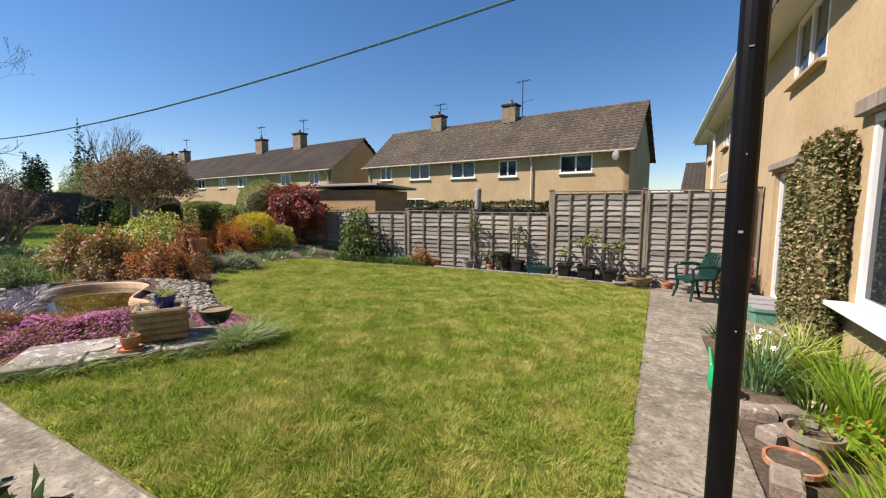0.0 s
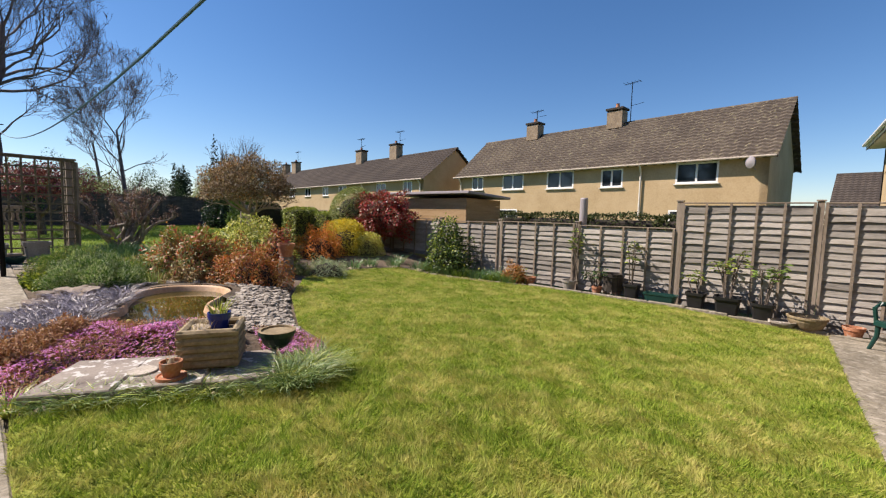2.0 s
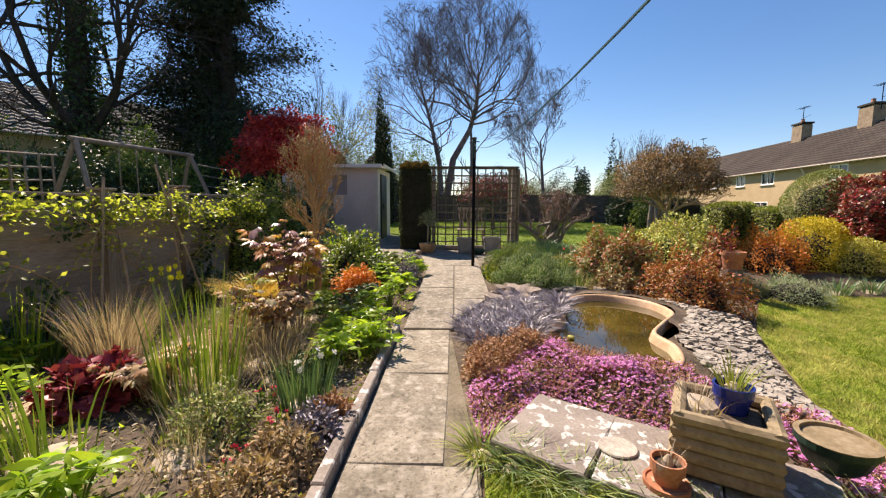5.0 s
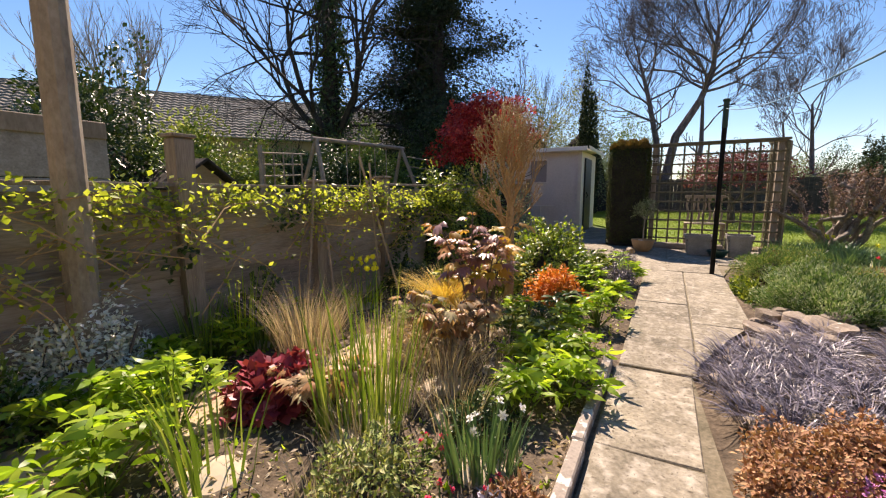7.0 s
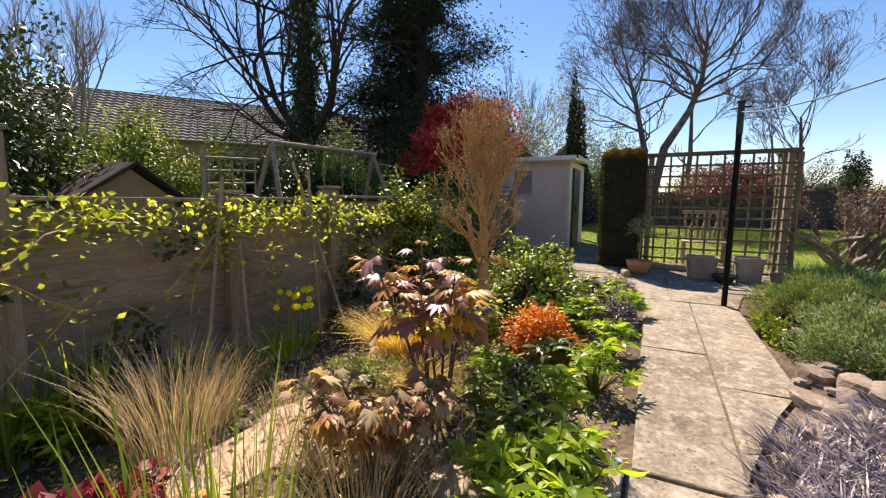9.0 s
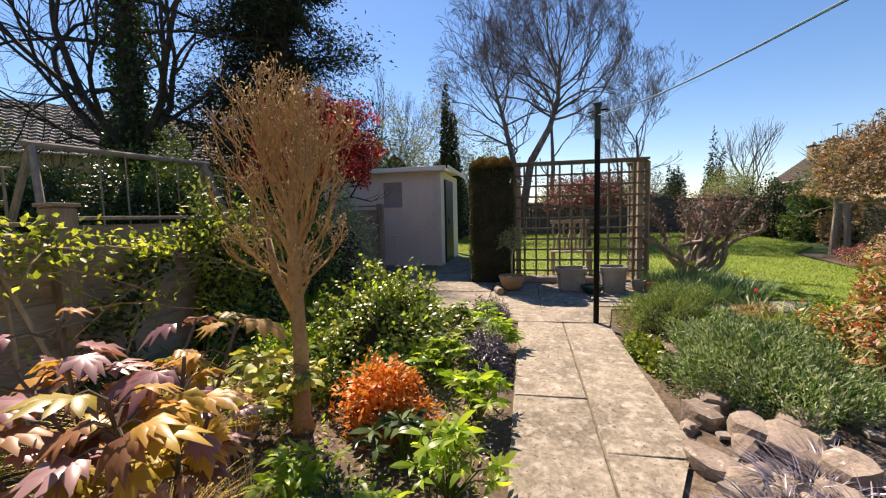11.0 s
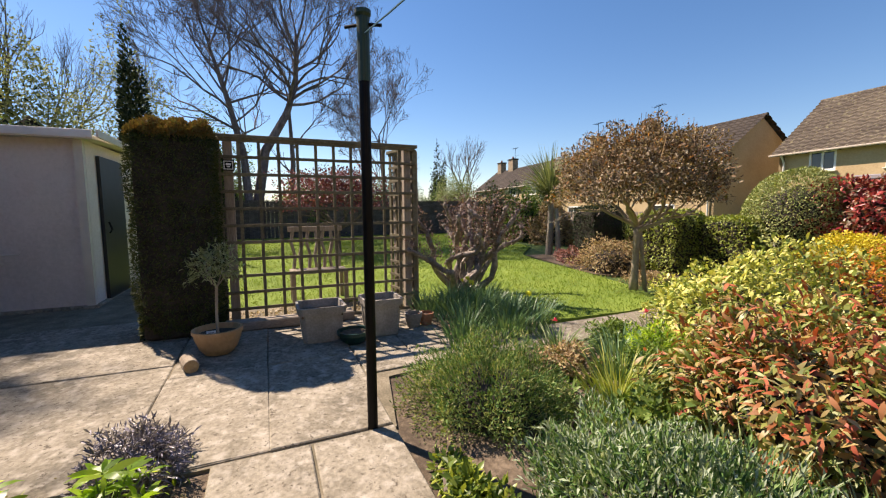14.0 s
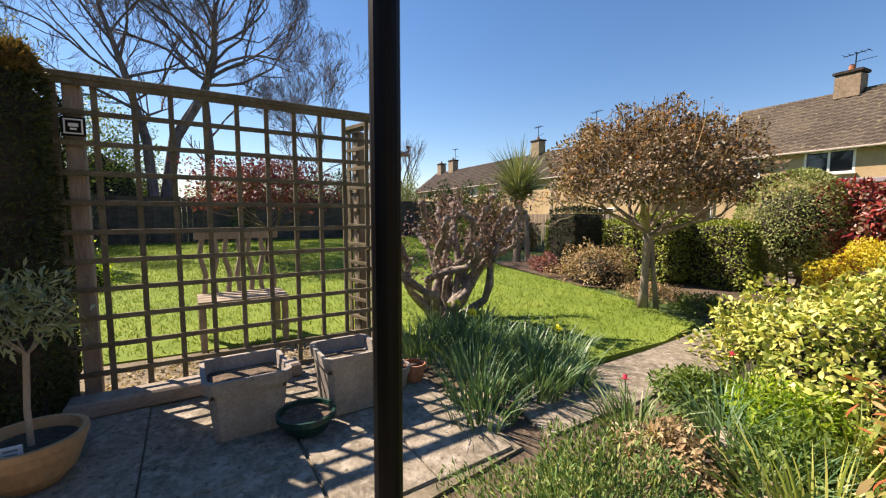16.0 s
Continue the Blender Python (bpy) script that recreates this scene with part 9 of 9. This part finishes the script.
for k in range(6):
    part("net_rope", Geo().tube([(1.3 + 0.05 * k, -0.3, 1.9 - k * 0.22), (2.3, -0.2, 1.85 - k * 0.22)], 0.018, 5), BARK_PALE, sw)
for k in range(5):
    part("net_rope", Geo().tube([(1.4 + 0.2 * k, -0.27, 1.9), (1.4 + 0.2 * k, -0.27, 0.6)], 0.018, 5), BARK_PALE, sw)
for k in range(7):
    part("rung", Geo().tube([(-2.3, 0.1, 0.5 + k * 0.24), (-1.3, 0.1, 0.55 + k * 0.24)], 0.016, 5), BARK_PALE, sw)
part("net_post", Geo().tube([(2.3, -0.2, 0), (2.3, -0.2, 2.0)], 0.04, 6), BARK_PALE, sw)
tagged(house(-6.1, -32.8, 143.3, 34, 8, -0.2, 4.9, 2.9, [(4, 6, 2.6, 3.9), (12, 14, 2.6, 3.9), (20, 22, 2.6, 3.9), (28, 30, 2.6, 3.9)], "long house with a weathered grey-tan tiled roof beyond the trees", [], [], ROOF_PALE, courses=16), "", "")
# wooden post of the fence close by, telephone pole
tpole = thing("timber_pole", (-3.98, -2.6, gz(-4, -2.5)), "rough round timber pole by the fence", "pole")
part("shaft", Geo().tube([(0, 0, 0), (-0.03, 0, 3.3)], [0.085, 0.08], 12), BARK_PALE, tpole)
lamp = thing("street_lamp", (-26, -19, 0), "distant slim street lamp", "lamp post")
part("post", Geo().tube([(0, 0, 0), (0, 0, 6.2)], 0.07, 8), BLACK, lamp)
part("head", Geo().box((0.25, 0, 6.2), (0.6, 0.2, 0.12)), BLACK, lamp)
for k in range(16):
    x = -60 + k * 5.5
    bushy(x, -26 - 4 * math.sin(k * 2.3), 2.6, 4.5 + math.sin(k * 1.7), 2600, (L_DARK, L_GREEN, L_PALE)[k % 3], "distant leafy tree on the skyline", 980 + k, 0.28, "distant_tree")
for k in range(8):
    bushy(-66 + 3 * math.sin(k), -22 + k * 6.5, 2.8, 4.0 + math.sin(k * 1.7), 2600, (L_DARK, L_GREEN)[k % 2], "distant leafy tree on the skyline", 1000 + k, 0.28, "distant_tree")
